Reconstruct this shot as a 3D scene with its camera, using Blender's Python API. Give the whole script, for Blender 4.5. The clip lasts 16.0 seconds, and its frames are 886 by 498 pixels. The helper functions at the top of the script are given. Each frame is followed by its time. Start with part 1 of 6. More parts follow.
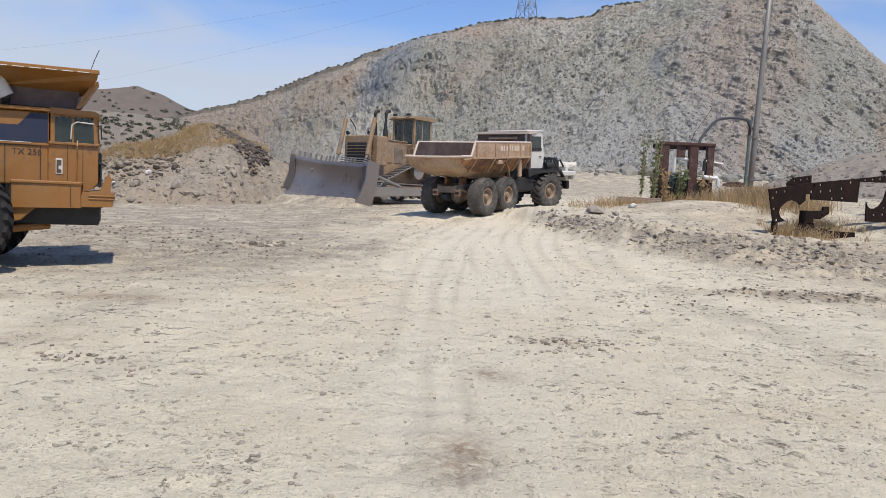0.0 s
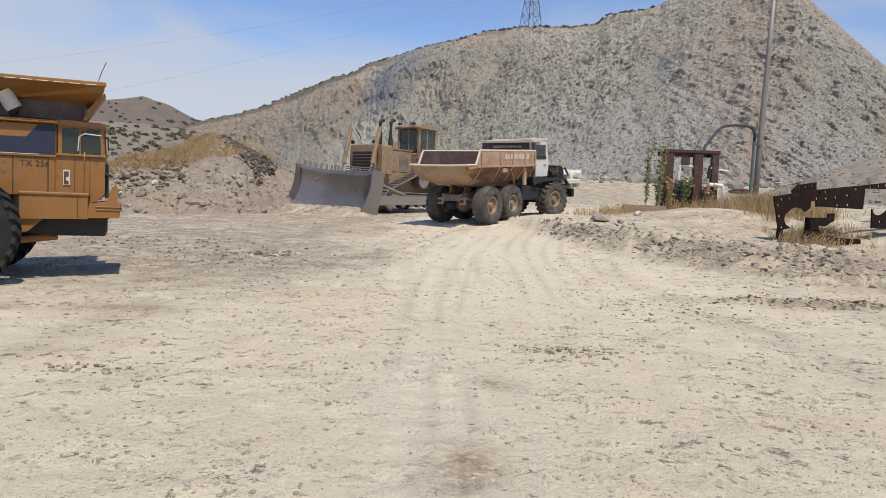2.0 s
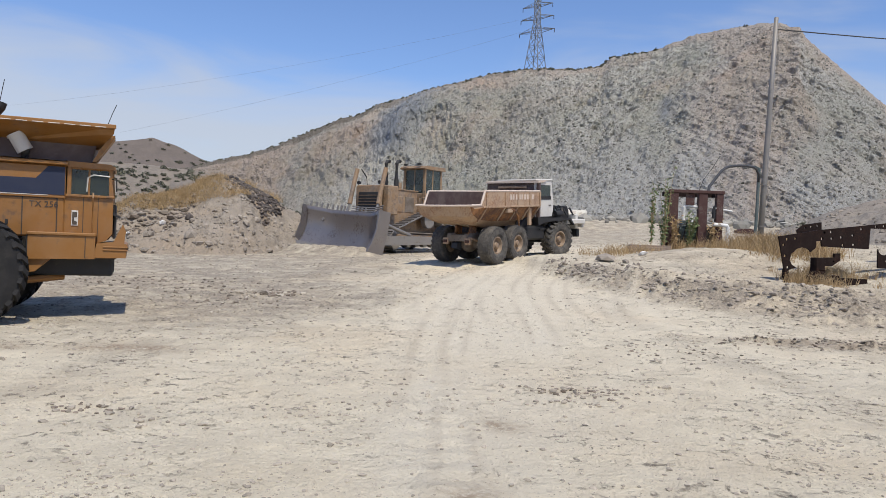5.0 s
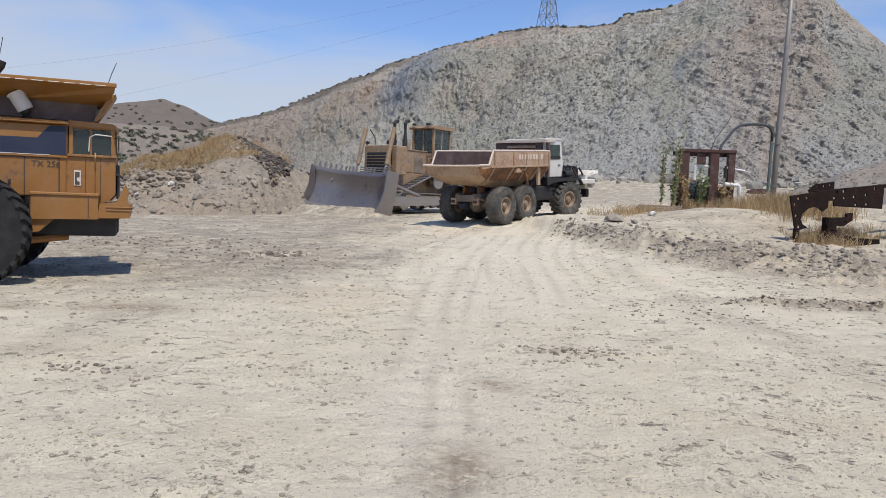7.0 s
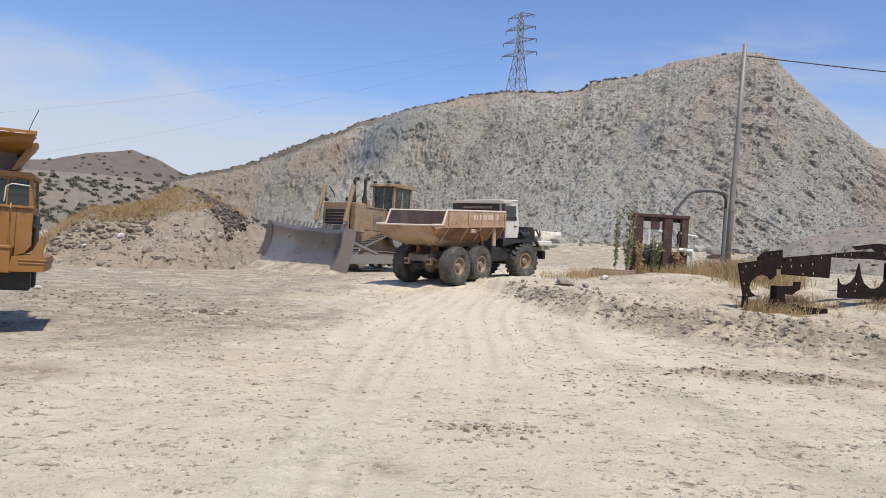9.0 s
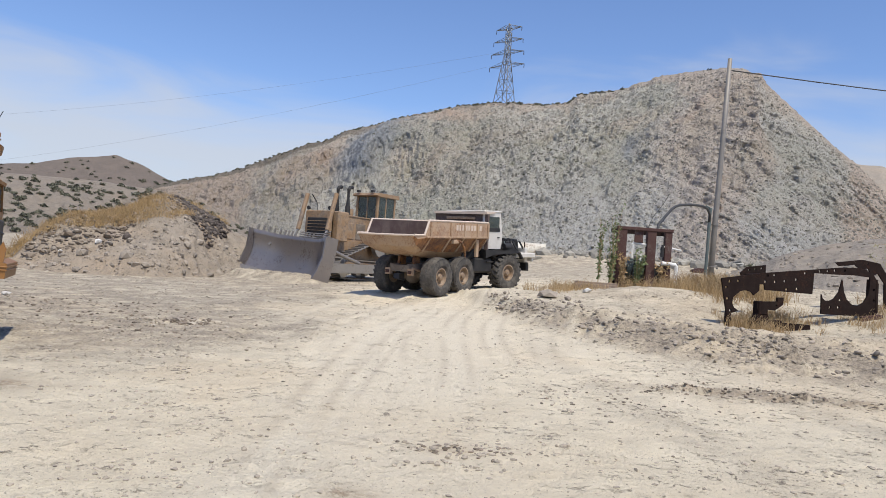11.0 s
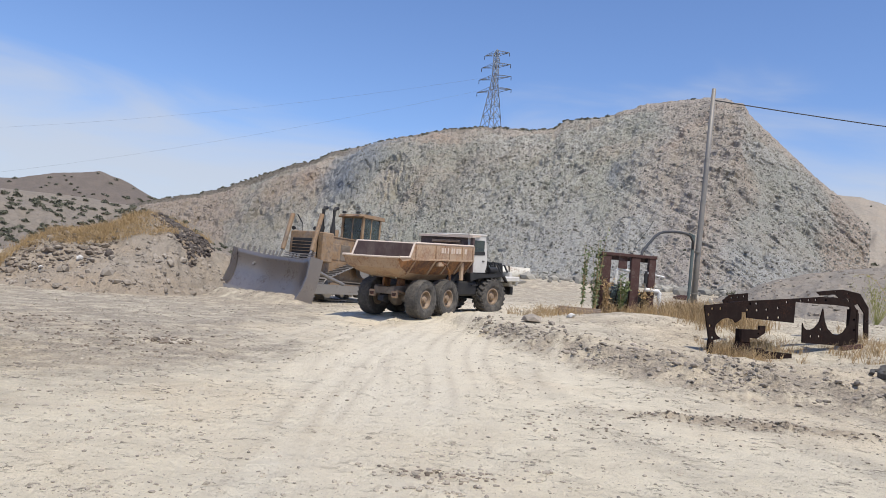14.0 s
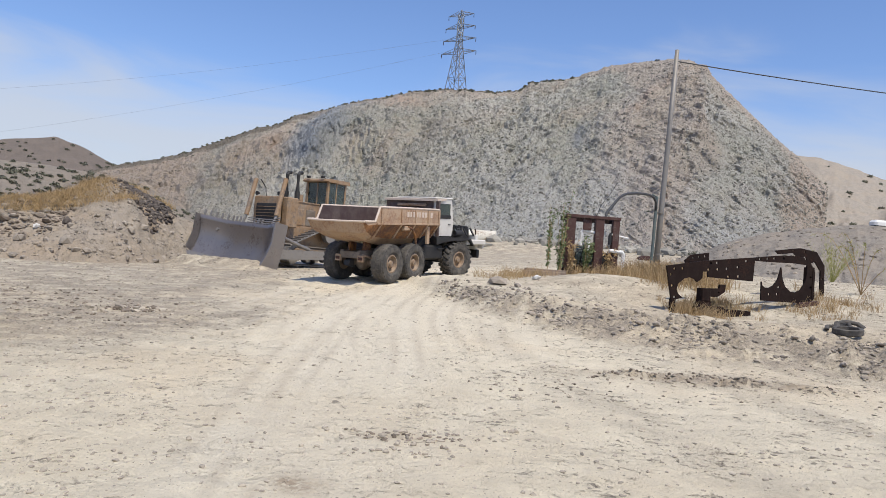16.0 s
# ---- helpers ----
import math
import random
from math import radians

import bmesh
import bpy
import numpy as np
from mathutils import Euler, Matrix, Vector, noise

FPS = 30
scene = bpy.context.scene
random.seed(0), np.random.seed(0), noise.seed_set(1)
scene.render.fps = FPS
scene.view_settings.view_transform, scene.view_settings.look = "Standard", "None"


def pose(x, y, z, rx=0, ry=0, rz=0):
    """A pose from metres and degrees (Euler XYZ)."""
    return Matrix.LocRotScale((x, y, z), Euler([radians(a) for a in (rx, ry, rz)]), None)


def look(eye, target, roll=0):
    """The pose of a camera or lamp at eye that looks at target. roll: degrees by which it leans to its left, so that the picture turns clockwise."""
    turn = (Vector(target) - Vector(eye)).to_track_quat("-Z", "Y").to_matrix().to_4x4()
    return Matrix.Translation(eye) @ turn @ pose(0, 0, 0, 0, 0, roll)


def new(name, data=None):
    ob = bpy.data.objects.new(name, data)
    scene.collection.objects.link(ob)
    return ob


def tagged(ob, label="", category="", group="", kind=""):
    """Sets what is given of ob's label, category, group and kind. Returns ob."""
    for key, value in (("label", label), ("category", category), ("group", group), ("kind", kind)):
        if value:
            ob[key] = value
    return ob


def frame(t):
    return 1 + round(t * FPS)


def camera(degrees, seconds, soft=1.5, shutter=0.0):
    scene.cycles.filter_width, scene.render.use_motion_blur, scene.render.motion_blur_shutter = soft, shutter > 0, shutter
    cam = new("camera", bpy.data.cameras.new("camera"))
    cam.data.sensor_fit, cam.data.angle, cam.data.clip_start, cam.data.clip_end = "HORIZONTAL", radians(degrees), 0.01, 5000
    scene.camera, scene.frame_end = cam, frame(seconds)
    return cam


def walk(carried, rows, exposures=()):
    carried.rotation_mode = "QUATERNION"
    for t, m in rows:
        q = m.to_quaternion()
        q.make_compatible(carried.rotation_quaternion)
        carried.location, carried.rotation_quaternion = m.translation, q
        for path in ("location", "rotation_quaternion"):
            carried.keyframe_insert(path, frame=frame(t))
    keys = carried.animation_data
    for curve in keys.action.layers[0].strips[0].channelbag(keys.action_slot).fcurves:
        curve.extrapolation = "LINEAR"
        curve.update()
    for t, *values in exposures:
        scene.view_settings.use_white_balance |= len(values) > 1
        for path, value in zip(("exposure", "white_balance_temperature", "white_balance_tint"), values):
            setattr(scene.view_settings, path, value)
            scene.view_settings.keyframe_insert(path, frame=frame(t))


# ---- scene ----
cam = camera(61.3, 16.0, soft=0.6)
PATH = [
    (0, (-0.311, -0.287, 1.726), (-0.334, 1.707, 1.574), 2.6),
    (0.5, (-0.296, -0.303, 1.729), (-0.324, 1.689, 1.555), 2.9),
    (1, (-0.299, -0.306, 1.739), (-0.304, 1.687, 1.571), 2.8),
    (1.5, (-0.297, -0.319, 1.742), (-0.333, 1.677, 1.611), 2.5),
    (2, (-0.293, -0.329, 1.748), (-0.332, 1.667, 1.617), 2.3),
    (2.5, (-0.295, -0.328, 1.752), (-0.362, 1.668, 1.635), 2.1),
    (3, (-0.304, -0.321, 1.758), (-0.357, 1.676, 1.657), 2.7),
    (3.5, (-0.305, -0.334, 1.757), (-0.375, 1.663, 1.672), 2.9),
    (4, (-0.289, -0.355, 1.755), (-0.341, 1.643, 1.696), 2.7),
    (6.5, (-0.22, -0.36, 1.744), (-0.297, 1.638, 1.73), 1.7),
    (7, (-0.13, -0.239, 1.729), (-0.215, 1.755, 1.599), 2.2),
    (7.5, (-0.008, -0.001, 1.759), (-0.192, 1.99, 1.707), 2.1),
    (8, (0.146, 0.15, 1.792), (0.05, 2.147, 1.775), 1.7),
    (8.5, (0.402, 0.243, 1.807), (0.334, 2.242, 1.827), 4.8),
    (9, (0.529, 0.322, 1.82), (0.518, 2.322, 1.849), 3.5),
    (9.2, (0.561, 0.371, 1.82), (0.555, 2.371, 1.837), 4.2),
    (11.3, (0.686, 0.697, 1.866), (0.721, 2.695, 1.929), 4.4),
    (11.5, (0.68, 0.694, 1.871), (0.727, 2.692, 1.936), 4.6),
    (12, (0.676, 0.71, 1.863), (0.774, 2.706, 1.944), 4.9),
    (12.5, (0.664, 0.708, 1.877), (0.763, 2.703, 1.97), 5.5),
    (13, (0.65, 0.71, 1.868), (0.737, 2.706, 1.971), 5.8),
    (13.5, (0.646, 0.695, 1.868), (0.702, 2.691, 1.983), 5.7),
    (14, (0.67, 0.687, 1.863), (0.731, 2.682, 1.985), 5.2),
    (14.5, (0.666, 0.695, 1.868), (0.763, 2.689, 1.98), 5.0),
    (15, (0.674, 0.72, 1.866), (0.787, 2.716, 1.942), 4.6),
    (15.5, (0.695, 0.732, 1.869), (0.835, 2.726, 1.921), 4.4),
    (16, (0.699, 0.708, 1.861), (0.857, 2.702, 1.894), 4.4),
]
walk(cam, [(t, look(eye, target, roll)) for t, eye, target, roll in PATH],
     exposures=((0, 0.05, 6320, 10), (0.8, 0.05, 6500, 10), (2.2, 0.03, 6700, 10), (3, 0.03, 6580, 10), (4, 0.02, 6450, 10), (6.5, 0.0, 6180, 10), (7.5, 0.0, 6300, 10),
                (8.1, 0.02, 6400, 10), (8.6, 0.04, 6440, 10), (9.1, 0.13, 6500, 10), (11.3, 0.12, 6440, 10), (12.5, 0.12, 6500, 10), (14.2, 0.11, 6300, 10), (16, 0.11, 6400, 10)))

# ---------------------------------------------------------------- light
SUN_EL, SUN_AZ = 61.0, 154.0          # elevation; azimuth of the sun, clockwise from +y
world = bpy.data.worlds.new("sky")
scene.world = world
world.use_nodes = True
wn, wl = world.node_tree.nodes, world.node_tree.links
bg = wn["Background"]
sky = wn.new("ShaderNodeTexSky")
sky.sky_type, sky.sun_disc = "NISHITA", False
sky.sun_elevation, sky.sun_rotation = radians(SUN_EL), radians(SUN_AZ)
sky.air_density, sky.dust_density, sky.ozone_density = 1.0, 0.6, 2.5
tc = wn.new("ShaderNodeTexCoord")
sep = wn.new("ShaderNodeSeparateXYZ")
wl.new(tc.outputs["Generated"], sep.inputs[0])
stretch = wn.new("ShaderNodeMapping")
stretch.inputs["Scale"].default_value = (1.6, 1.6, 7.0)
stretch.inputs["Rotation"].default_value = (0.0, 0.16, 0.0)
wl.new(tc.outputs["Generated"], stretch.inputs[0])
veil = wn.new("ShaderNodeTexNoise")
veil.inputs["Scale"].default_value, veil.inputs["Detail"].default_value, veil.inputs["Distortion"].default_value = 1.7, 6.0, 0.6
wl.new(stretch.outputs[0], veil.inputs["Vector"])
band = wn.new("ShaderNodeMapRange")          # thin cloud thickens towards the horizon
band.inputs["From Min"].default_value, band.inputs["From Max"].default_value = 0.34, 0.13
band.inputs["To Min"].default_value, band.inputs["To Max"].default_value = -0.42, 0.31
wl.new(sep.outputs["Z"], band.inputs["Value"])
add = wn.new("ShaderNodeMath")
wl.new(veil.outputs["Fac"], add.inputs[0]), wl.new(band.outputs[0], add.inputs[1])
ramp = wn.new("ShaderNodeMapRange")
ramp.interpolation_type = "SMOOTHSTEP"
ramp.inputs["From Min"].default_value, ramp.inputs["From Max"].default_value = 0.34, 0.84
ramp.inputs["To Max"].default_value = 0.8
wl.new(add.outputs[0], ramp.inputs["Value"])
tint = wn.new("ShaderNodeMixRGB")
tint.blend_type = "MULTIPLY"
tint.inputs["Fac"].default_value = 1.0
tint.inputs["Color2"].default_value = (1.0, 1.08, 1.30, 1)
wl.new(sky.outputs[0], tint.inputs["Color1"])
mixs = wn.new("ShaderNodeMixRGB")
mixs.inputs["Color2"].default_value = (5.0, 5.2, 5.6, 1)
wl.new(ramp.outputs[0], mixs.inputs["Fac"]), wl.new(tint.outputs[0], mixs.inputs["Color1"])
wl.new(mixs.outputs[0], bg.inputs["Color"])
bg.inputs["Strength"].default_value = 0.115

sun = new("sun", bpy.data.lights.new("sun", "SUN"))
sun.data.energy, sun.data.angle, sun.data.color = 4.2, radians(0.6), (1.0, 0.925, 0.80)
sa, se = radians(SUN_AZ), radians(SUN_EL)
sun.matrix_world = look((math.sin(sa) * math.cos(se) * 50, math.cos(sa) * math.cos(se) * 50, math.sin(se) * 50), (0, 0, 0))

# ---------------------------------------------------------------- materials


def ramp_node(nt, stops):
    r = nt.nodes.new("ShaderNodeValToRGB")
    while len(r.color_ramp.elements) < len(stops):
        r.color_ramp.elements.new(0.5)
    for e, (p, c) in zip(r.color_ramp.elements, stops):
        e.position, e.color = p, (*c, 1)
    return r


def shader(name, rough=0.8, metal=0.0):
    m = bpy.data.materials.new(name)
    m.use_nodes = True
    b = m.node_tree.nodes["Principled BSDF"]
    b.inputs["Roughness"].default_value, b.inputs["Metallic"].default_value = rough, metal
    return m, m.node_tree, b


def noise_node(nt, scale, detail=4.0, rough=0.55, vec=None, distortion=0.0):
    n = nt.nodes.new("ShaderNodeTexNoise")
    n.inputs["Scale"].default_value, n.inputs["Detail"].default_value = scale, detail
    n.inputs["Roughness"].default_value, n.inputs["Distortion"].default_value = rough, distortion
    if vec:
        nt.links.new(vec, n.inputs["Vector"])
    return n


def mix_node(nt, fac, a, b, mode="MIX"):
    n = nt.nodes.new("ShaderNodeMixRGB")
    n.blend_type = mode
    for sock, v in zip(n.inputs, (fac, a, b)):
        if hasattr(v, "links"):
            nt.links.new(v, sock)
        elif isinstance(v, tuple):
            sock.default_value = (*v, 1)
        else:
            sock.default_value = v
    return n


def span_node(nt, value, a, b, lo=0.0, hi=1.0):
    n = nt.nodes.new("ShaderNodeMapRange")
    n.interpolation_type = "SMOOTHSTEP"
    nt.links.new(value, n.inputs["Value"])
    for k, v in (("From Min", a), ("From Max", b), ("To Min", lo), ("To Max", hi)):
        n.inputs[k].default_value = v
    return n


def bump_node(nt, height, strength, distance, normal=None):
    n = nt.nodes.new("ShaderNodeBump")
    n.inputs["Strength"].default_value, n.inputs["Distance"].default_value = strength, distance
    nt.links.new(height, n.inputs["Height"])
    if normal:
        nt.links.new(normal, n.inputs["Normal"])
    return n


DUST = (0.40, 0.35, 0.285)


def painted(name, base, worn, rough=0.5, metal=0.0, dust=0.45, wear=0.35, size=1.0):
    """Weathered paint or metal: two scales of wear, a coat of dust, fine relief."""
    m, nt, b = shader(name, rough, metal)
    co = nt.nodes.new("ShaderNodeTexCoord").outputs["Object"]
    big, fine = noise_node(nt, 1.1 / size, 5, 0.6, co), noise_node(nt, 9.0 / size, 6, 0.65, co)
    w = mix_node(nt, 0.5, big.outputs["Fac"], fine.outputs["Fac"])
    wf = span_node(nt, w.outputs[0], 0.62 - 0.2 * wear, 0.72 - 0.12 * wear)
    c1 = mix_node(nt, wf.outputs[0], base, worn)
    dn = noise_node(nt, 2.3 / size, 6, 0.6, co, 0.4)
    df = span_node(nt, dn.outputs["Fac"], 0.30, 0.80, 0.12 * dust, dust)
    c2 = mix_node(nt, df.outputs[0], c1.outputs[0], DUST)
    nt.links.new(c2.outputs[0], b.inputs["Base Color"])
    rr = span_node(nt, df.outputs[0], 0.0, 1.0, rough, 0.92)
    nt.links.new(rr.outputs[0], b.inputs["Roughness"])
    bp = bump_node(nt, fine.outputs["Fac"], 0.25, 0.01)
    nt.links.new(bp.outputs[0], b.inputs["Normal"])
    return m


def ground_material(name, pale_a, pale_b, warm_c):
    m, nt, b = shader(name, 0.95)
    co = nt.nodes.new("ShaderNodeTexCoord").outputs["Object"]

    def attr(n):
        a = nt.nodes.new("ShaderNodeAttribute")
        a.attribute_name = n
        return a.outputs["Fac"]
    big = noise_node(nt, 0.16, 5, 0.6, co, 0.5)
    mid = noise_node(nt, 1.3, 6, 0.65, co)
    fine = noise_node(nt, 14.0, 6, 0.7, co)
    grit = noise_node(nt, 42.0, 4, 0.7, co)
    pale = mix_node(nt, span_node(nt, mid.outputs["Fac"], 0.3, 0.7).outputs[0], pale_a, pale_b)
    warm = mix_node(nt, span_node(nt, big.outputs["Fac"], 0.42, 0.68, 0, 0.75).outputs[0], pale.outputs[0], warm_c)
    gr = mix_node(nt, span_node(nt, fine.outputs["Fac"], 0.35, 0.65).outputs[0], (0.155, 0.129, 0.098), (0.34, 0.287, 0.217))
    gmask = nt.nodes.new("ShaderNodeMath")
    gmask.operation = "MULTIPLY"
    nt.links.new(attr("gravel"), gmask.inputs[0])
    nt.links.new(span_node(nt, mid.outputs["Fac"], 0.28, 0.62, 0.35, 1.0).outputs[0], gmask.inputs[1])
    packed = mix_node(nt, attr("track"), warm.outputs[0], (0.64, 0.57, 0.435))
    c = mix_node(nt, gmask.outputs[0], packed.outputs[0], gr.outputs[0])
    st = nt.nodes.new("ShaderNodeMath")
    st.operation = "MULTIPLY"
    nt.links.new(attr("stain"), st.inputs[0])
    nt.links.new(span_node(nt, fine.outputs["Fac"], 0.3, 0.6).outputs[0], st.inputs[1])
    c = mix_node(nt, st.outputs[0], c.outputs[0], (0.25, 0.18, 0.115))
    speck = span_node(nt, grit.outputs["Fac"], 0.57, 0.70, 0, 0.6)
    c = mix_node(nt, speck.outputs[0], c.outputs[0], (0.22, 0.19, 0.155))
    # dark marks that put the shadow sides of small clods into the colour
    crumb_shade = noise_node(nt, 5.5, 7, 0.8, co, 0.8)
    where = noise_node(nt, 0.9, 5, 0.7, co)
    cf = nt.nodes.new("ShaderNodeMath")
    cf.operation = "MULTIPLY"
    nt.links.new(span_node(nt, crumb_shade.outputs["Fac"], 0.565, 0.59).outputs[0], cf.inputs[0])
    nt.links.new(span_node(nt, where.outputs["Fac"], 0.47, 0.60, 0.0, 0.9).outputs[0], cf.inputs[1])
    swept = nt.nodes.new("ShaderNodeMath")          # fewer dark crumb marks where wheels have swept
    swept.operation = "MULTIPLY"
    nt.links.new(cf.outputs[0], swept.inputs[0])
    nt.links.new(span_node(nt, attr("track"), 0.1, 0.8, 1.0, 0.25).outputs[0], swept.inputs[1])
    cf = swept
    c = mix_node(nt, cf.outputs[0], c.outputs[0], (0.17, 0.138, 0.104))
    tone = ramp_node(nt, ((0.30, (0.70, 0.68, 0.65)), (0.50, (1.0, 1.0, 1.0)), (0.72, (1.08, 1.07, 1.05))))
    nt.links.new(fine.outputs["Fac"], tone.inputs["Fac"])
    c = mix_node(nt, 0.3, c.outputs[0], tone.outputs[0], "MULTIPLY")
    nt.links.new(c.outputs[0], b.inputs["Base Color"])
    b0 = bump_node(nt, cf.outputs[0], 1.0, 0.07)
    b1 = bump_node(nt, mid.outputs["Fac"], 0.6, 0.18, b0.outputs[0])
    b2 = bump_node(nt, fine.outputs["Fac"], 0.8, 0.055, b1.outputs[0])
    b3 = bump_node(nt, grit.outputs["Fac"], 0.8, 0.018, b2.outputs[0])
    nt.links.new(b3.outputs[0], b.inputs["Normal"])
    return m


def hill_material():
    m, nt, b = shader("quarried_rock", 0.95)
    co = nt.nodes.new("ShaderNodeTexCoord").outputs["Object"]

    def attr(n):
        a = nt.nodes.new("ShaderNodeAttribute")
        a.attribute_name = n
        return a.outputs["Fac"]
    big = noise_node(nt, 0.028, 5, 0.6, co, 0.8)
    mid = noise_node(nt, 0.35, 6, 0.7, co, 0.3)
    fine = noise_node(nt, 2.1, 7, 0.8, co)
    vor = nt.nodes.new("ShaderNodeTexVoronoi")
    vor.inputs["Scale"].default_value = 0.9
    nt.links.new(co, vor.inputs["Vector"])
    grey = mix_node(nt, span_node(nt, fine.outputs["Fac"], 0.32, 0.68).outputs[0], (0.205, 0.195, 0.168), (0.515, 0.495, 0.425))
    lit = mix_node(nt, span_node(nt, mid.outputs["Fac"], 0.4, 0.7, 0, 0.6).outputs[0], grey.outputs[0], (0.335, 0.335, 0.265))
    brown = mix_node(nt, span_node(nt, big.outputs["Fac"], 0.50, 0.66, 0, 0.5).outputs[0], lit.outputs[0], (0.50, 0.41, 0.315))
    veg_dark = noise_node(nt, 0.05, 5, 0.65, co, 0.6)
    brown = mix_node(nt, span_node(nt, veg_dark.outputs["Fac"], 0.48, 0.62, 0, 0.25).outputs[0], brown.outputs[0], (0.33, 0.325, 0.24))
    brown = mix_node(nt, span_node(nt, attr("strata"), 0.50, 0.15, 0, 0.35).outputs[0], brown.outputs[0], (0.31, 0.31, 0.25))
    brown = mix_node(nt, span_node(nt, attr("strata"), 0.55, 0.9, 0, 0.5).outputs[0], brown.outputs[0], (0.50, 0.475, 0.41))
    brown = mix_node(nt, attr("talus_light"), brown.outputs[0], mix_node(nt, fine.outputs["Fac"], (0.26, 0.252, 0.23), (0.56, 0.545, 0.495)).outputs[0])
    br2 = mix_node(nt, attr("earth"), brown.outputs[0], mix_node(nt, mid.outputs["Fac"], (0.31, 0.238, 0.18), (0.51, 0.405, 0.315)).outputs[0])
    bl = mix_node(nt, attr("slate"), br2.outputs[0], mix_node(nt, mid.outputs["Fac"], (0.12, 0.135, 0.15), (0.33, 0.345, 0.355)).outputs[0])
    bl = mix_node(nt, attr("veg_dark"), bl.outputs[0], mix_node(nt, mid.outputs["Fac"], (0.075, 0.064, 0.046), (0.22, 0.185, 0.14)).outputs[0])
    nt.links.new(bl.outputs[0], b.inputs["Base Color"])
    b1 = bump_node(nt, mid.outputs["Fac"], 0.8, 1.2)
    b2 = bump_node(nt, vor.outputs["Distance"], 0.5, 0.6, b1.outputs[0])
    b3 = bump_node(nt, fine.outputs["Fac"], 1.0, 0.55, b2.outputs[0])
    nt.links.new(b3.outputs[0], b.inputs["Normal"])
    return m


def stone_material(name, a, c, size=6.0, dust=0.4):
    m, nt, b = shader(name, 0.93)
    geo = nt.nodes.new("ShaderNodeNewGeometry")
    co = nt.nodes.new("ShaderNodeTexCoord").outputs["Object"]
    n = noise_node(nt, size, 5, 0.65, co)
    base = mix_node(nt, geo.outputs["Random Per Island"], a, c)
    col = mix_node(nt, span_node(nt, n.outputs["Fac"], 0.35, 0.7, 0, dust).outputs[0], base.outputs[0], DUST)
    nt.links.new(col.outputs[0], b.inputs["Base Color"])
    nt.links.new(bump_node(nt, n.outputs["Fac"], 0.5, 0.03).outputs[0], b.inputs["Normal"])
    return m


def leaf_material(name, a, c, rough=0.8):
    m, nt, b = shader(name, rough)
    geo = nt.nodes.new("ShaderNodeNewGeometry")
    col = mix_node(nt, geo.outputs["Random Per Island"], a, c)
    nt.links.new(col.outputs[0], b.inputs["Base Color"])
    return m


M_GROUND = ground_material("dusty_earth", (0.68, 0.60, 0.445), (0.57, 0.50, 0.37), (0.62, 0.51, 0.35))
M_HEAP = ground_material("heap_earth", (0.32, 0.275, 0.218), (0.225, 0.193, 0.152), (0.33, 0.258, 0.18))
M_CRUSHED = ground_material("crushed_stone", (0.27, 0.238, 0.195), (0.19, 0.166, 0.136), (0.27, 0.226, 0.175))
M_SLOPE = ground_material("scrub_ground", (0.235, 0.20, 0.158), (0.165, 0.14, 0.11), (0.23, 0.19, 0.144))
M_FAR = ground_material("far_slope", (0.15, 0.122, 0.10), (0.105, 0.087, 0.072), (0.155, 0.124, 0.10))
M_RIDGE = ground_material("pale_ridge", (0.33, 0.29, 0.235), (0.25, 0.218, 0.178), (0.33, 0.275, 0.21))
M_HILL = hill_material()
M_RUBBLE = stone_material("rubble_grey", (0.135, 0.115, 0.092), (0.34, 0.29, 0.23))
M_DARKCLOD = stone_material("dark_clod", (0.10, 0.077, 0.055), (0.25, 0.20, 0.15), dust=0.2)
M_SCREE = stone_material("scree_grey", (0.12, 0.115, 0.10), (0.34, 0.32, 0.27), 1.5, 0.2)
M_CLOD = stone_material("earth_clod", (0.22, 0.19, 0.145), (0.46, 0.40, 0.31))
M_PALE = stone_material("pale_stone", (0.55, 0.53, 0.49), (0.66, 0.64, 0.60))
M_DARKROCK = stone_material("dark_rock", (0.045, 0.036, 0.031), (0.105, 0.084, 0.07), dust=0.12)
M_STRAW = leaf_material("dry_grass", (0.46, 0.32, 0.15), (0.27, 0.18, 0.085))
M_STRAW_PALE = leaf_material("bleached_grass", (0.44, 0.32, 0.17), (0.28, 0.185, 0.085))
M_BUSH = leaf_material("scrub_green", (0.085, 0.088, 0.06), (0.15, 0.145, 0.10))
M_LEAF = leaf_material("weed_green", (0.09, 0.13, 0.04), (0.17, 0.21, 0.085))
M_BROOM = leaf_material("broom_green", (0.22, 0.23, 0.07), (0.32, 0.30, 0.11))

# ---------------------------------------------------------------- mesh helpers


def hash2(i, j, seed):
    v = np.sin(i * 127.1 + j * 311.7 + seed * 74.7) * 43758.5453
    return v - np.floor(v)


def vnoise(x, y, seed=0):
    i, j = np.floor(x), np.floor(y)
    u, v = x - i, y - j
    u, v = u * u * (3 - 2 * u), v * v * (3 - 2 * v)
    a, b, c, d = hash2(i, j, seed), hash2(i + 1, j, seed), hash2(i, j + 1, seed), hash2(i + 1, j + 1, seed)
    return (a + (b - a) * u) * (1 - v) + (c + (d - c) * u) * v


def fbm(x, y, octaves=4, seed=0, gain=0.5):
    """Layered noise between -1 and 1."""
    s, amp, tot = 0.0, 1.0, 0.0
    for k in range(octaves):
        s, tot = s + amp * (vnoise(x * 2 ** k + 17.3 * k, y * 2 ** k - 9.1 * k, seed + k) * 2 - 1), tot + amp
        amp *= gain
    return s / tot


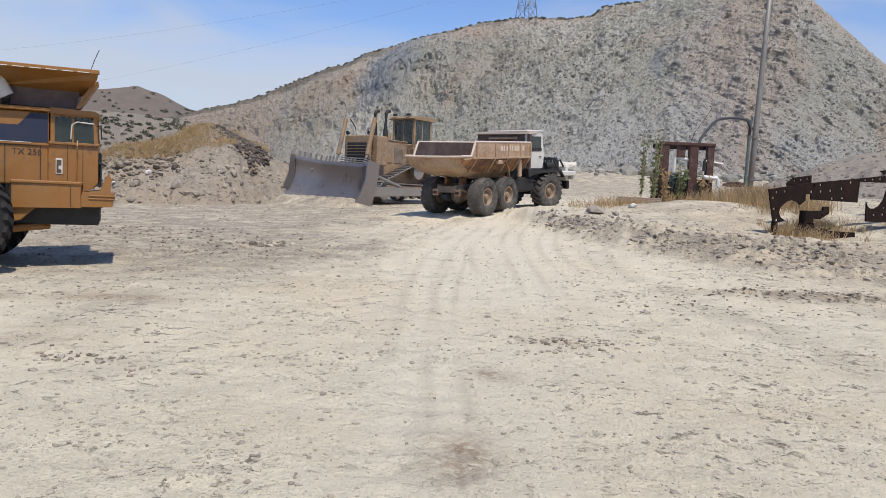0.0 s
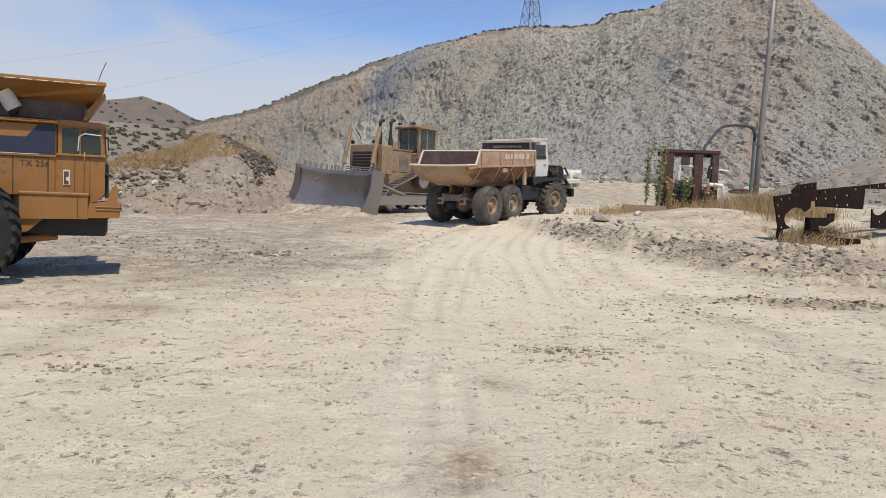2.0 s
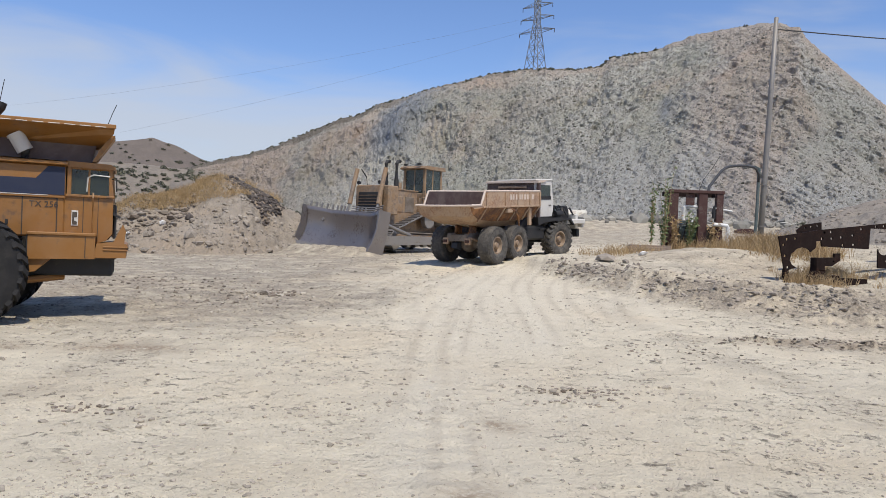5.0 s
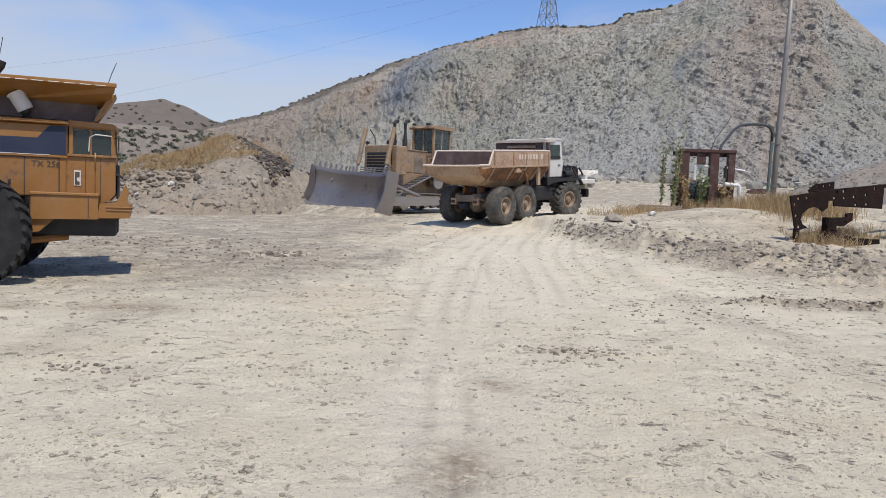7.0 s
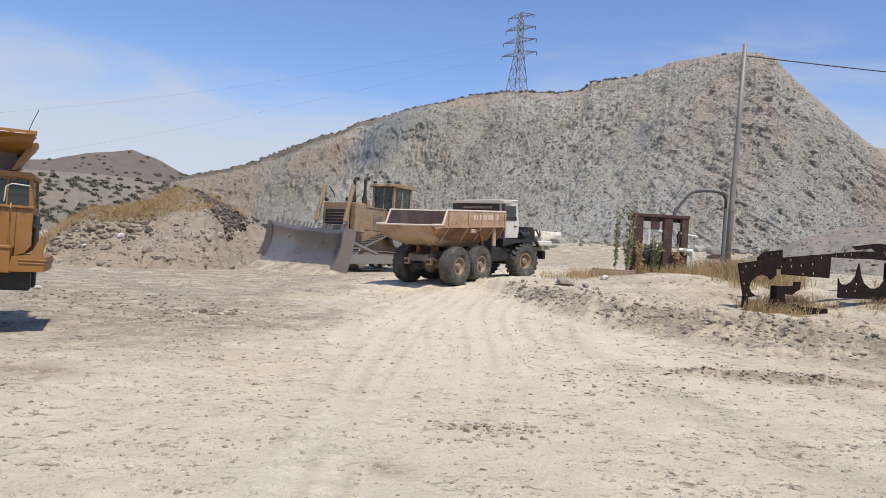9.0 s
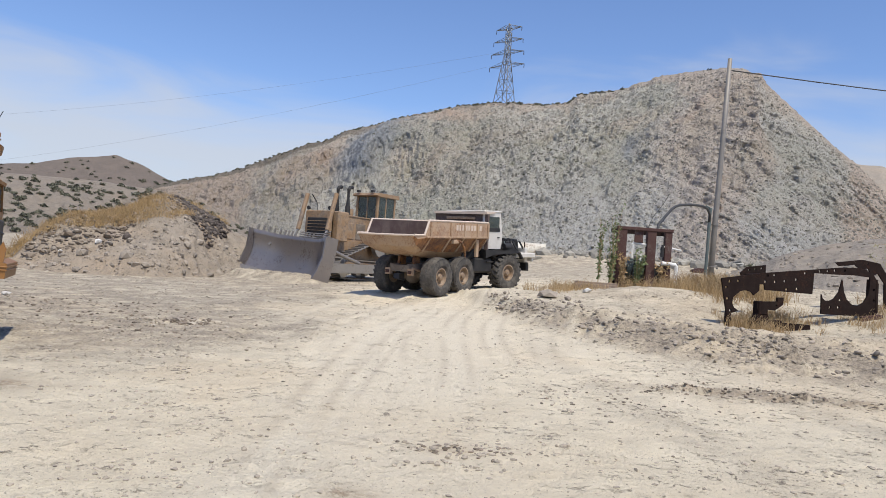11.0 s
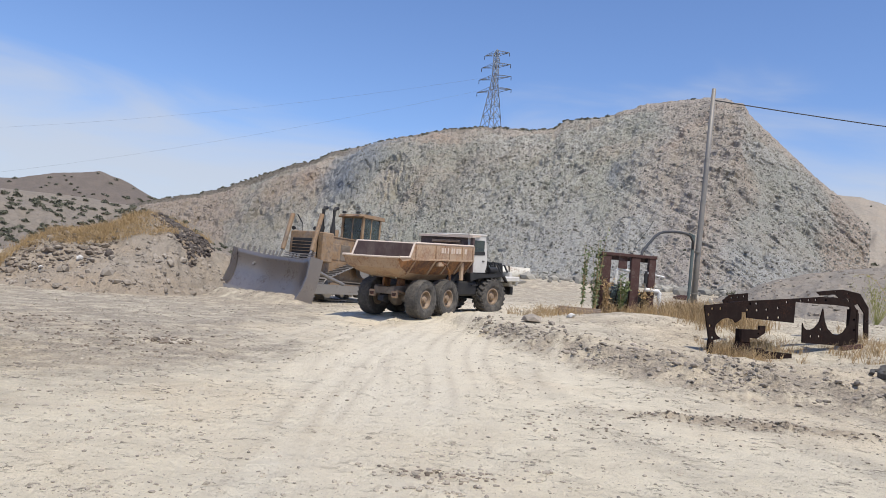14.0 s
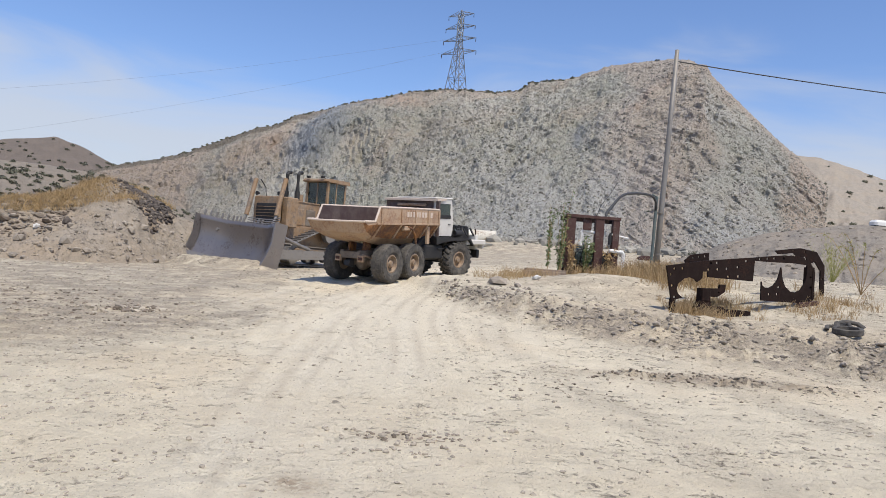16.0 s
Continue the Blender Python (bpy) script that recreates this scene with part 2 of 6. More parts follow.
def sstep(x, a, b):
    t = np.clip((x - a) / (b - a), 0, 1)
    return t * t * (3 - 2 * t)


def grid_mesh(name, X, Y, Z, mat, attrs=(), smooth=True):
    """A sheet from arrays of rows and columns."""
    n, k = X.shape
    me = bpy.data.meshes.new(name)
    idx = np.arange(n * k).reshape(n, k)
    faces = np.stack([idx[:-1, :-1], idx[:-1, 1:], idx[1:, 1:], idx[1:, :-1]], -1).reshape(-1, 4)
    me.vertices.add(n * k), me.loops.add(faces.size), me.polygons.add(len(faces))
    me.vertices.foreach_set("co", np.stack([X, Y, Z], -1).astype(np.float32).ravel())
    me.loops.foreach_set("vertex_index", faces.astype(np.int32).ravel())
    me.polygons.foreach_set("loop_start", np.arange(0, faces.size, 4, dtype=np.int32))
    me.polygons.foreach_set("use_smooth", np.full(len(faces), smooth))
    me.update(calc_edges=True)
    for nm, val in attrs:
        me.attributes.new(nm, "FLOAT", "POINT").data.foreach_set("value", val.astype(np.float32).ravel())
    me.materials.append(mat)
    return new(name, me)


def soup_mesh(name, verts, faces, mat, smooth=False):
    me = bpy.data.meshes.new(name)
    me.from_pydata(verts, [], faces)
    if smooth:
        me.polygons.foreach_set("use_smooth", [True] * len(me.polygons))
    me.materials.append(mat)
    return new(name, me)


# ---------------------------------------------------------------- terrain


def ground_z(x, y):
    """The large shape of the ground: a level yard that climbs away, and the bank on its far side."""
    x, y = np.asarray(x, float), np.asarray(y, float)
    z = 0.028 * np.maximum(0, y - 14) + 0.02 * np.maximum(0, y - 55)
    z = z + 0.075 * np.clip(x + 1, 0, 16) * sstep(y, 14, 30)
    z = z - 0.02 * np.clip(-x - 4, 0, 12) * sstep(y, 2, 12)
    u = y - (11.5 + 64 / np.maximum(x + 1.2, 0.3))
    wob = 0.6 * fbm(x * 0.45, y * 0.45, 3, 5)
    z = z + 0.5 * sstep(u + wob, -1.6, 2.6) * (1 - sstep(y - 0.35 * (x - 3), 29, 33))
    z = z + 0.30 * np.exp(-((x - 8.4) ** 2 / 5 + (y - 27.0) ** 2 / 3))
    z = z + 0.35 * np.exp(-((x - 4) ** 2 + (y - 35.5) ** 2) / 25)
    z = z + 1.0 * np.exp(-((y - 83) / 7) ** 2) * sstep(x, -2, 3)
    z = z - 0.40 * np.exp(-((x - 11.4) / 3.2) ** 2 - ((y - 22.3) / 2.0) ** 2)
    along, off = (x + 7.9) * 0.86 - (y - 41.6) * 0.51, (x + 7.9) * 0.51 + (y - 41.6) * 0.86
    z = z + 0.5 * np.exp(-(off / 0.6) ** 2) * sstep(along, -3.6, -2.6) * (1 - sstep(along, 2.2, 3.4))
    z = z + 0.21 * np.exp(-((x + 1.0) ** 2 + (y - 32.4) ** 2) / 5)
    far = np.hypot(x, y)
    z = np.where(far > 140, z * np.exp(-(far - 140) / 200) + 2.0 * (1 - np.exp(-(far - 140) / 200)), z)
    return z


def road_x(y):
    """The line on which vehicles pass, bending aside past the bank."""
    return 0.25 + 0.011 * np.maximum(0, y - 17) ** 2


RUTS = ((-0.95, 0, .20, .020), (-0.55, 0.004, .13, .022), (0.95, 0, .20, .018), (1.75, 0.02, .2, .024), (-1.6, -0.02, .24, .032),
        (0.2, -0.03, .2, .028), (2.9, 0.02, .2, .022), (3.6, 0.03, .22, .022), (-3.55, -0.2, .22, .07), (-1.9, -0.2, .22, .06), (-2.2, 0.03, .2, .03))
RUT_FROM = (1, 1, 9, 13, 13, 12, 13, 14, 14, 15, 15)


def rut_x(k, y):
    off, bend, w, dep = RUTS[k]
    if bend < -.1:                        # wide arcs out of the yard
        return road_x(y) * 0.6 + off + 0.08 * np.sin(y * 0.5 + k)
    return road_x(y) + off + bend * np.maximum(0, y - 4) + 0.12 * np.sin(y * 0.35 + k)


def track_mask(x, y):
    """Earth that wheels have packed and swept pale."""
    s = 0 * x
    for k, (off, bend, w, dep) in enumerate(RUTS):
        d = (x - rut_x(k, y)) / (w * 1.7)
        s = np.maximum(s, np.exp(-d * d) * (0.1 + 0.9 * vnoise(x * 0 + 3 * k, y * 0.3, 43)) * sstep(y, RUT_FROM[k], RUT_FROM[k] + 5))
    broad = 0.75 * np.exp(-((x - road_x(y)) / 3.0) ** 2) * sstep(fbm(x * 0.35, y * 0.2, 4, 45), -0.4, 0.5)
    return np.clip(0.7 * s * (0.5 + 0.8 * vnoise(x * 2.5, y * 1.2, 47)) + broad, 0, 1) * (1 - sstep(y, 34, 44))


def ground_detail(x, y):
    """Ruts, clods and small unevenness."""
    r = np.hypot(x, y)
    keep = np.exp(-r / 60)
    z = 0.05 * fbm(x * 0.5, y * 0.5, 4, 11) * keep
    rough = 0.3 + 0.7 * gravel_mask(x, y)
    z = z + 0.045 * fbm(x * 3.1, y * 2.2, 4, 21, 0.6) * rough * np.exp(-r / 45)
    lumps = np.maximum(0, fbm(x * 2.3, y * 2.3, 3, 31) - 0.22)
    z = z + 0.2 * lumps * rough * np.exp(-r / 40)
    for k, (off, bend, w, dep) in enumerate(RUTS):
        d = (x - rut_x(k, y)) / w
        c = rut_x(k, y)
        lug = 0.6 + 0.4 * np.sin((y + 0.4 * np.abs(x - c)) * 14)
        side = np.exp(-(d * 0.55) ** 2) * 0.6 - np.exp(-d ** 2) * lug
        z = z + 1.7 * dep * side * sstep(y, RUT_FROM[k], RUT_FROM[k] + 4) * (1 - sstep(y, 30, 40)) * (0.55 + 0.9 * vnoise(x * 0 + k, y * 0.33, 41))
    u = y - (11.5 + 64 / np.maximum(x + 1.2, 0.3))
    z = z + 0.42 * np.maximum(0, fbm(x * 2.2, y * 2.2, 4, 51, 0.65)) * np.exp(-((u - 0.3) / 2.2) ** 2)
    dk = np.exp(-((x - 5.6) / 1.0) ** 2 - ((y - 14.3) / 0.4) ** 2)
    dk = dk + np.exp(-((x - 7.2) / 1.1) ** 2 - ((y - 14.1) / 0.4) ** 2) + np.exp(-((x - 8.7) / 0.8) ** 2 - ((y - 13.8) / 0.35) ** 2)
    return z + 0.22 * dk * fbm(x * 3.5, y * 4.5, 4, 61, 0.65)


def gravel_mask(x, y):
    left = sstep(-x + 0.9 * fbm(x * 0.2, y * 0.2, 3, 71) * 4 - 0.35 * (14 - np.minimum(y, 14)), 1.5, 5.0) * sstep(y, 9, 17)
    u = y - (11.5 + 64 / np.maximum(x + 1.2, 0.3))
    bank = np.exp(-((u - 0.2) / 2.4) ** 2) * sstep(x, 2, 4)
    far = sstep(np.hypot(x, y), 42, 62)
    mid = np.exp(-((x - 7.2) / 2.0) ** 2 - ((y - 14.2) / 0.7) ** 2)
    top = 0.55 * sstep(u, 0, 3) * sstep(x, 2, 4) * (1 - sstep(y, 34, 40))
    lanes = 0.30 * sstep(np.sin((x - road_x(y)) * 2.1 + 2.0 * fbm(x * 0.15, y * 0.15, 2, 77)), 0.3, 0.9) * sstep(fbm(x * 0.3, y * 0.12, 3, 79), -0.2, 0.4)
    return np.clip(np.maximum.reduce([left * 0.85, bank, far * 0.8, mid, top, lanes]) * (1 - 0.7 * track_mask(x, y)), 0, 1)


def stain_mask(x, y):
    s = 0 * x
    for cx, cy, ax, ay, a in ((0.18, 6.80, .22, .24, .9), (-0.18, 4.45, .26, .55, .9), (-5.15, 10.45, .95, .38, .95), (-7.2, 10.3, .7, .4, .9),
                              (1.0, 8.5, .4, .25, .4), (5.45, 14.3, .8, .22, .7), (7.1, 14.1, .8, .25, .6), (8.3, 13.8, .6, .2, .5)):
        q = ((x - cx) / ax) ** 2 + ((y - cy) / ay) ** 2
        s = np.maximum(s, a * np.exp(-q) * (0.55 + 0.9 * vnoise(x * 5, y * 5, 81)))
    for k, (off, bend, w, dep) in enumerate(RUTS):
        d = np.abs(x - rut_x(k, y)) / w
        edge = np.exp(-((d - 1.25) / 0.45) ** 2) * sstep(y, RUT_FROM[k] + 1, RUT_FROM[k] + 6) * (1 - sstep(y, 32, 42))
        s = np.maximum(s, 0.34 * edge * sstep(vnoise(x * 0 + 5 * k, y * 0.35, 83) + 0.5 * vnoise(x * 4, y * 4, 85), 0.45, 1.0))
    return np.clip(s, 0, 1)


def build_ground():
    front = np.radians(np.linspace(-48, 48, 520))
    rest = np.radians(np.linspace(48, 312, 70))[1:]
    az = np.concatenate([front, rest])
    r = np.concatenate([[0.0, 0.5], np.geomspace(1.2, 90, 400), np.geomspace(93, 2600, 60)])
    A, R = np.meshgrid(az, r)
    X, Y = R * np.sin(A), R * np.cos(A)
    Z = ground_z(X, Y) + ground_detail(X, Y)
    ob = grid_mesh("ground", X, Y, Z, M_GROUND, (("gravel", gravel_mask(X, Y)), ("stain", stain_mask(X, Y)), ("track", track_mask(X, Y))))
    return tagged(ob, "pale dusty earth yard with tyre ruts and scattered gravel", "ground", kind="structure")


ground = build_ground()


def floor_z(x, y):
    return float(ground_z(x, y) + ground_detail(np.asarray(float(x)), np.asarray(float(y))))


CREST_AZ = (-22, -18.6, -16.7, -14.8, -12.8, -10.9, -8.4, -7.4, -5.1, -2.6, 0, 1.7, 3.8, 7.8, 9.5, 10.3, 12.8, 14.5, 15.7, 18.9, 20.5, 22.1, 23.1, 23.5, 25.2, 27.2, 28.7, 29.6, 31.5)
CREST_EL = (4.2, 5.15, 5.75, 6.45, 7.4, 8.35, 9.3, 9.9, 10.7, 11.5, 12.2, 12.65, 13.0, 13.05, 13.25, 13.85, 14.2, 14.65, 15.15, 15.65, 15.8, 15.6, 15.3, 14.6, 13.05, 11.15, 9.75, 9.0, 7.0)
CREST_R = (330, 318, 310, 301, 292, 285, 273, 269, 262, 256, 250, 247, 243, 234, 230, 228, 219, 212, 206, 192, 186, 180, 176, 175, 170, 166, 164, 163, 162)
EYE = (0.3, 0.3, 1.8)


def crest(a):
    return np.interp(a, CREST_AZ, CREST_EL), np.interp(a, CREST_AZ, CREST_R)


def hill_sheet(a_lo, a_hi, n_az, n_s):
    az = np.linspace(a_lo, a_hi, n_az)
    s = np.concatenate([np.linspace(0, 1, n_s), np.linspace(1.03, 1.8, 12)])
    A, S = np.meshgrid(az, s)
    el, rc = crest(A)
    el = el + 0.10 * fbm(A * 1.3, A * 0 + 3, 4, 91) + 0.05 * fbm(A * 6, A * 0 + 8, 2, 92)
    rb = np.interp(A, (-22, -14, -5, 5, 12, 20, 26, 31.5), (190, 150, 118, 104, 98, 94, 98, 112))
    T = np.radians(A)
    zb = ground_z(rb * np.sin(T), rb * np.cos(T)) - 1.2
    zc = EYE[2] + rc * np.tan(np.radians(el))
    R = rb + (rc - rb) * S
    # a loose talus apron below, a steeper face above, a rounded top
    s1 = np.minimum(S, 1)
    scarp = np.exp(-((A + 4) / 5) ** 2)
    prof = s1 ** 1.02 + 0.05 * np.sin(s1 * math.pi) + 0.10 * scarp * (sstep(s1, 0.35, 0.6) - s1) * np.sin(s1 * math.pi) ** 0.5
    prof = np.where(S > 1, 1 - 0.9 * np.maximum(S - 1, 0) ** 1.3, prof)
    Z = zb + (zc - zb) * prof
    gul = fbm(A * 0.35 + 2.5 * S, S * 4, 4, 95)
    inner = np.sin(np.clip(s1, 0, 1) * math.pi) ** 0.6
    x0, y0 = R * np.sin(T), R * np.cos(T)
    ridge = 1 - np.abs(fbm(x0 * 0.07 + Z * 0.06, Z * 0.11 - x0 * 0.03, 5, 97, 0.6))
    west = 1 - sstep(A, -3, 3)
    crag = 1 - np.abs(fbm(A * 0.55 + 2.5 * S, S * 6 - A * 0.3, 5, 107, 0.6))
    spur = np.exp(-((A + 4.6 + 4.5 * (0.8 - S)) / 0.9) ** 2) + 0.7 * np.exp(-((A + 8.2 + 5 * (0.8 - S)) / 0.7) ** 2) + 0.6 * np.exp(-((A + 11.0 + 5 * (0.8 - S)) / 0.6) ** 2)
    R = R - inner * 9 * spur * sstep(S, 0.15, 0.4)
    strata = fbm((A - 11 * S) * 0.42, S * 1.6 + A * 0.05, 5, 111, 0.62)
    R = R - inner * 3.2 * strata * sstep(A, -3, 3)
    R = R - inner * (3.5 * gul + 3.0 * (ridge - 0.7) + west * 9 * (crag - 0.8))
    Z = Z + inner * (1.5 * fbm(x0 * 0.22, y0 * 0.22, 5, 99, 0.62) + 0.5 * fbm(x0 * 0.8, y0 * 0.8, 2, 103))
    wob = fbm(A * 0.5, S * 5, 4, 105)
    # broken rock: tilted slabs and blocks, rougher where the face is bare
    u, v = np.radians(A) * rc, Z

    def broken(lean):
        w = v - lean * u
        slab = np.abs(fbm(u * 0.16 + v * 0.10, w * 0.42, 3, 121, 0.6))
        block = np.abs(fbm(u * 0.55 + v * 0.2, w * 1.25, 2, 131, 0.6))
        chip = hash2(np.floor(u * 0.8 + v * 0.3), np.floor(w * 2.0), 141) - 0.5
        return 1.35 * (0.3 - slab) + 1.0 * (0.3 - block) + 0.30 * chip
    side = sstep(A + 3 * wob, 12.5, 18.0)
    bare = 0.3 + 0.7 * sstep(A, -5, -1)
    bare = bare * (0.45 + 0.55 * sstep(strata, -0.35, 0.15)) * (1 - 0.4 * sstep(S, 0.86, 0.97))
    bare = bare * (1 - 0.5 * np.exp(-((A - 18.5) / 3.0) ** 2))
    fade = sstep(S, 0.0, 0.06) * (1 - sstep(S, 0.97, 1.05))
    rel = fade * bare * (broken(0.25) * (1 - side) + broken(-0.55) * side)
    R, Z = R - 0.75 * rel, Z + 0.55 * rel
    X, Y = EYE[0] + R * np.sin(T), EYE[1] + R * np.cos(T)
    earth = np.maximum(np.exp(-((A - 1.2 + 1.4 * wob) / 2.6) ** 2 - ((S - 0.86 + 0.12 * wob) / 0.15) ** 2),
                       np.maximum(np.exp(-((A + 8.5 + 4 * (0.75 - S) + 1.5 * wob) / 2.6) ** 2 - ((S - 0.62 + 0.2 * wob) / 0.26) ** 2),
                                  np.maximum(0.7 * sstep(A + wob * 1.2, 28.6, 29.6), np.maximum(0.9 * np.exp(-((A - 20.8 + 1.2 * wob) / 1.0) ** 2 - ((S - 0.15) / 0.3) ** 2), sstep(-A + 2 * wob, 12.5, 15) * 0.8))))
    earth = np.maximum(earth, 0.55 * sstep(S + 0.15 * wob, 0.82, 0.95))
    earth = np.maximum(earth, 0.75 * np.exp(-((A - 22.6 + 11 * (0.97 - S) + 1.3 * wob) / 1.1) ** 2) * sstep(S, 0.40, 0.55))
    earth = np.maximum(earth, 0.5 * sstep(A + 2.5 * wob, 16.0, 18.5) * (1 - sstep(A + 2.5 * wob, 23.0, 24.5)))
    earth = np.maximum(earth, 0.15 * sstep(A + 2.5 * wob, 25.0, 27.0) * sstep(strata, -0.1, 0.25))
    slate = np.maximum(np.exp(-((A + 4.5 + 5 * (0.75 - S) + 1.5 * wob) / 1.8) ** 2) * sstep(S, 0.3, 0.45) * (1 - sstep(S, 0.9, 0.98)),
                       0.8 * np.exp(-((A - 14.5 + 0.5 * wob) / 0.5) ** 2 - ((S - 0.42) / 0.06) ** 2))
    # talus apron, plus a right side painted paler to offset weak sun there
    talus_light = np.clip((1 - sstep(S + 0.12 * wob, 0.08, 0.34)) * sstep(A, 3, 8) * 0.85 + 0.65 * sstep(A + 2 * wob, 14, 18) * (0.4 + 0.6 * sstep(strata, -0.25, 0.25)), 0, 1)
    veg_dark = 0.85 * sstep(S + 0.06 * wob + 0.10 * gul, 0.80, 0.93) * (1 - sstep(A + wob, -6.5, -3.5)) + 0.5 * sstep(S + 0.05 * wob, 0.93, 0.97) * sstep(A, -5, -2) * (1 - sstep(A, 9, 12))
    # rubble zone painted darker, the shade among its stones put into the colour
    veg_dark = veg_dark + 0.40 * np.exp(-((A - 1.5 + 2 * wob) / 4.0) ** 2 - ((S - 0.45 + 0.2 * wob) / 0.16) ** 2) * sstep(strata, -0.3, 0.2)
    veg_dark = veg_dark + 0.35 * (1 - sstep(A + 2 * wob, -12, -6))
    return X, Y, Z, A, S, np.clip(veg_dark, 0, 1), np.clip(earth, 0, 1), np.clip(slate, 0, 1), talus_light, np.clip(0.5 + 1.3 * strata, 0, 1)


HX, HY, HZ, HA, HS, HV, HE, HSL, HT, HST = hill_sheet(-22, 31.5, 900, 420)
hill = tagged(grid_mesh("quarry_hill", HX, HY, HZ, M_HILL, (("veg_dark", HV), ("earth", HE), ("slate", HSL), ("talus_light", HT), ("strata", HST)), smooth=False),
              "grey-green quarried hillside of loose broken rock with brown scars", "hill", kind="structure")


def ridge_sheet(name, label, az_pts, el_pts, r_crest, r_base, seed, n=220, earth=1.0, rough=1.0, z_base=0.0, mat=None):
    az = np.linspace(az_pts[0], az_pts[-1], n)
    s = np.concatenate([np.linspace(0, 1, 70), np.linspace(1.05, 2.0, 8)])
    A, S = np.meshgrid(az, s)
    el = np.interp(A, az_pts, el_pts) + rough * 0.06 * fbm(A * 1.6, A * 0, 4, seed)
    T = np.radians(A)
    zc = EYE[2] + r_crest * np.tan(np.radians(el))
    R = r_base + (r_crest - r_base) * S
    Z = z_base + (zc - z_base) * np.where(S > 1, 1 - 0.8 * np.maximum(S - 1, 0) ** 1.5, np.minimum(S, 1) ** 1.15)
    inner = np.sin(np.clip(S, 0, 1) * math.pi)
    Z = Z + inner * r_crest * 0.012 * rough * fbm(A * 0.7, S * 4, 4, seed + 3)
    X, Y = EYE[0] + R * np.sin(T), EYE[1] + R * np.cos(T)
    ob = grid_mesh(name, X, Y, Z, mat or M_HILL, (("earth", 0 * A + earth * (0.7 + 0.3 * fbm(A, S * 4, 3, seed + 5))), ("slate", 0 * A)))
    return tagged(ob, label, "hill", kind="structure"), (X, Y, Z, A, S)


far_hill, FAR = ridge_sheet("far_hill", "distant bare brown hill with scattered scrub", (-44, -36, -28.2, -26.3, -23.3, -21.5, -19.5, -16, -12), (2.6, 4.0, 5.2, 5.8, 6.4, 5.9, 5.0, 3.0, 1.5), 420, 300, 201, mat=M_FAR)
scrub_slope, SLOPE = ridge_sheet("scrub_slope", "pale low slope dotted with dark scrub", (-46, -40, -33, -28, -24, -20, -17, -13), (3.6, 4.0, 4.2, 4.4, 4.5, 4.2, 3.6, 1.5), 150, 85, 211, mat=M_SLOPE)
side_ridge, SIDE = ridge_sheet("side_ridge", "sandy brown ridge beyond the quarry face", (26, 29.2, 31, 33.3, 37, 42, 47), (8.2, 9.2, 9.0, 8.2, 6.8, 5.0, 2.0), 230, 140, 221, earth=1.0, z_base=3.0, mat=M_RIDGE)
grey_heap, HEAP = ridge_sheet("grey_heap", "smooth grey heap of crushed stone", (21.5, 23.5, 25.5, 27.8, 30.5, 33.5, 37, 42), (1.4, 2.0, 3.0, 3.7, 4.2, 4.6, 4.4, 2.0), 84, 60, 231, earth=0.85, rough=0.8, z_base=1.4, mat=M_CRUSHED)

# ---------------------------------------------------------------- building blocks
from mathutils.geometry import tessellate_polygon

M_YELLOW = painted("truck_yellow", (0.235, 0.10, 0.014), (0.12, 0.055, 0.018), 0.5, dust=0.12, wear=0.5)
M_RIM_DULL = painted("truck_rim", (0.13, 0.065, 0.018), (0.05, 0.032, 0.016), 0.7, dust=0.15, wear=0.6, size=0.5)
M_YELLOW_DUSTY = painted("dozer_yellow", (0.25, 0.15, 0.07), (0.10, 0.065, 0.045), 0.6, dust=0.38, wear=0.7)
M_HAULER = painted("hauler_ochre", (0.40, 0.265, 0.16), (0.24, 0.115, 0.05), 0.6, dust=0.42, wear=0.8, size=0.7)
M_HAULER_RUST = painted("hauler_rust", (0.29, 0.125, 0.035), (0.085, 0.032, 0.016), 0.7, dust=0.10, wear=1.1, size=0.6)
# worn bed maroon; also the painted shade of the haul truck's canopy and hood
M_BEDIN_SHADE = painted("bed_maroon_and_shade", (0.062, 0.034, 0.032), (0.12, 0.078, 0.064), 0.6, dust=0.22, wear=0.4)
M_CABWHITE = painted("cab_white", (0.58, 0.56, 0.52), (0.40, 0.36, 0.31), 0.5, dust=0.4, wear=0.2)
M_BLUE = painted("stripe_blue", (0.006, 0.013, 0.04), (0.010, 0.016, 0.034), 0.6, dust=0.03, wear=0.2)
M_STEEL = painted("blade_steel", (0.23, 0.215, 0.20), (0.15, 0.12, 0.10), 0.36, 0.35, dust=0.22, wear=0.5)
M_BLADE = painted("blade_worn_steel", (0.22, 0.20, 0.195), (0.12, 0.095, 0.08), 0.30, 0.6, dust=0.16, wear=0.5)
M_BLACK = painted("machinery_black", (0.011, 0.011, 0.012), (0.03, 0.025, 0.02), 0.6, dust=0.05, wear=0.3)
M_RUBBER = painted("tyre_rubber", (0.028, 0.027, 0.026), (0.05, 0.047, 0.043), 0.85, dust=0.28, wear=0.3, size=0.6)
M_RUBBER_CLEAN = painted("tyre_rubber_dark", (0.008, 0.008, 0.009), (0.016, 0.015, 0.014), 0.95, dust=0.04, wear=0.3, size=0.6)
M_RUST = painted("dark_rust", (0.015, 0.009, 0.008), (0.034, 0.016, 0.011), 0.95, 0.0, dust=0.02, wear=0.6, size=0.5)
M_RUST.node_tree.nodes["Principled BSDF"].inputs["Specular IOR Level"].default_value = 0.12
M_REDRUST = painted("red_oxide", (0.055, 0.020, 0.016), (0.11, 0.08, 0.068), 0.8, dust=0.06, wear=0.5, size=0.5)
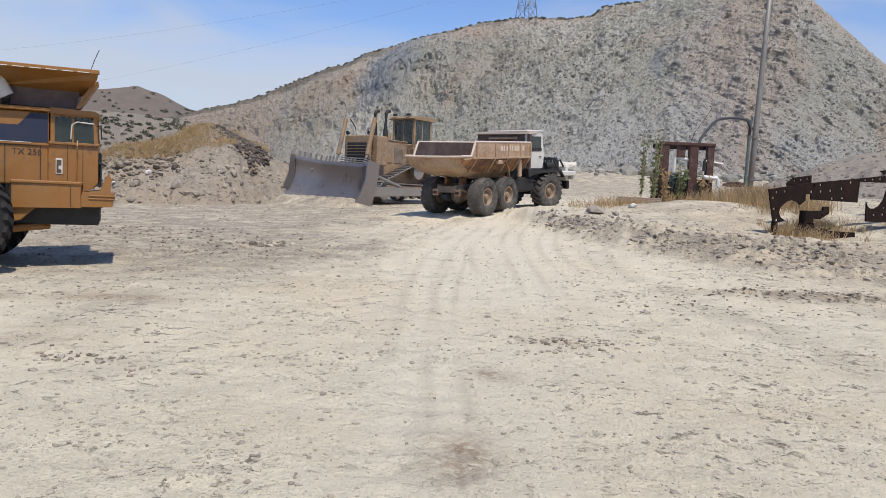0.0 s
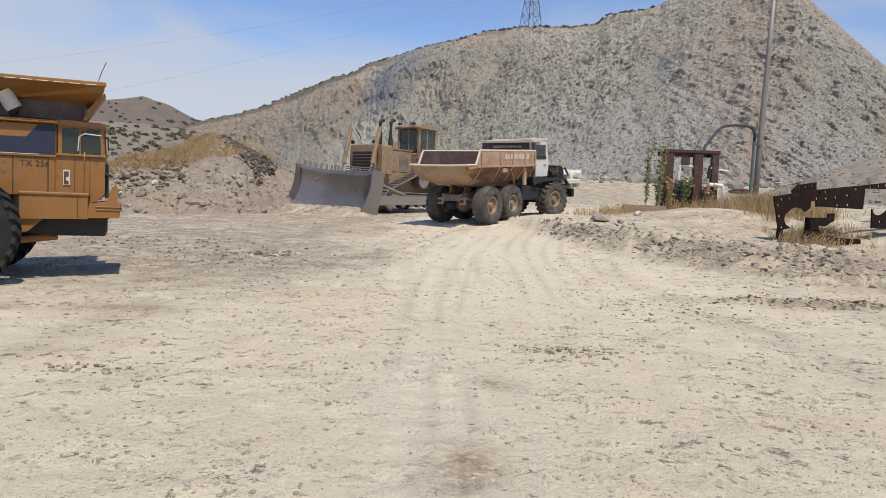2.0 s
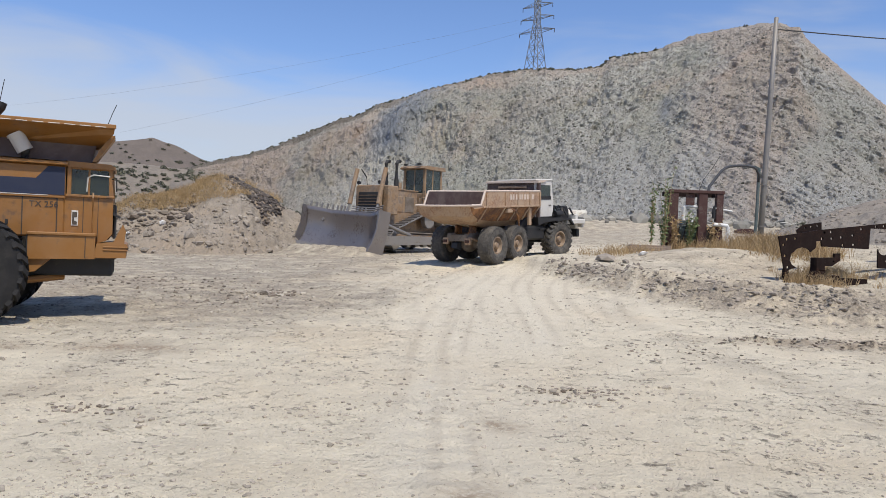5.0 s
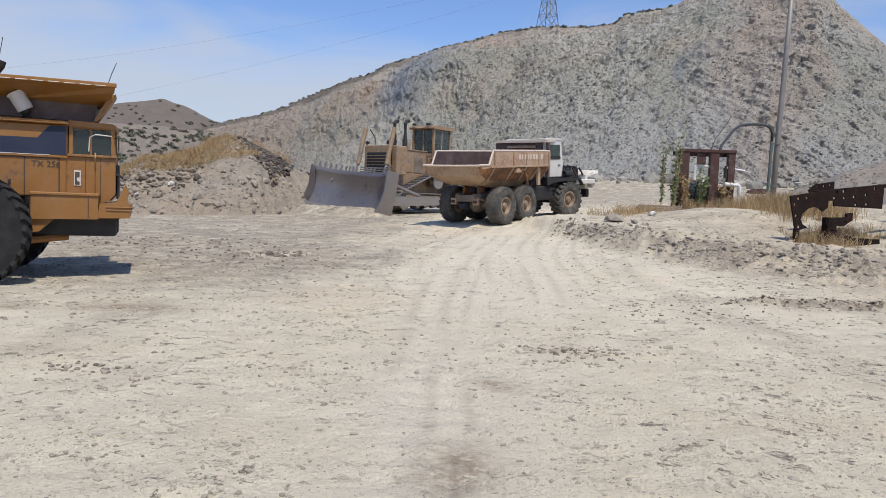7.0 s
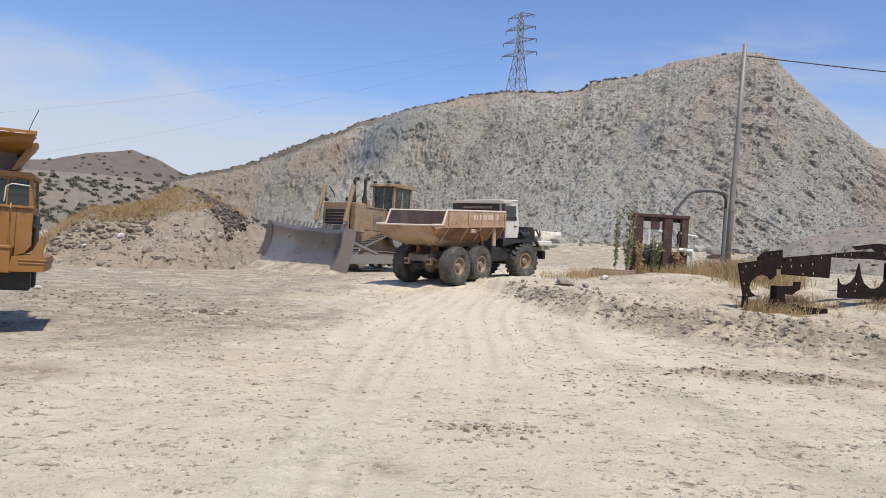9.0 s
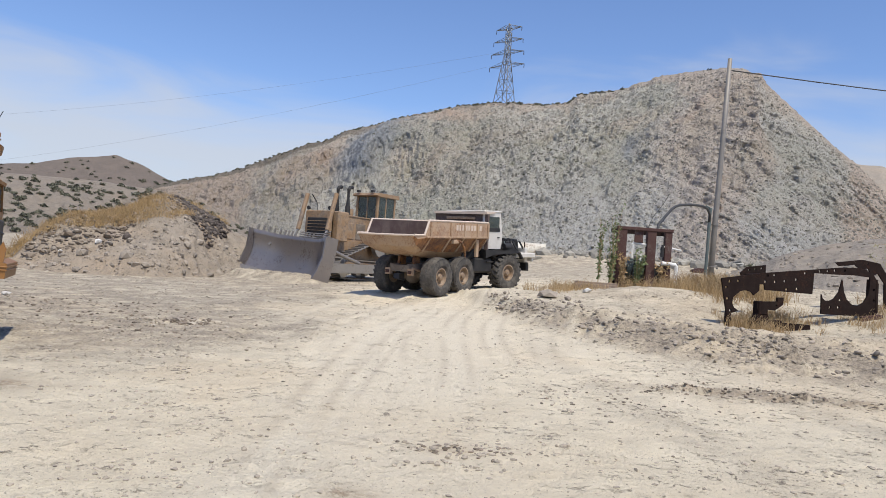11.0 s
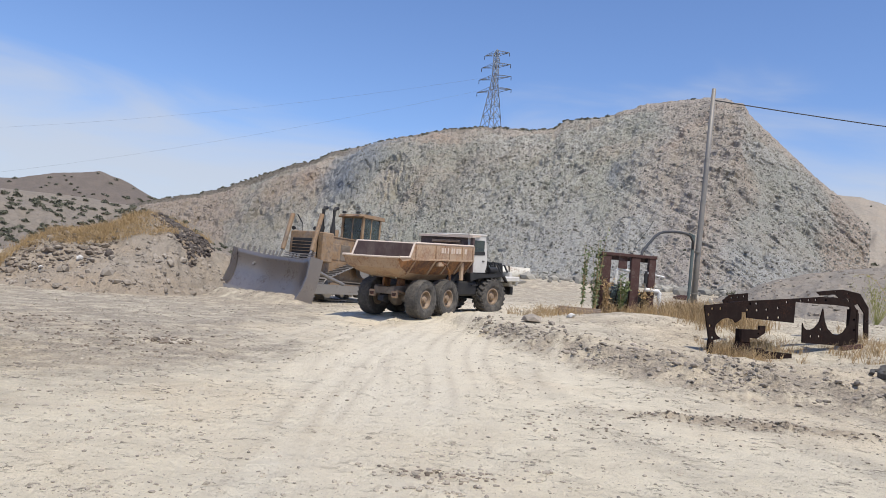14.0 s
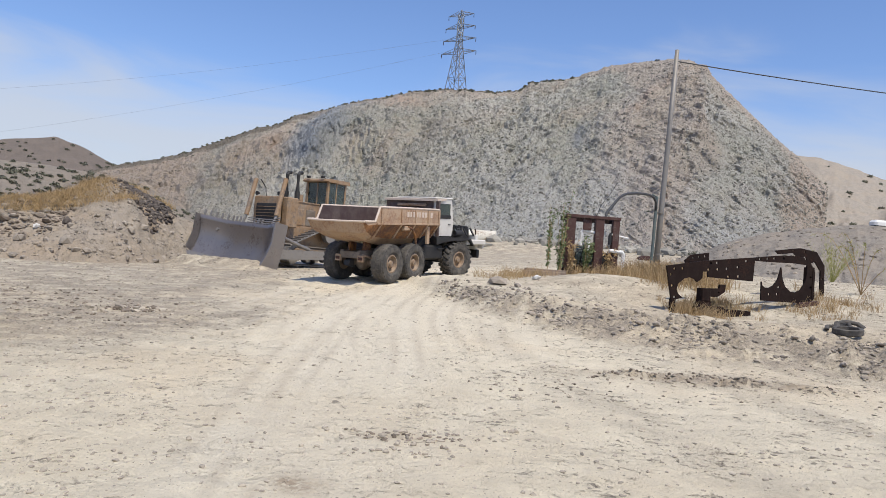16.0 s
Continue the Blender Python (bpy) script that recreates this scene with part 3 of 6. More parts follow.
M_WHITEPIPE = painted("white_plastic", (0.72, 0.71, 0.68), (0.6, 0.57, 0.52), 0.5, dust=0.2, wear=0.2)
M_PIPE = painted("pipe_pale", (0.66, 0.63, 0.54), (0.30, 0.22, 0.15), 0.6, dust=0.3, wear=0.75, size=2.0)
M_GALV = painted("galvanised_pole", (0.20, 0.19, 0.175), (0.13, 0.12, 0.11), 0.55, 0.3, dust=0.3, wear=0.4)
M_PIPEBLUE = painted("conduit_green", (0.055, 0.085, 0.085), (0.07, 0.06, 0.05), 0.6, dust=0.2, wear=0.3)
M_LATTICE = painted("lattice_steel", (0.20, 0.215, 0.23), (0.14, 0.14, 0.14), 0.6, 0.4, dust=0.1, wear=0.3)
M_CABLE = painted("cable_dark", (0.03, 0.032, 0.036), (0.05, 0.05, 0.05), 0.7, dust=0.05)
M_MARK = painted("lettering_dark", (0.03, 0.02, 0.012), (0.05, 0.03, 0.02), 0.6, dust=0.15)
M_RIM = painted("rim_ochre", (0.22, 0.145, 0.085), (0.11, 0.065, 0.04), 0.6, dust=0.4, wear=0.5, size=0.5)
M_PALE_PAINT = painted("scuffed_pale_paint", (0.60, 0.49, 0.40), (0.42, 0.30, 0.20), 0.6, dust=0.3, wear=0.4, size=0.5)
M_FRAME = painted("chassis_dust", (0.12, 0.09, 0.065), (0.05, 0.04, 0.033), 0.7, dust=0.4, wear=0.6)
M_TIMBER = painted("old_timber", (0.20, 0.14, 0.10), (0.11, 0.075, 0.055), 0.9, dust=0.3, wear=0.5, size=0.5)


def glass_material():
    m, nt, b = shader("cab_glass", 0.06)
    b.inputs["Base Color"].default_value = (0.10, 0.13, 0.12, 1)
    b.inputs["Transmission Weight"].default_value = 0.75
    co = nt.nodes.new("ShaderNodeTexCoord").outputs["Object"]
    n = noise_node(nt, 3.0, 4, 0.6, co)
    nt.links.new(span_node(nt, n.outputs["Fac"], 0.3, 0.8, 0.05, 0.35).outputs[0], b.inputs["Roughness"])
    return m


M_GLASS = glass_material()


def mesh_of(name, bm, mat, smooth=False):
    bmesh.ops.recalc_face_normals(bm, faces=bm.faces)
    me = bpy.data.meshes.new(name)
    bm.to_mesh(me)
    bm.free()
    if smooth:
        me.polygons.foreach_set("use_smooth", [True] * len(me.polygons))
    me.materials.append(mat)
    return me


def part(name, bm, mat, parent, label="", m=None, smooth=False):
    """One mesh object under a thing or a part; bm may be a mesh that is shared."""
    me = bm if isinstance(bm, bpy.types.Mesh) else mesh_of(name, bm, mat, smooth)
    ob = new(name, me)
    ob.parent = parent
    if m is not None:
        ob.matrix_basis = m
    if label:
        ob["label"] = label
    return ob


def thing(name, m, label, category, group="", kind=""):
    e = new(name)
    e.empty_display_size = 0.3
    e.matrix_basis = m
    return tagged(e, label, category, group, kind)


def box(bm, lo, hi, bevel=0.015, m=None):
    lo, hi = Vector(lo), Vector(hi)
    g = bmesh.ops.create_cube(bm, size=1.0, matrix=Matrix.Translation((lo + hi) / 2) @ Matrix.Diagonal((*(hi - lo), 1)))
    vs = g["verts"]
    if m is not None:
        bmesh.ops.transform(bm, matrix=m, verts=vs)
    if bevel:
        es = {e for v in vs for e in v.link_edges}
        bmesh.ops.bevel(bm, geom=list(es), offset=bevel, segments=1, affect="EDGES")
    return bm


def prism(bm, pts, a, b, axis="y", holes=()):
    """A plate: an outline in two axes (the ones left beside axis, in order), drawn out from a to b; holes go through."""
    def to3(p, d):
        return {"x": (d, p[0], p[1]), "y": (p[0], d, p[1]), "z": (p[0], p[1], d)}[axis]
    loops = [list(pts), *[list(h) for h in holes]]
    flat = [p for lp in loops for p in lp]
    tris = tessellate_polygon([[Vector((p[0], p[1], 0)) for p in lp] for lp in loops])
    va = [bm.verts.new(to3(p, a)) for p in flat]
    vb = [bm.verts.new(to3(p, b)) for p in flat]
    for t in tris:
        for vs in (va, vb):
            try:
                bm.faces.new([vs[k] for k in t])
            except ValueError:
                pass
    i = 0
    for lp in loops:
        n = len(lp)
        for k in range(n):
            bm.faces.new((va[i + k], va[i + (k + 1) % n], vb[i + (k + 1) % n], vb[i + k]))
        i += n
    return bm


def tube(bm, pts, r, seg=8, r_end=None):
    """A round bar along a line of points."""
    pts = [Vector(p) for p in pts]
    rings = []
    for k, p in enumerate(pts):
        d = (pts[min(k + 1, len(pts) - 1)] - pts[max(k - 1, 0)]).normalized()
        s = d.cross(Vector((0, 0, 1)))
        s = s.normalized() if s.length > 1e-3 else Vector((1, 0, 0))
        u = s.cross(d)
        rr = r if r_end is None else r + (r_end - r) * k / (len(pts) - 1)
        rings.append([bm.verts.new(p + rr * (math.cos(a) * s + math.sin(a) * u)) for a in [2 * math.pi * j / seg for j in range(seg)]])
    for A, B in zip(rings, rings[1:]):
        for j in range(seg):
            bm.faces.new((A[j], A[(j + 1) % seg], B[(j + 1) % seg], B[j]))
    bm.faces.new(rings[0]), bm.faces.new(rings[-1])
    return bm


def lathe(bm, prof, seg=32, closed=True):
    """Turns a profile of (y, radius) round the y axis."""
    rings = [[bm.verts.new((r * math.sin(a), y, r * math.cos(a))) for a in [2 * math.pi * j / seg for j in range(seg)]] for y, r in prof]
    pairs = list(zip(rings, rings[1:])) + ([(rings[-1], rings[0])] if closed else [])
    for A, B in pairs:
        for j in range(seg):
            bm.faces.new((A[j], A[(j + 1) % seg], B[(j + 1) % seg], B[j]))
    return bm


def tyre_mesh(r, w, rim, deep=0.045, mat=None):
    """A tyre without its lugs, on the y axis."""
    h = w / 2
    bm = lathe(bmesh.new(), [(-h * .72, rim), (-h * .95, rim + (r - rim) * .25), (-h, rim + (r - rim) * .55), (-h * .93, r - .08), (-h * .78, r - deep), (0, r - deep + .012),
                             (h * .78, r - deep), (h * .93, r - .08), (h, rim + (r - rim) * .55), (h * .95, rim + (r - rim) * .25), (h * .72, rim)], 40)
    return mesh_of("tyre", bm, mat or M_RUBBER)


def lug_mesh(r, w, lugs, deep, side, mat):
    """One angled tread lug at the top of a tyre, on the side given."""
    h = w / 2
    bm = bmesh.new()
    m = Matrix.Translation((0, side * h * .52, r - deep * .5)) @ Matrix.Rotation(side * radians(24), 4, "Z")
    g = bmesh.ops.create_cube(bm, size=1.0, matrix=m @ Matrix.Diagonal((2 * math.pi * r / lugs * .52, h * 1.02, deep * 1.3, 1)))
    for v in g["verts"]:
        if abs(v.co.y) > h * .9:
            q = math.hypot(v.co.x, v.co.z)
            v.co.x, v.co.z = v.co.x * (q - .05) / q, v.co.z * (q - .05) / q
    return mesh_of("tread_lug", bm, mat)


def add_lugs(wheel, pair, lugs):
    for k in range(lugs):
        for j, me in enumerate(pair):
            part("tread_lug", me, None, wheel, "", Matrix.Rotation(2 * math.pi * (k + .5 * j) / lugs, 4, "Y"))


def rim_mesh(rim, w, side, mat=None):
    """The dished disc of a wheel, its open face towards side."""
    s, h = side, w / 2
    bm = lathe(bmesh.new(), [(-s * h * .7, rim), (s * h * .74, rim + .015), (s * h * .78, rim - .04), (s * h * .55, rim - .07), (s * h * .30, rim * .72), (s * h * .34, rim * .46), (-s * h * .6, rim * .44)], 28)
    for k in range(12):
        a = 2 * math.pi * k / 12
        g = bmesh.ops.create_cone(bm, cap_ends=True, segments=6, radius1=.022, radius2=.022, depth=.05,
                                  matrix=Matrix.Rotation(a, 4, "Y") @ Matrix.Translation((0, s * h * .33, rim * .60)) @ Matrix.Rotation(radians(90), 4, "X"))
    return mesh_of("rim", bm, mat or M_RIM)


def hub_mesh(rim, w, side, mat):
    s, h = side, w / 2
    return mesh_of("hub", lathe(bmesh.new(), [(-s * h * .5, .01), (-s * h * .5, rim * .42), (s * h * .46, rim * .42), (s * h * .52, rim * .36), (s * h * .72, rim * .30), (s * h * .78, .01)], 20), mat)


def wheels(parent, places, r, w, rim, hub_mat, lugs=24, deep=.045):
    ty = tyre_mesh(r, w, rim, deep)
    tread = [lug_mesh(r, w, lugs, deep, s, M_RUBBER) for s in (-1, 1)]
    rims = {s: (rim_mesh(rim, w, s), hub_mesh(rim, w, s, hub_mat)) for s in (-1, 1)}
    for x, y, turn in places:
        s = 1 if y > 0 else -1
        wheel = part("wheel", ty, None, parent, "dusty black tyre with deep lugs", pose(x, y, r, 0, 37 * x, turn))
        add_lugs(wheel, tread, lugs)
        part("rim", rims[s][0], None, wheel, "ochre steel rim")
        part("hub", rims[s][1], None, wheel)


def letters(text, size, m, parent, mat, name="lettering", label=""):
    """Painted characters, as a thin mesh."""
    cu = bpy.data.curves.new(name, "FONT")
    cu.body, cu.size, cu.extrude, cu.align_x = text, size, 0.002, "CENTER"
    tmp = new(name, cu)
    me = bpy.data.meshes.new_from_object(tmp.evaluated_get(bpy.context.evaluated_depsgraph_get()))
    bpy.data.objects.remove(tmp)
    me.materials.clear()
    me.materials.append(mat)
    return part(name, me, None, parent, label, m)


# ---------------------------------------------------------------- articulated hauler


def build_hauler(m):
    t = thing("articulated_hauler", m, "dusty ochre articulated dump truck with white cab on the dirt road", "dump truck")
    r = 0.80
    wheels(t, ((0, -1.18, 0), (0, 1.18, 0), (1.72, -1.18, 0), (1.72, 1.18, 0)), r, 0.62, 0.37, M_RIM, 26, .018)
    # chassis
    bm = bmesh.new()
    for s in (-1, 1):
        box(bm, (-0.9, s * .42 - .09, .95), (3.6, s * .42 + .09, 1.3))
    box(bm, (-0.95, -.5, .98), (-.75, .5, 1.25)), box(bm, (3.2, -.5, .75), (3.6, .5, 1.25))
    part("rear_frame", bm, M_FRAME, t, "dusty steel rear chassis")
    for x in (0, 1.72):
        bm = tube(bmesh.new(), [(x, -.95, .8), (x, -.4, .8), (x, 0, .8), (x, .4, .8), (x, .95, .8)], .16, 12)
        bmesh.ops.create_uvsphere(bm, u_segments=14, v_segments=10, radius=.34, matrix=Matrix.Translation((x, 0, .8)))
        part("axle", bm, M_FRAME, t, smooth=True)
    for s in (-1, 1):
        part("suspension_beam", prism(bmesh.new(), [(-.25, .82), (.3, .72), (1.4, .72), (2.0, .82), (1.9, .98), (.86, 1.12), (-.15, .98)], s * .66 - .07, s * .66 + .07), M_BLACK, t)
        bm = box(bmesh.new(), (-1.0, s * .55 - .13, .85), (-.86, s * .55 + .13, 1.12))
        part("tail_lamp_bracket", bm, M_HAULER, t)
    for s in (-1, 1):
        part("hoist_bracket", prism(bmesh.new(), [(-.55, 1.25), (-.1, 1.25), (-.05, 1.65), (-.45, 1.75)], s * .36 - .05, s * .36 + .05), M_HAULER_RUST, t)
        part("axle_link", tube(bmesh.new(), [(-.15, s * .62, .95), (-.6, s * .5, 1.1), (-.85, s * .46, 1.15)], .05, 8), M_HAULER, t)
        part("tail_lamp", box(bmesh.new(), (-1.03, s * .55 - .09, .92), (-.99, s * .55 + .09, 1.04), .01), M_REDRUST, t)
        part("brake_line", tube(bmesh.new(), [(-.1, s * .3, 1.0), (-.35, s * .35, 1.35), (-.75, s * .2, 1.2), (-.95, s * .1, 1.05)], .018, 6), M_BLACK, t)
    part("tow_hitch", prism(bmesh.new(), [(-1.15, .72), (-.8, .62), (-.8, .95), (-1.1, .9)], -.14, .14), M_BLACK, t)
    # dump bed: a hull lofted along the truck, low flared tail, dark lining, rusty flanks
    stations = ((3.70, (1.45, 3.05), (1.45, 2.42), (.98, 1.80), (.55, 1.52)), (.3, (1.45, 3.05), (1.45, 2.42), (.98, 1.80), (.55, 1.52)),
                (-1.0, (1.45, 3.05), (1.45, 2.42), (1.06, 1.90), (.78, 1.70)), (-1.3, (1.45, 2.48), (1.45, 2.38), (1.2, 1.98), (1.0, 1.82)),
                (-1.72, (1.41, 2.46), (1.40, 2.34), (1.32, 2.10), (1.2, 2.04)), (-1.93, (1.40, 2.48), (1.39, 2.46), (1.3, 2.45), (1.2, 2.44)))

    def hull(keys, inset, thick):
        """A shell through the stations; keys picks the points of each half section."""
        bm = bmesh.new()
        skins = []
        for d in (inset, inset + thick):
            rows = []
            for x, *half in stations:
                pts = [(y - d, z + (d * .6 if k > 0 else 0)) for k, (y, z) in enumerate(half) if k in keys]
                both = [(-y, z) for y, z in pts] + ([(y, z) for y, z in reversed(pts)] if 3 in keys else [])
                rows.append([bm.verts.new((x, y, z)) for y, z in both])
            skins.append(rows)
        for rows in skins:
            for A, B in zip(rows, rows[1:]):
                for k in range(len(A) - 1):
                    bm.faces.new((A[k], A[k + 1], B[k + 1], B[k]))
        P, Q = skins
        for A, B in ((P[0], Q[0]), (P[-1], Q[-1])):
            for k in range(len(A) - 1):
                bm.faces.new((A[k], A[k + 1], B[k + 1], B[k]))
        for e in (0, -1):
            for k in range(len(P) - 1):
                bm.faces.new((P[k][e], P[k + 1][e], Q[k + 1][e], Q[k][e]))
        return bm
    part("bed_shell", hull((0, 1, 2, 3), 0, .06), M_HAULER, t, "ochre dump bed sides with worn paint")
    part("bed_lining", hull((0, 1, 2, 3), .066, .012), M_BEDIN_SHADE, t, "scraped dark maroon bed inside")
    for s in (-1, 1):
        bm = hull((1, 2), -.014, .011)
        if s > 0:
            bmesh.ops.transform(bm, matrix=Matrix.Scale(-1, 4, (0, 1, 0)), verts=bm.verts)
        part("bed_flank", bm, M_HAULER_RUST, t, "rust-streaked lower flank of the bed")
    zt = 3.05
    for s in (-1, 1):
        y = s * 1.43
        part("bed_rim", tube(bmesh.new(), [(3.6, y, zt + .01), (1.2, y, zt + .01), (-1.0, y, zt + .01), (-1.12, y, 2.82), (-1.3, y, 2.49), (-1.93, s * 1.39, 2.49)], .045, 8), M_PALE_PAINT, t, "pale scuffed rim of the bed")
        for x in (-.9, 0.55, 1.6, 2.65, 3.55):
            part("bed_rib", prism(bmesh.new(), [(s * 1.50, zt - .06), (s * 1.50, 2.42), (s * 1.06, 1.80), (s * 1.0, 1.80), (s * 1.46, 2.44), (s * 1.46, zt - .06)], x - .05, x + .05, "x"), M_HAULER, t)
        part("knee_rail", box(bmesh.new(), (-1.2, s * 1.475 - .025, 2.37), (3.6, s * 1.475 + .025, 2.45), .012), M_HAULER, t)
        # lettering on the side that cannot be read
        for k in range(9):
            x = .95 + k * .235
            part("side_mark", box(bmesh.new(), (x, s * 1.454 - .006, 2.70), (x + (.16, .10, .17)[k % 3], s * 1.454 + .006, 2.92), 0), M_PALE_PAINT, t)
        part("hoist_cylinder", tube(bmesh.new(), [(1.9, s * .95, 1.0), (2.6, s * .97, 1.55), (3.2, s * 1.0, 2.0)], .09, 10), M_BLACK, t)
        part("hose_guard", tube(bmesh.new(), [(1.0, s * 1.47, 2.30), (1.3, s * 1.5, 2.22), (1.55, s * 1.5, 1.95), (1.75, s * 1.42, 1.6), (1.85, s * 1.3, 1.3)], .045, 8), M_HAULER_RUST, t)
        part("grease_box", box(bmesh.new(), (.75, s * 1.40 - .10, 2.14), (1.15, s * 1.40 + .10, 2.32), .03), M_HAULER, t)
        part("bed_prop", box(bmesh.new(), (2.75, s * 1.32 - .06, 1.55), (2.95, s * 1.32 + .06, 2.36), .02), M_HAULER, t)
        part("dark_skirt", prism(bmesh.new(), [(2.0, 1.35), (3.6, 1.35), (3.6, 1.85), (2.4, 1.80)], s * .95 - .03, s * .95 + .03), M_BLACK, t)
    part("tail_lip", tube(bmesh.new(), [(-1.93, -1.39, 2.48), (-1.95, -.5, 2.47), (-1.95, .5, 2.47), (-1.93, 1.39, 2.48)], .04, 8), M_PALE_PAINT, t)
    part("headboard", prism(bmesh.new(), [(3.60, 1.55), (3.72, 1.55), (3.76, 3.46), (3.64, 3.46)], -1.40, 1.40), M_BEDIN_SHADE, t, "dark maroon headboard of the bed")
    part("headboard_flange", prism(bmesh.new(), [(3.50, 3.44), (4.25, 3.50), (4.25, 3.57), (3.50, 3.53)], -1.42, 1.42), M_PALE_PAINT, t, "pale flange over the cab")
    part("headboard_beam", box(bmesh.new(), (3.54, -.75, 3.20), (3.64, .75, 3.32), .02), M_HAULER, t)
    # load remnants
    vs, fs = rocks([(random.uniform(-.9, 2.5), random.uniform(-.8, .8), 1.62 + .1 * random.random(), random.uniform(.06, .17)) for _ in range(22)])
    lo = soup_mesh("leftover_rubble", vs, fs, M_CLOD)
    lo.parent = t
    lo["kind"] = "stuff"
    # tractor, turned aside on its hitch
    rear = set(t.children)
    wheels(t, ((5.2, -1.18, 0), (5.2, 1.18, 0)), r + .03, 0.62, 0.37, M_RIM, 20, .06)
    bm = bmesh.new()
    for s in (-1, 1):
        box(bm, (4.05, s * .42 - .1, .9), (7.1, s * .42 + .1, 1.25))
    box(bm, (3.75, -.3, .8), (4.2, .3, 1.35), .04), box(bm, (7.0, -.95, .85), (7.2, .95, 1.25), .03)
    part("front_frame", bm, M_BLACK, t, "dark front chassis with bumper")
    part("axle", tube(bmesh.new(), [(5.2, -.95, .8), (5.2, -.3, .8), (5.2, .3, .8), (5.2, .95, .8)], .18, 12), M_BLACK, t)
    cab = part("cab", prism(bmesh.new(), [(3.72, 1.90), (4.85, 1.90), (4.95, 2.45), (4.80, 3.54), (3.74, 3.54)], -1.20, 1.20), M_CABWHITE, t, "white box cab")
    part("roof", box(bmesh.new(), (3.68, -1.24, 3.54), (4.86, 1.24, 3.62), .03), M_CABWHITE, cab)
    for s in (-1, 1):
        part("side_window", box(bmesh.new(), (4.02, s * 1.205 - .012, 2.82), (4.72, s * 1.205 + .012, 3.34), .01), M_GLASS, cab, "cab side window reflecting the sky")
        part("window_sill", box(bmesh.new(), (3.98, s * 1.21 - .016, 2.68), (4.76, s * 1.21 + .016, 2.84), .01), M_BLACK, cab)
        part("door_seam", box(bmesh.new(), (3.94, s * 1.204 - .005, 1.95), (3.955, s * 1.204 + .005, 3.45), 0), M_BLACK, cab)
        part("door_handle", box(bmesh.new(), (4.6, s * 1.22 - .02, 2.4), (4.74, s * 1.22 + .02, 2.44), .006), M_BLACK, cab)
        part("fuel_tank", box(bmesh.new(), (3.0, s * .95 - .3, .85), (4.3, s * .95 + .3, 1.5), .08), M_BLACK, t)
        part("step", box(bmesh.new(), (3.9, s * 1.05 - .25, 1.3), (4.3, s * 1.05 + .2, 1.36), .01), M_BLACK, t)
        part("mudguard", prism(bmesh.new(), [(3.7, 1.50), (4.25, 1.66), (5.95, 1.72), (6.2, 1.45), (6.24, 1.5), (6.0, 1.79), (4.22, 1.86), (3.66, 1.88)], s * 1.1 - .30, s * 1.1 + .30), M_BLACK, t)
    part("rear_window", box(bmesh.new(), (3.70, -.8, 2.75), (3.725, .8, 3.3), .01), M_GLASS, cab)
    part("windscreen", prism(bmesh.new(), [(4.95, 2.55), (4.83, 3.42), (4.80, 3.42), (4.92, 2.55)], -1.05, 1.05), M_GLASS, cab)
    # engine with its covers off
    eng = part("engine", box(bmesh.new(), (5.0, -.55, 1.25), (6.9, .55, 2.05), .06), M_BLACK, t, "exposed dark engine in front of the cab")
    part("radiator", box(bmesh.new(), (6.95, -.9, 1.25), (7.15, .8, 1.95), .03), M_CABWHITE, eng)
    for k in range(7):
        x, y = 5.05 + .25 * k, (-.35 if k % 2 else -.75)
        part("hose", tube(bmesh.new(), [(x, y, 1.85), (x + .05, y * .9, 2.2 + .09 * (k % 3)), (x + .3, y * .8, 2.25 + .06 * (k % 2)), (x + .42, y, 1.9)], .045, 7), M_BLACK, eng)
    for k in range(6):
        part("rocker_cover", box(bmesh.new(), (5.1 + .28 * k, -.42, 2.05), (5.32 + .28 * k, -.12, 2.24), .03), (M_PIPEBLUE, M_BLACK, M_STEEL)[k % 3], eng)
    part("air_cleaner", tube(bmesh.new(), [(5.5, -.8, 2.0), (6.0, -.8, 2.0)], .15, 14), M_BLACK, eng)
    part("fan_shroud", box(bmesh.new(), (6.65, -.5, 2.0), (6.85, .5, 2.36), .05), M_BLACK, eng)
    part("exhaust_pipe", tube(bmesh.new(), [(5.2, -.2, 2.2), (5.25, -.25, 2.5), (5.6, -.3, 2.55)], .06, 8), M_RUST, eng)
    part("front_platform", box(bmesh.new(), (5.9, -1.25, 1.5), (7.3, -.6, 1.72), .03), M_CABWHITE, t, "pale platform beside the engine")
    part("front_lamp", box(bmesh.new(), (7.2, -1.1, 1.3), (7.35, -.75, 1.52), .03), M_CABWHITE, t)
    turn = Matrix.Translation((3.6, 0, 0)) @ Matrix.Rotation(radians(-13), 4, "Z") @ Matrix.Translation((-3.45, 0, 0))
    for ob in set(t.children) - rear:
        ob.matrix_basis = turn @ ob.matrix_basis
    return t


# ---------------------------------------------------------------- crawler dozer


def lathe_lamp(c):
    bm = lathe(bmesh.new(), [(-.08, .01), (-.08, .07), (.05, .11), (.07, .10), (.05, .01)], 14)
    bmesh.ops.transform(bm, matrix=Matrix.Translation(c) @ Matrix.Rotation(radians(-90), 4, "Z"), verts=bm.verts)
    return bm


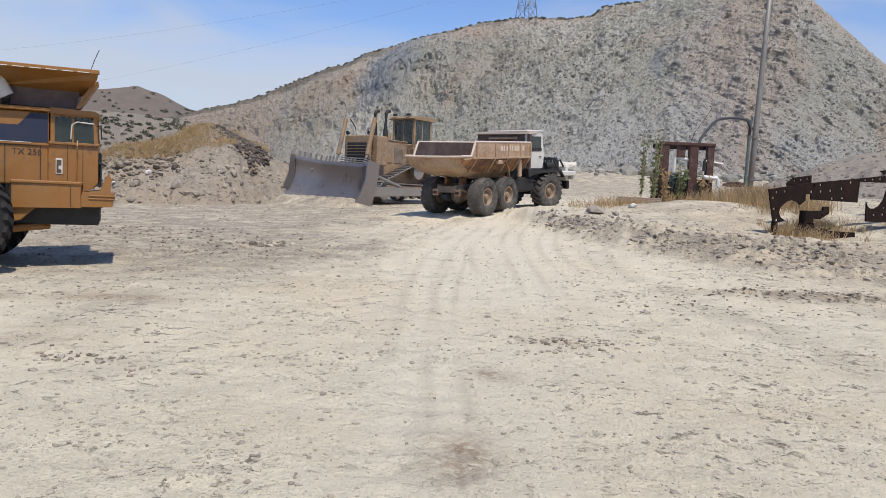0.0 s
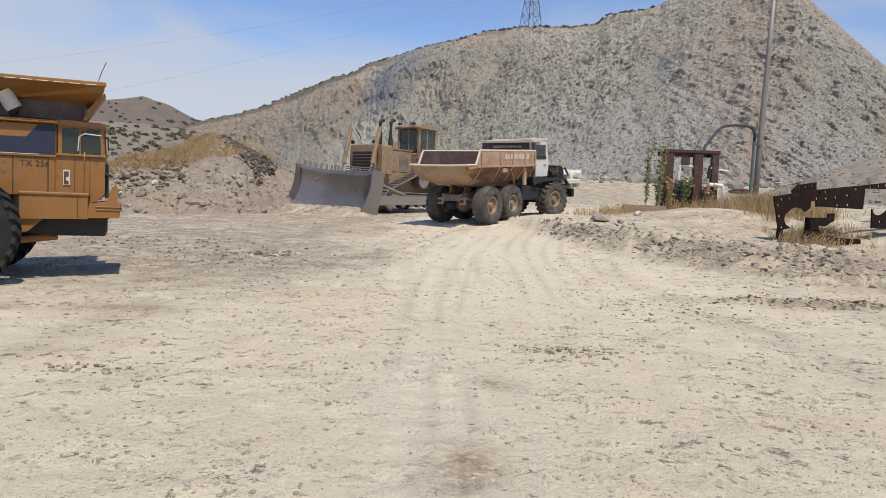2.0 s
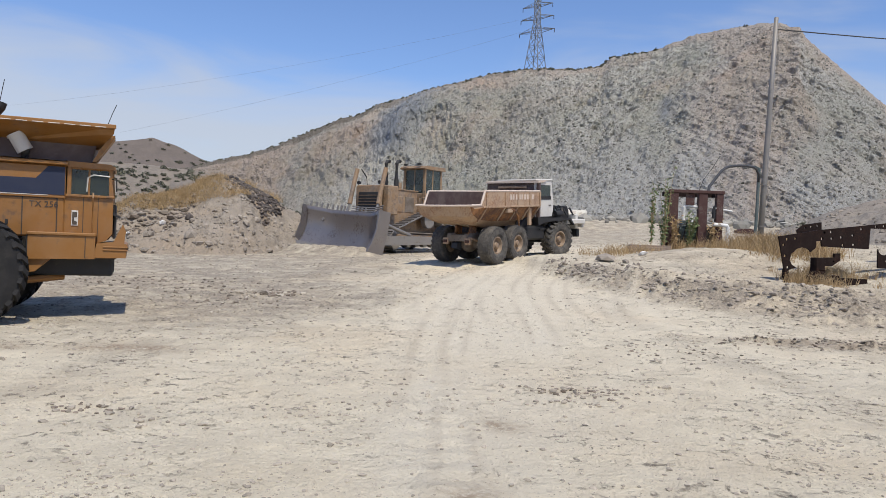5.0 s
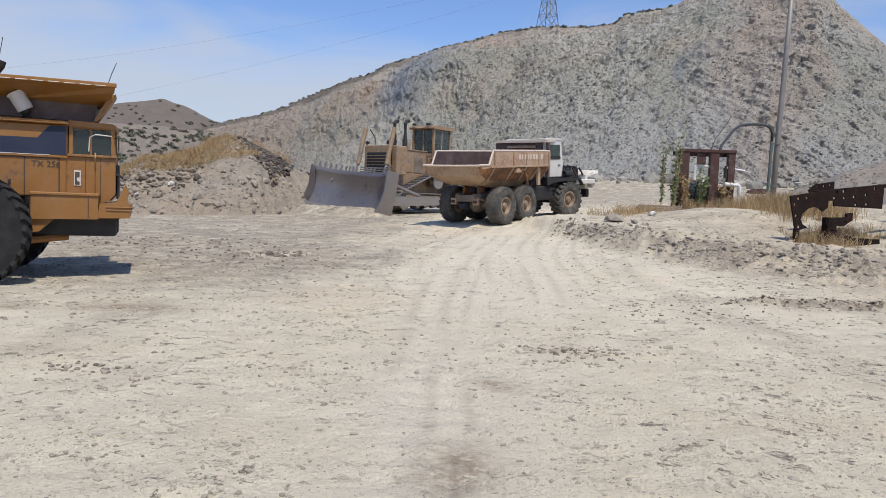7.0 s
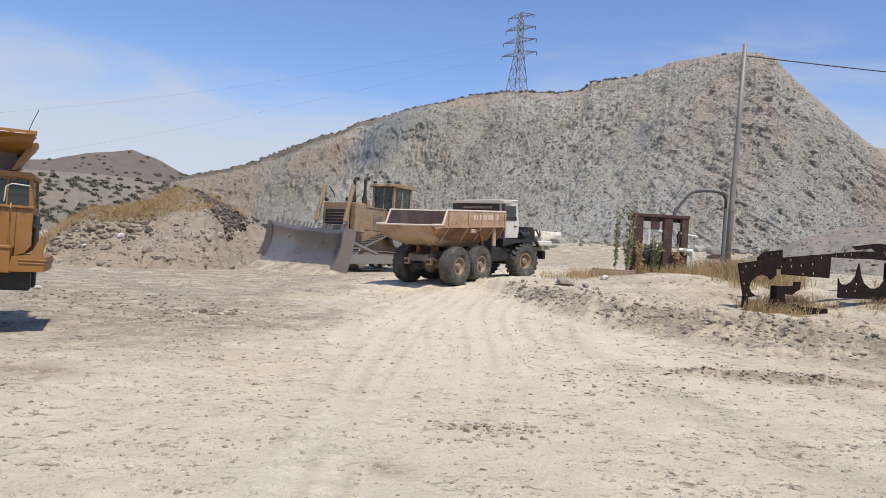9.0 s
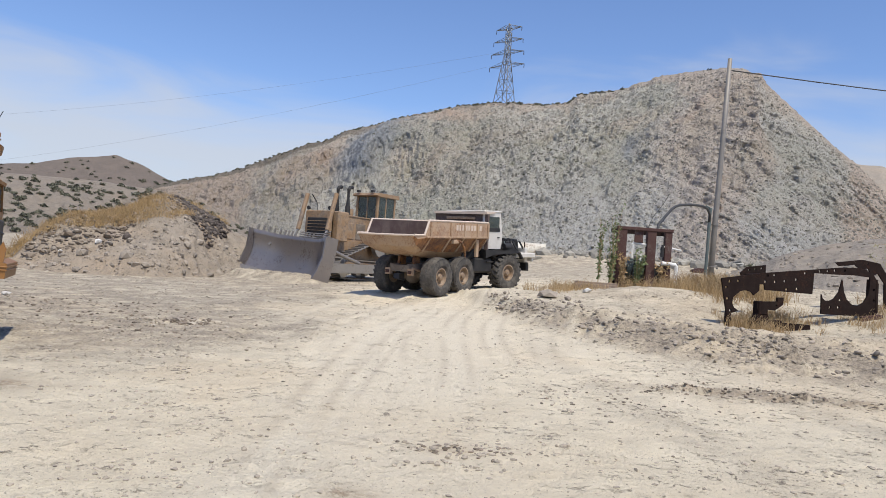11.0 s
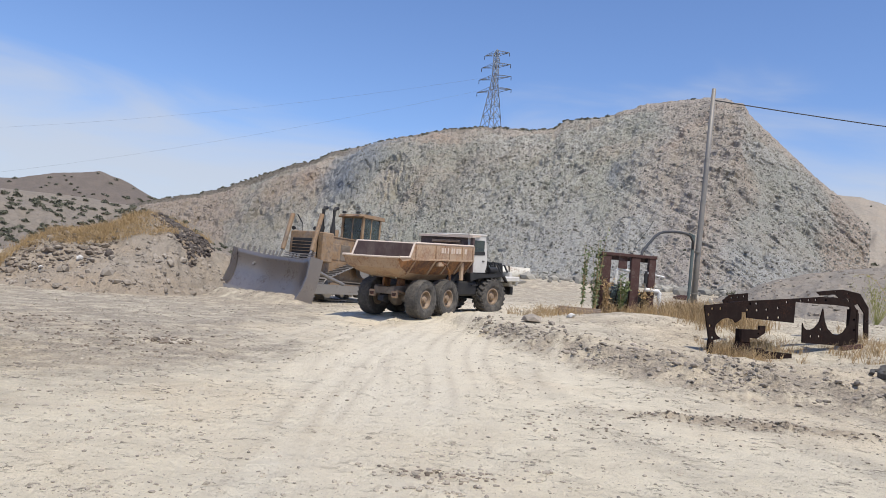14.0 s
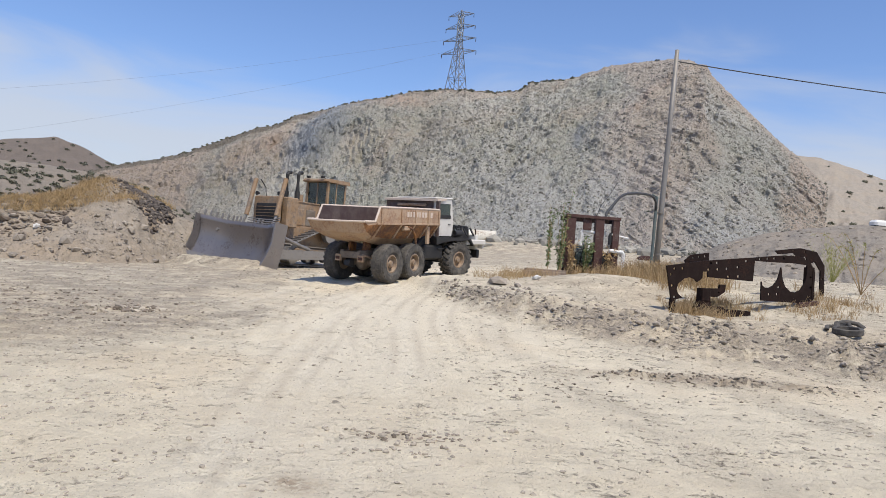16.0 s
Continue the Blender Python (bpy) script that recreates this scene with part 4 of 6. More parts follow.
def build_dozer(m):
    t = thing("crawler_dozer", m, "large dusty yellow crawler dozer with its blade on the ground", "bulldozer")
    for s in (-1, 1):
        y = s * 1.25
        loop = []                 # elevated-sprocket track: a loop over idlers and a high sprocket
        for (cx, cz, rr, a0, a1) in ((1.95, .58, .56, 75, -90), (-2.15, .58, .56, -90, -215), (-.9, 1.72, .5, 145, 78)):
            for k in range(9):
                a = radians(a0 + (a1 - a0) * k / 8)
                loop.append((cx + rr * math.cos(a), cz + rr * math.sin(a)))
        track = part("track_frame", box(bmesh.new(), (-2.1, y - .2, .35), (1.9, y + .2, .95), .08), M_YELLOW_DUSTY, t)
        # shoes along the loop at even steps
        n = len(loop)
        seg = [(Vector((*loop[k], 0)), Vector((*loop[(k + 1) % n], 0))) for k in range(n)]
        total = sum((b - a).length for a, b in seg)
        count = int(total / .26)
        shoe = bmesh.new()
        box(shoe, (-.12, -.33, -.03), (.12, .33, .02), .008)
        box(shoe, (-.03, -.33, .02), (.02, .33, .10), 0)
        shoe_me = mesh_of("track_shoe", shoe, M_STEEL)
        for k in range(count):
            d = total * k / count
            for a, b in seg:
                q = (b - a).length
                if d <= q:
                    break
                d -= q
            p, v = a + (b - a) * (d / max(q, 1e-6)), (b - a).normalized()
            ang = math.atan2(v.y, v.x)
            part("track_shoe", shoe_me, None, track, "", Matrix.Translation((p.x, y, p.y)) @ Matrix.Rotation(-ang, 4, "Y"))
        for cx, cz, rr in ((1.95, .58, .5), (-2.15, .58, .5), (-.9, 1.72, .44), (-1.3, .42, .2), (-.6, .42, .2), (.1, .42, .2), (.8, .42, .2)):
            g = lathe(bmesh.new(), [(-.14, .01), (-.14, rr), (.14, rr), (.14, .01)], 22)
            bmesh.ops.transform(g, matrix=Matrix.Translation((cx, y, cz)), verts=g.verts)
            part("track_roller", g, M_STEEL, t)
    body = part("hull", prism(bmesh.new(), [(-2.9, 1.0), (2.2, .75), (2.5, 1.1), (2.5, 1.9), (-.9, 2.05), (-2.9, 1.9)], -.82, .82), M_YELLOW_DUSTY, t, "dusty yellow hull")
    hood = part("hood", prism(bmesh.new(), [(-.7, 1.9), (2.45, 1.8), (2.5, 3.30), (2.2, 3.42), (-.7, 3.25)], -.62, .62), M_YELLOW_DUSTY, t, "yellow engine hood")
    for s in (-1, 1):
        for k in range(3):
            part("hood_panel", box(bmesh.new(), (-.4 + k * .9, s * .63 - .02, 2.1), (.35 + k * .9, s * .63 + .02, 2.95), .02), (M_FRAME, M_YELLOW_DUSTY, M_FRAME)[k], hood)
    part("radiator_guard", box(bmesh.new(), (2.42, -.86, 1.5), (2.62, .86, 3.42), .04), M_YELLOW_DUSTY, hood)
    part("grille", box(bmesh.new(), (2.60, -.68, 1.75), (2.66, .68, 3.05), .02), M_BLACK, hood, "dark radiator grille")
    for k in range(7):
        part("grille_bar", box(bmesh.new(), (2.655, -.68, 1.9 + k * .16), (2.69, .68, 1.93 + k * .16), 0), M_YELLOW_DUSTY, hood)
    cab = part("cab", box(bmesh.new(), (-2.75, -.80, 1.95), (-1.1, .80, 3.25), .05), M_YELLOW_DUSTY, t, "yellow cab with dark windows")
    for x in (-2.62, -1.17):
        for y in (-.72, .72):
            part("cab_post", box(bmesh.new(), (x - .07, y - .07, 3.2), (x + .07, y + .07, 4.6), .015), M_YELLOW_DUSTY, cab)
    part("cab_roof", prism(bmesh.new(), [(-2.85, 4.6), (-1.0, 4.6), (-.92, 4.66), (-1.05, 4.78), (-2.8, 4.80)], -.90, .90), M_YELLOW_DUSTY, cab, "thick yellow cab roof")
    for y in (-.75, .75):
        part("side_window", box(bmesh.new(), (-2.64, y - .012, 3.28), (-1.9, y + .012, 4.56), 0), M_GLASS, cab)
        part("side_window", box(bmesh.new(), (-1.8, y - .012, 3.28), (-1.25, y + .012, 4.56), 0), M_GLASS, cab)
        part("window_post", box(bmesh.new(), (-1.89, y - .03, 3.2), (-1.81, y + .03, 4.6), .01), M_YELLOW_DUSTY, cab)
    part("windscreen", box(bmesh.new(), (-1.185, -.64, 3.28), (-1.165, .64, 4.56), 0), M_GLASS, cab)
    part("windscreen_post", box(bmesh.new(), (-1.21, -.04, 3.2), (-1.13, .04, 4.6), .01), M_YELLOW_DUSTY, cab)
    part("operator_seat", prism(bmesh.new(), [(-2.2, 3.2), (-1.6, 3.2), (-1.6, 3.4), (-2.0, 3.45), (-2.1, 4.1), (-2.25, 4.1)], -.28, .28), M_BLACK, cab)
    part("fender_tank", box(bmesh.new(), (-3.3, -1.1, 1.95), (-2.8, 1.1, 3.0), .08), M_YELLOW_DUSTY, t)
    for s in (-1, 1):
        part("fender", box(bmesh.new(), (-2.9, s * 1.3 - .38, 2.28), (-.3, s * 1.3 + .38, 2.36), .02), M_YELLOW_DUSTY, t)
        part("hand_rail", tube(bmesh.new(), [(-.3, s * 1.1, 2.36), (-.3, s * 1.1, 2.9), (-.9, s * 1.1, 3.0), (-.9, s * 1.1, 2.4)], .025, 6), M_YELLOW_DUSTY, t)
    for y, h in ((-.35, 4.75), (.42, 4.72)):
        st = part("exhaust_stack", tube(bmesh.new(), [(.9, y, 3.2), (.9, y, 4.0), (.9, y, h), (.82, y, h + .10), (.64, y, h + .13)], .10, 10), M_BLACK, t, "black exhaust stack")
        part("stack_guard", tube(bmesh.new(), [(.9, y, 3.25), (.9, y, 3.85)], .14, 10), M_BLACK, st)
    part("air_filter", tube(bmesh.new(), [(.1, -.1, 3.2), (.1, -.1, 3.75)], .18, 12), M_YELLOW_DUSTY, t)
    for s in (-1, 1):
        cyl = part("lift_cylinder", tube(bmesh.new(), [(2.45, s * 1.02, 4.30), (2.72, s * 1.02, 3.3), (2.95, s * 1.02, 2.4)], .12, 12), M_YELLOW_DUSTY, t, "yellow blade lift cylinder")
        part("cylinder_rod", tube(bmesh.new(), [(2.9, s * 1.02, 2.5), (3.35, s * 1.02, 1.55)], .065, 10), M_STEEL, cyl)
        part("cylinder_trunnion", box(bmesh.new(), (1.55, s * .98 - .20, 1.9), (2.35, s * .98 + .20, 3.42), .05), M_YELLOW_DUSTY, cyl)
        part("cylinder_hose", tube(bmesh.new(), [(2.25, s * .9, 4.3), (2.0, s * .75, 3.9), (1.95, s * .7, 3.4), (2.3, s * .7, 3.3)], .03, 6), M_BLACK, cyl)
        part("push_arm", prism(bmesh.new(), [(-1.0, .42), (3.9, .28), (4.0, .75), (3.6, .78), (-1.0, .82)], s * 1.95 - .17, s * 1.95 + .17), M_STEEL, t, "heavy grey push arm")
        part("tilt_strut", tube(bmesh.new(), [(1.4, s * 1.95, .85), (2.6, s * 1.93, 1.15), (4.0, s * 1.9, 1.55)], .09, 10), M_STEEL, t)
    # curved U-blade: strips swept along a section that is hollow forward
    bm = bmesh.new()
    sec = []
    for k in range(11):
        a = k / 10
        sec.append((0.20 - .36 * math.sin(math.pi * (a * .86 + .04)) + .10 * a, .02 + 2.12 * a))
    ys = [-3.15, -3.0, -2.2, -1.6, -.8, 0, .8, 1.6, 2.2, 3.0, 3.15]
    wing = lambda y: .75 * max(0, abs(y) - 1.55) / 1.6
    rows_f = [[bm.verts.new((4.55 + wing(y) + x, y, z)) for x, z in sec] for y in ys]
    rows_b = [[bm.verts.new((4.55 + wing(y) + x - .16, y, z)) for x, z in sec] for y in ys]
    for R in (rows_f, rows_b):
        for A, B in zip(R, R[1:]):
            for k in range(10):
                bm.faces.new((A[k], A[k + 1], B[k + 1], B[k]))
    for A, B in ((rows_f[0], rows_b[0]), (rows_f[-1], rows_b[-1])):
        for k in range(10):
            bm.faces.new((A[k], A[k + 1], B[k + 1], B[k]))
    for A, B, C, D in zip(rows_f, rows_f[1:], rows_b[1:], rows_b):
        bm.faces.new((A[0], B[0], C[0], D[0])), bm.faces.new((A[10], B[10], C[10], D[10]))
    blade = part("blade", bm, M_BLADE, t, "wide curved steel blade worn bright and dusty",
                 pose(4.27, 0, -.16) @ pose(0, 0, 0, 0, 0, -4) @ pose(0, 0, 0, 0, -12.7) @ pose(0, 0, 0, -3) @ Matrix.Diagonal((1, .927, 1, 1)) @ pose(-4.6, 0, 0), smooth=True)
    bm = bmesh.new()
    for y0, y1 in ((-3.15, -1.6), (-1.58, 1.58), (1.6, 3.15)):
        w0, w1 = wing(y0), wing(y1)
        vs = [(4.95 + w0, y0, -.1), (4.95 + w1, y1, -.1), (4.93 + w1, y1, .2), (4.93 + w0, y0, .2)]
        A = [bm.verts.new(v) for v in vs]
        B = [bm.verts.new((v[0] + .05, v[1], v[2])) for v in vs]
        bm.faces.new(A), bm.faces.new(B)
        for k in range(4):
            bm.faces.new((A[k], A[(k + 1) % 4], B[(k + 1) % 4], B[k]))
    part("cutting_edge", bm, M_STEEL, blade, "bright cutting edge")
    for s in (-1, 1):
        part("end_plate", prism(bmesh.new(), [(4.75, -.08), (5.85, -.08), (5.62, .5), (5.50, 1.2), (5.62, 2.14), (4.85, 2.20), (4.75, 1.2)], s * 3.15 - .05, s * 3.15 + .05), M_BLADE, blade)
    for k in range(12):
        bm = bmesh.new()
        y = -2.95 + k * .30 if k < 9 else 0.0 + (k - 8) * .3
        x = 4.58 + wing(y)
        box(bm, (x - .05, y - .035, 2.1), (x + .05, y + .035, 2.44), .01)
        part("spill_bar", bm, M_STEEL, blade, "short upright bar on the blade top")
    for k in range(3):
        z = 2.2 + k * .11
        part("spill_rail", tube(bmesh.new(), [(4.62 + wing(y), y, z - .0 * y) for y in (-.2, .6, 1.2, 1.8, 2.4, 3.05)], .03, 6), M_STEEL, blade)
    for s in (-1, 1):
        part("track_guard", box(bmesh.new(), (-2.0, s * 1.25 - .24, .95), (1.6, s * 1.25 + .24, 1.02), .02), M_FRAME, t)
        part("head_lamp", lathe_lamp((2.55, s * .75, 3.55)), M_BLACK, t)
        part("hose_bundle", tube(bmesh.new(), [(2.6, s * .6, 2.2), (2.9, s * .7, 1.9), (3.15, s * .8, 1.4), (3.35, s * .9, 1.1)], .04, 6), M_BLACK, t)
        part("grab_handle", tube(bmesh.new(), [(-1.0, s * .84, 2.5), (-.98, s * .92, 2.6), (-.98, s * .92, 3.3), (-1.0, s * .84, 3.4)], .02, 6), M_BLACK, t)
    part("hood_lip", box(bmesh.new(), (-.75, -.66, 3.28), (2.3, .66, 3.34), .01), M_YELLOW_DUSTY, hood)
    part("cab_lamp", box(bmesh.new(), (-1.0, -.6, 4.80), (-.85, -.4, 4.92), .02), M_BLACK, cab)
    part("cab_lamp", box(bmesh.new(), (-1.0, .4, 4.80), (-.85, .6, 4.92), .02), M_BLACK, cab)
    # ripper
    part("ripper_beam", box(bmesh.new(), (-4.3, -1.2, .9), (-3.9, 1.2, 1.4), .04), M_YELLOW_DUSTY, t)
    for s in (-1, 1):
        part("ripper_link", box(bmesh.new(), (-4.0, s * .7 - .1, 1.1), (-2.9, s * .7 + .1, 1.35), .03), M_YELLOW_DUSTY, t)
    part("ripper_shank", prism(bmesh.new(), [(-4.25, 1.9), (-4.0, 1.9), (-3.95, .7), (-3.6, .35), (-4.0, .4), (-4.25, .8)], -.08, .08), M_STEEL, t)
    return t


# ---------------------------------------------------------------- rigid haul truck


def build_haul_truck(m):
    t = thing("haul_truck", m, "yellow rigid haul truck with a dark blue stripe parked outdoors", "haul truck")
    # local: x ahead, y away from the near flank of the hood, z over the yard's level
    C, R, HUB = 0.60, 1.05, 0.89
    ty = tyre_mesh(R, .66, .50, .055, M_RUBBER_CLEAN)
    tread = [lug_mesh(R, .66, 28, .055, s, M_RUBBER_CLEAN) for s in (-1, 1)]
    rims = {s: (rim_mesh(.50, .66, s, M_RIM_DULL), hub_mesh(.50, .66, s, M_RIM_DULL)) for s in (-1, 1)}
    for x, y in ((-1.13, C - 1.62), (-1.13, C + 1.62), (-5.2, C - 1.72), (-5.2, C + 1.72), (-5.2, C - 1.02), (-5.2, C + 1.02)):
        s = 1 if y > C else -1
        w = part("wheel", ty, None, t, "huge black tyre with yellow rim", pose(x, y, HUB, 0, 11 * x))
        add_lugs(w, tread, 28)
        part("rim", rims[s][0], None, w, "dull yellow steel rim")
        part("hub", rims[s][1], None, w)
    bm = bmesh.new()
    for s in (-1, 1):
        box(bm, (-6.8, C + s * .5 - .12, .75), (1.3, C + s * .5 + .12, 1.25), .03)
    part("chassis", bm, M_BLACK, t, "dark steel chassis rails")
    part("axle", tube(bmesh.new(), [(-1.13, C - 1.4, HUB), (-1.13, C, HUB - .1), (-1.13, C + 1.4, HUB)], .18, 12), M_BLACK, t)
    part("axle", tube(bmesh.new(), [(-5.2, C - 1.4, HUB), (-5.2, C, HUB), (-5.2, C + 1.4, HUB)], .32, 14), M_BLACK, t)
    part("steering_arm", tube(bmesh.new(), [(-.9, C - 1.2, .62), (-.2, C - .7, .66), (.4, C - .4, .72)], .07, 8), M_YELLOW, t)
    # hood
    hood = part("hood", box(bmesh.new(), (-3.6, 0, 1.50), (.40, 1.2, 2.92), .03), M_YELLOW, t, "yellow engine hood")
    part("stripe", prism(bmesh.new(), [(-3.6, 2.33), (.385, 2.33), (.385, 2.885), (.09, 2.885), (-.12, 2.64), (-3.6, 2.62)], -.010, -.001), M_BLUE, hood, "dark blue stripe with a slanted end")
    part("stripe_moulding", box(bmesh.new(), (-3.6, -.035, 2.27), (.40, 0.0, 2.31), .006), M_YELLOW, hood)
    part("moulding_edge", box(bmesh.new(), (-.75, -.04, 2.31), (.1, -.002, 2.322), 0), M_CABWHITE, hood)
    part("ledge", box(bmesh.new(), (-3.6, -.10, 2.92), (.44, 1.28, 2.99), .012), M_YELLOW, hood)
    for x in (-.34, -1.02, .26):
        part("panel_seam", box(bmesh.new(), (x - .011, -.007, 1.53), (x + .011, 0.0, 2.27), 0), M_MARK, hood)
    part("panel_seam", box(bmesh.new(), (-1.02, -.007, 1.96 + .29), (.26, 0.0, 2.262), 0), M_MARK, hood)
    part("panel_latch", box(bmesh.new(), (-.62, -.03, 1.72), (-.57, 0, 1.82), .008), M_BLACK, hood)
    # flat dark plate: the recess has no depth, its shade is in the colour
    part("recess_shade", box(bmesh.new(), (-3.4, -.006, 1.9), (-1.1, 0.0, 2.22), 0), M_BEDIN_SHADE, hood)
    letters("TX 256", .165, pose(.03, -.008, 2.085, 90, 0, 0), hood, M_MARK, label="dark stencilled fleet lettering")
    part("wheel_arch", prism(bmesh.new(), [(-2.6, 1.5), (-.34, 1.5), (-.34, 1.1), (-.6, 1.15), (-2.4, 1.15)], .1, 1.1), M_BLACK, t)
    # step box and bumper
    low = part("step_box", prism(bmesh.new(), [(-.18, 1.08), (.98, 1.10), (.98, 1.54), (-.18, 1.55)], -.42, .3), M_YELLOW, t, "yellow step box")
    part("step_box_lip", box(bmesh.new(), (-.20, -.45, 1.54), (1.0, .32, 1.60), .015), M_YELLOW, low)
    part("seam", box(bmesh.new(), (.80, -.428, 1.12), (.815, -.42, 1.52), 0), M_MARK, low)
    part("box_end", box(bmesh.new(), (-.21, -.40, 1.06), (-.18, .28, 1.54), .006), M_BLACK, low)
    part("bumper", prism(bmesh.new(), [(.96, 1.12), (1.54, 1.13), (1.56, 1.40), (1.40, 1.46), (1.0, 1.40)], -.38, 2 * C + .38), M_YELLOW, t, "yellow front bumper")
    for z in (1.33, 1.27):
        part("bumper_lip", box(bmesh.new(), (1.12, -.40, z), (1.575, 2 * C + .40, z + .025), .006), M_YELLOW, t)
    part("lamp_bracket", prism(bmesh.new(), [(1.30, 1.42), (1.50, 1.42), (1.53, 1.66), (1.47, 1.80), (1.40, 1.66)], -.36, -.26), M_YELLOW, t)
    # added black block, in place of the shade below the open front
    part("under_shade", prism(bmesh.new(), [(-.3, 1.1), (1.1, 1.12), (1.36, 1.10), (1.1, .96), (.3, .86), (-.3, .8)], .15, 1.2), M_BLACK, t)
    part("underrun", prism(bmesh.new(), [(-.42, 1.10), (.2, 1.08), (-.05, .84), (-.36, .80)], -.35, -.12), M_YELLOW, t)
    # cab
    cab = part("cab", prism(bmesh.new(), [(.40, 1.40), (1.00, 1.40), (1.16, 1.46), (1.27, 1.60), (1.27, 2.36), (.40, 2.36)], .03, 1.17), M_YELLOW, t, "yellow cab with framed windows")
    for y in (.07, 1.13):
        part("cab_post", box(bmesh.new(), (.42, y - .045, 2.34), (.50, y + .045, 2.92), .01), M_YELLOW, cab)
        part("cab_post", prism(bmesh.new(), [(1.19, 2.34), (1.27, 2.34), (1.24, 2.92), (1.17, 2.92)], y - .04, y + .04), M_YELLOW, cab)
    part("cab_post", box(bmesh.new(), (.80, .05, 2.34), (.835, .10, 2.92), .006), M_YELLOW, cab)
    part("cab_roof", prism(bmesh.new(), [(.38, 2.90), (1.27, 2.88), (1.29, 2.94), (1.20, 2.99), (.42, 3.01)], -.02, 1.24), M_YELLOW, cab)
    part("window_rim", box(bmesh.new(), (.48, .035, 2.86), (1.20, .09, 2.90), .008), M_YELLOW, cab)
    for y in (.07, 1.14):
        part("side_window", box(bmesh.new(), (.5, y - .006, 2.37), (1.19, y + .006, 2.88), 0), M_GLASS, cab, "greenish cab window")
    part("windscreen", prism(bmesh.new(), [(1.235, 2.37), (1.245, 2.37), (1.215, 2.88), (1.205, 2.88)], .12, 1.08), M_GLASS, cab)
    part("driver_seat", prism(bmesh.new(), [(.60, 2.2), (.95, 2.2), (.95, 2.36), (.76, 2.40), (.70, 2.72), (.60, 2.72)], .35, .8), M_BLACK, cab)
    part("steering_wheel", tube(bmesh.new(), [(1.02 + .04 * math.cos(a), .55 + .18 * math.sin(a), 2.50 + .13 * math.cos(a)) for a in [k * math.pi / 8 for k in range(17)]], .016, 6), M_CABWHITE, cab)
    for x in (.72, .99):
        part("door_seam", box(bmesh.new(), (x, .020, 1.44), (x + .012, .03, 2.32), 0), M_MARK, cab)
    part("window_ledge", box(bmesh.new(), (.40, -.02, 2.31), (1.29, .05, 2.36), .008), M_YELLOW, cab)
    part("plate", box(bmesh.new(), (.52, .012, 1.74), (.64, .028, 2.04), .004), M_CABWHITE, cab, "small pale plate with a black sign")
    part("plate_sign", prism(bmesh.new(), [(.535, 1.76), (.62, 1.76), (.62, 1.82), (.57, 1.84), (.57, 1.90), (.62, 1.91), (.62, 2.01), (.535, 2.01)], .006, .011), M_MARK, cab)
    part("grab_rail", tube(bmesh.new(), [(.90, -.02, 1.50), (.90, -.06, 1.8), (.90, -.06, 2.3), (.90, 0, 2.4)], .016, 6), M_YELLOW, cab)
    part("hand_rail", tube(bmesh.new(), [(.78, .0, 2.42), (.80, -.03, 2.70), (.9, -.05, 2.76), (1.2, -.04, 2.74)], .013, 6), M_CABWHITE, cab)
    part("mirror_arm", tube(bmesh.new(), [(1.24, 0, 2.7), (1.32, -.10, 2.72), (1.33, -.10, 2.45)], .014, 6), M_BLACK, cab)
    for z in (2.12, 2.0, 1.88):
        part("hinge", box(bmesh.new(), (1.268, .05, z), (1.285, .10, z + .035), 0), M_BLACK, cab)
    part("side_lamp", prism(bmesh.new(), [(1.27, 2.04), (1.42, 1.95), (1.40, 1.91), (1.27, 1.98)], .0, .25), M_BLACK, t)
    part("front_grille", box(bmesh.new(), (1.27, .2, 1.5), (1.32, 1.0, 2.2), .02), M_BLACK, t)
    # intake drum, stack, cover
    cleaner = part("air_cleaner", tube(bmesh.new(), [(-.33, .1, 2.95), (-.33, .1, 3.12), (-.36, .1, 3.22)], .085, 14), M_BLACK, t, "dark neck of the air intake")
    part("intake_drum", tube(bmesh.new(), [(-.33, .1, 3.16), (-.50, .08, 3.46)], .15, 18), M_CABWHITE, cleaner, "pale grey air intake drum")
    part("drum_rim", tube(bmesh.new(), [(-.49, .08, 3.44), (-.51, .08, 3.475)], .165, 18), M_CABWHITE, cleaner)
    part("exhaust_stack", tube(bmesh.new(), [(-.98, .12, 2.9), (-.98, .12, 3.4), (-.97, .12, 3.72), (-.90, .11, 3.84), (-.80, .10, 3.98), (-.78, .10, 4.06)], .125, 14), M_BLACK, t, "thick black exhaust stack")
    part("rear_cover", box(bmesh.new(), (-.86, .35, 2.98), (.0, 1.1, 3.16), .02), M_YELLOW, t)
    part("rear_cover_rim", box(bmesh.new(), (-.88, .33, 3.15), (.02, 1.12, 3.19), .008), M_YELLOW, t)
    # dump body and canopy
    side = [(-7.3, 2.2), (-6.2, 1.55), (-2.8, 1.65), (-2.5, 3.1), (-2.4, 3.62), (-7.0, 3.4)]
    bed = part("dump_body", prism(bmesh.new(), side, C - 1.75, C - 1.66), M_YELLOW, t, "yellow dump body")
    part("body_side", prism(bmesh.new(), side, C + 1.66, C + 1.75), M_YELLOW, bed)
    part("body_floor", prism(bmesh.new(), [(-7.3, 2.2), (-6.2, 1.55), (-2.8, 1.65), (-2.8, 1.73), (-6.2, 1.63), (-7.3, 2.28)], C - 1.66, C + 1.66), M_BEDIN_SHADE, bed)
    part("body_front", prism(bmesh.new(), [(-2.88, 1.65), (-2.8, 1.65), (-1.3, 3.35), (-1.4, 3.45)], C - 1.0, C + 1.66), M_YELLOW, bed)
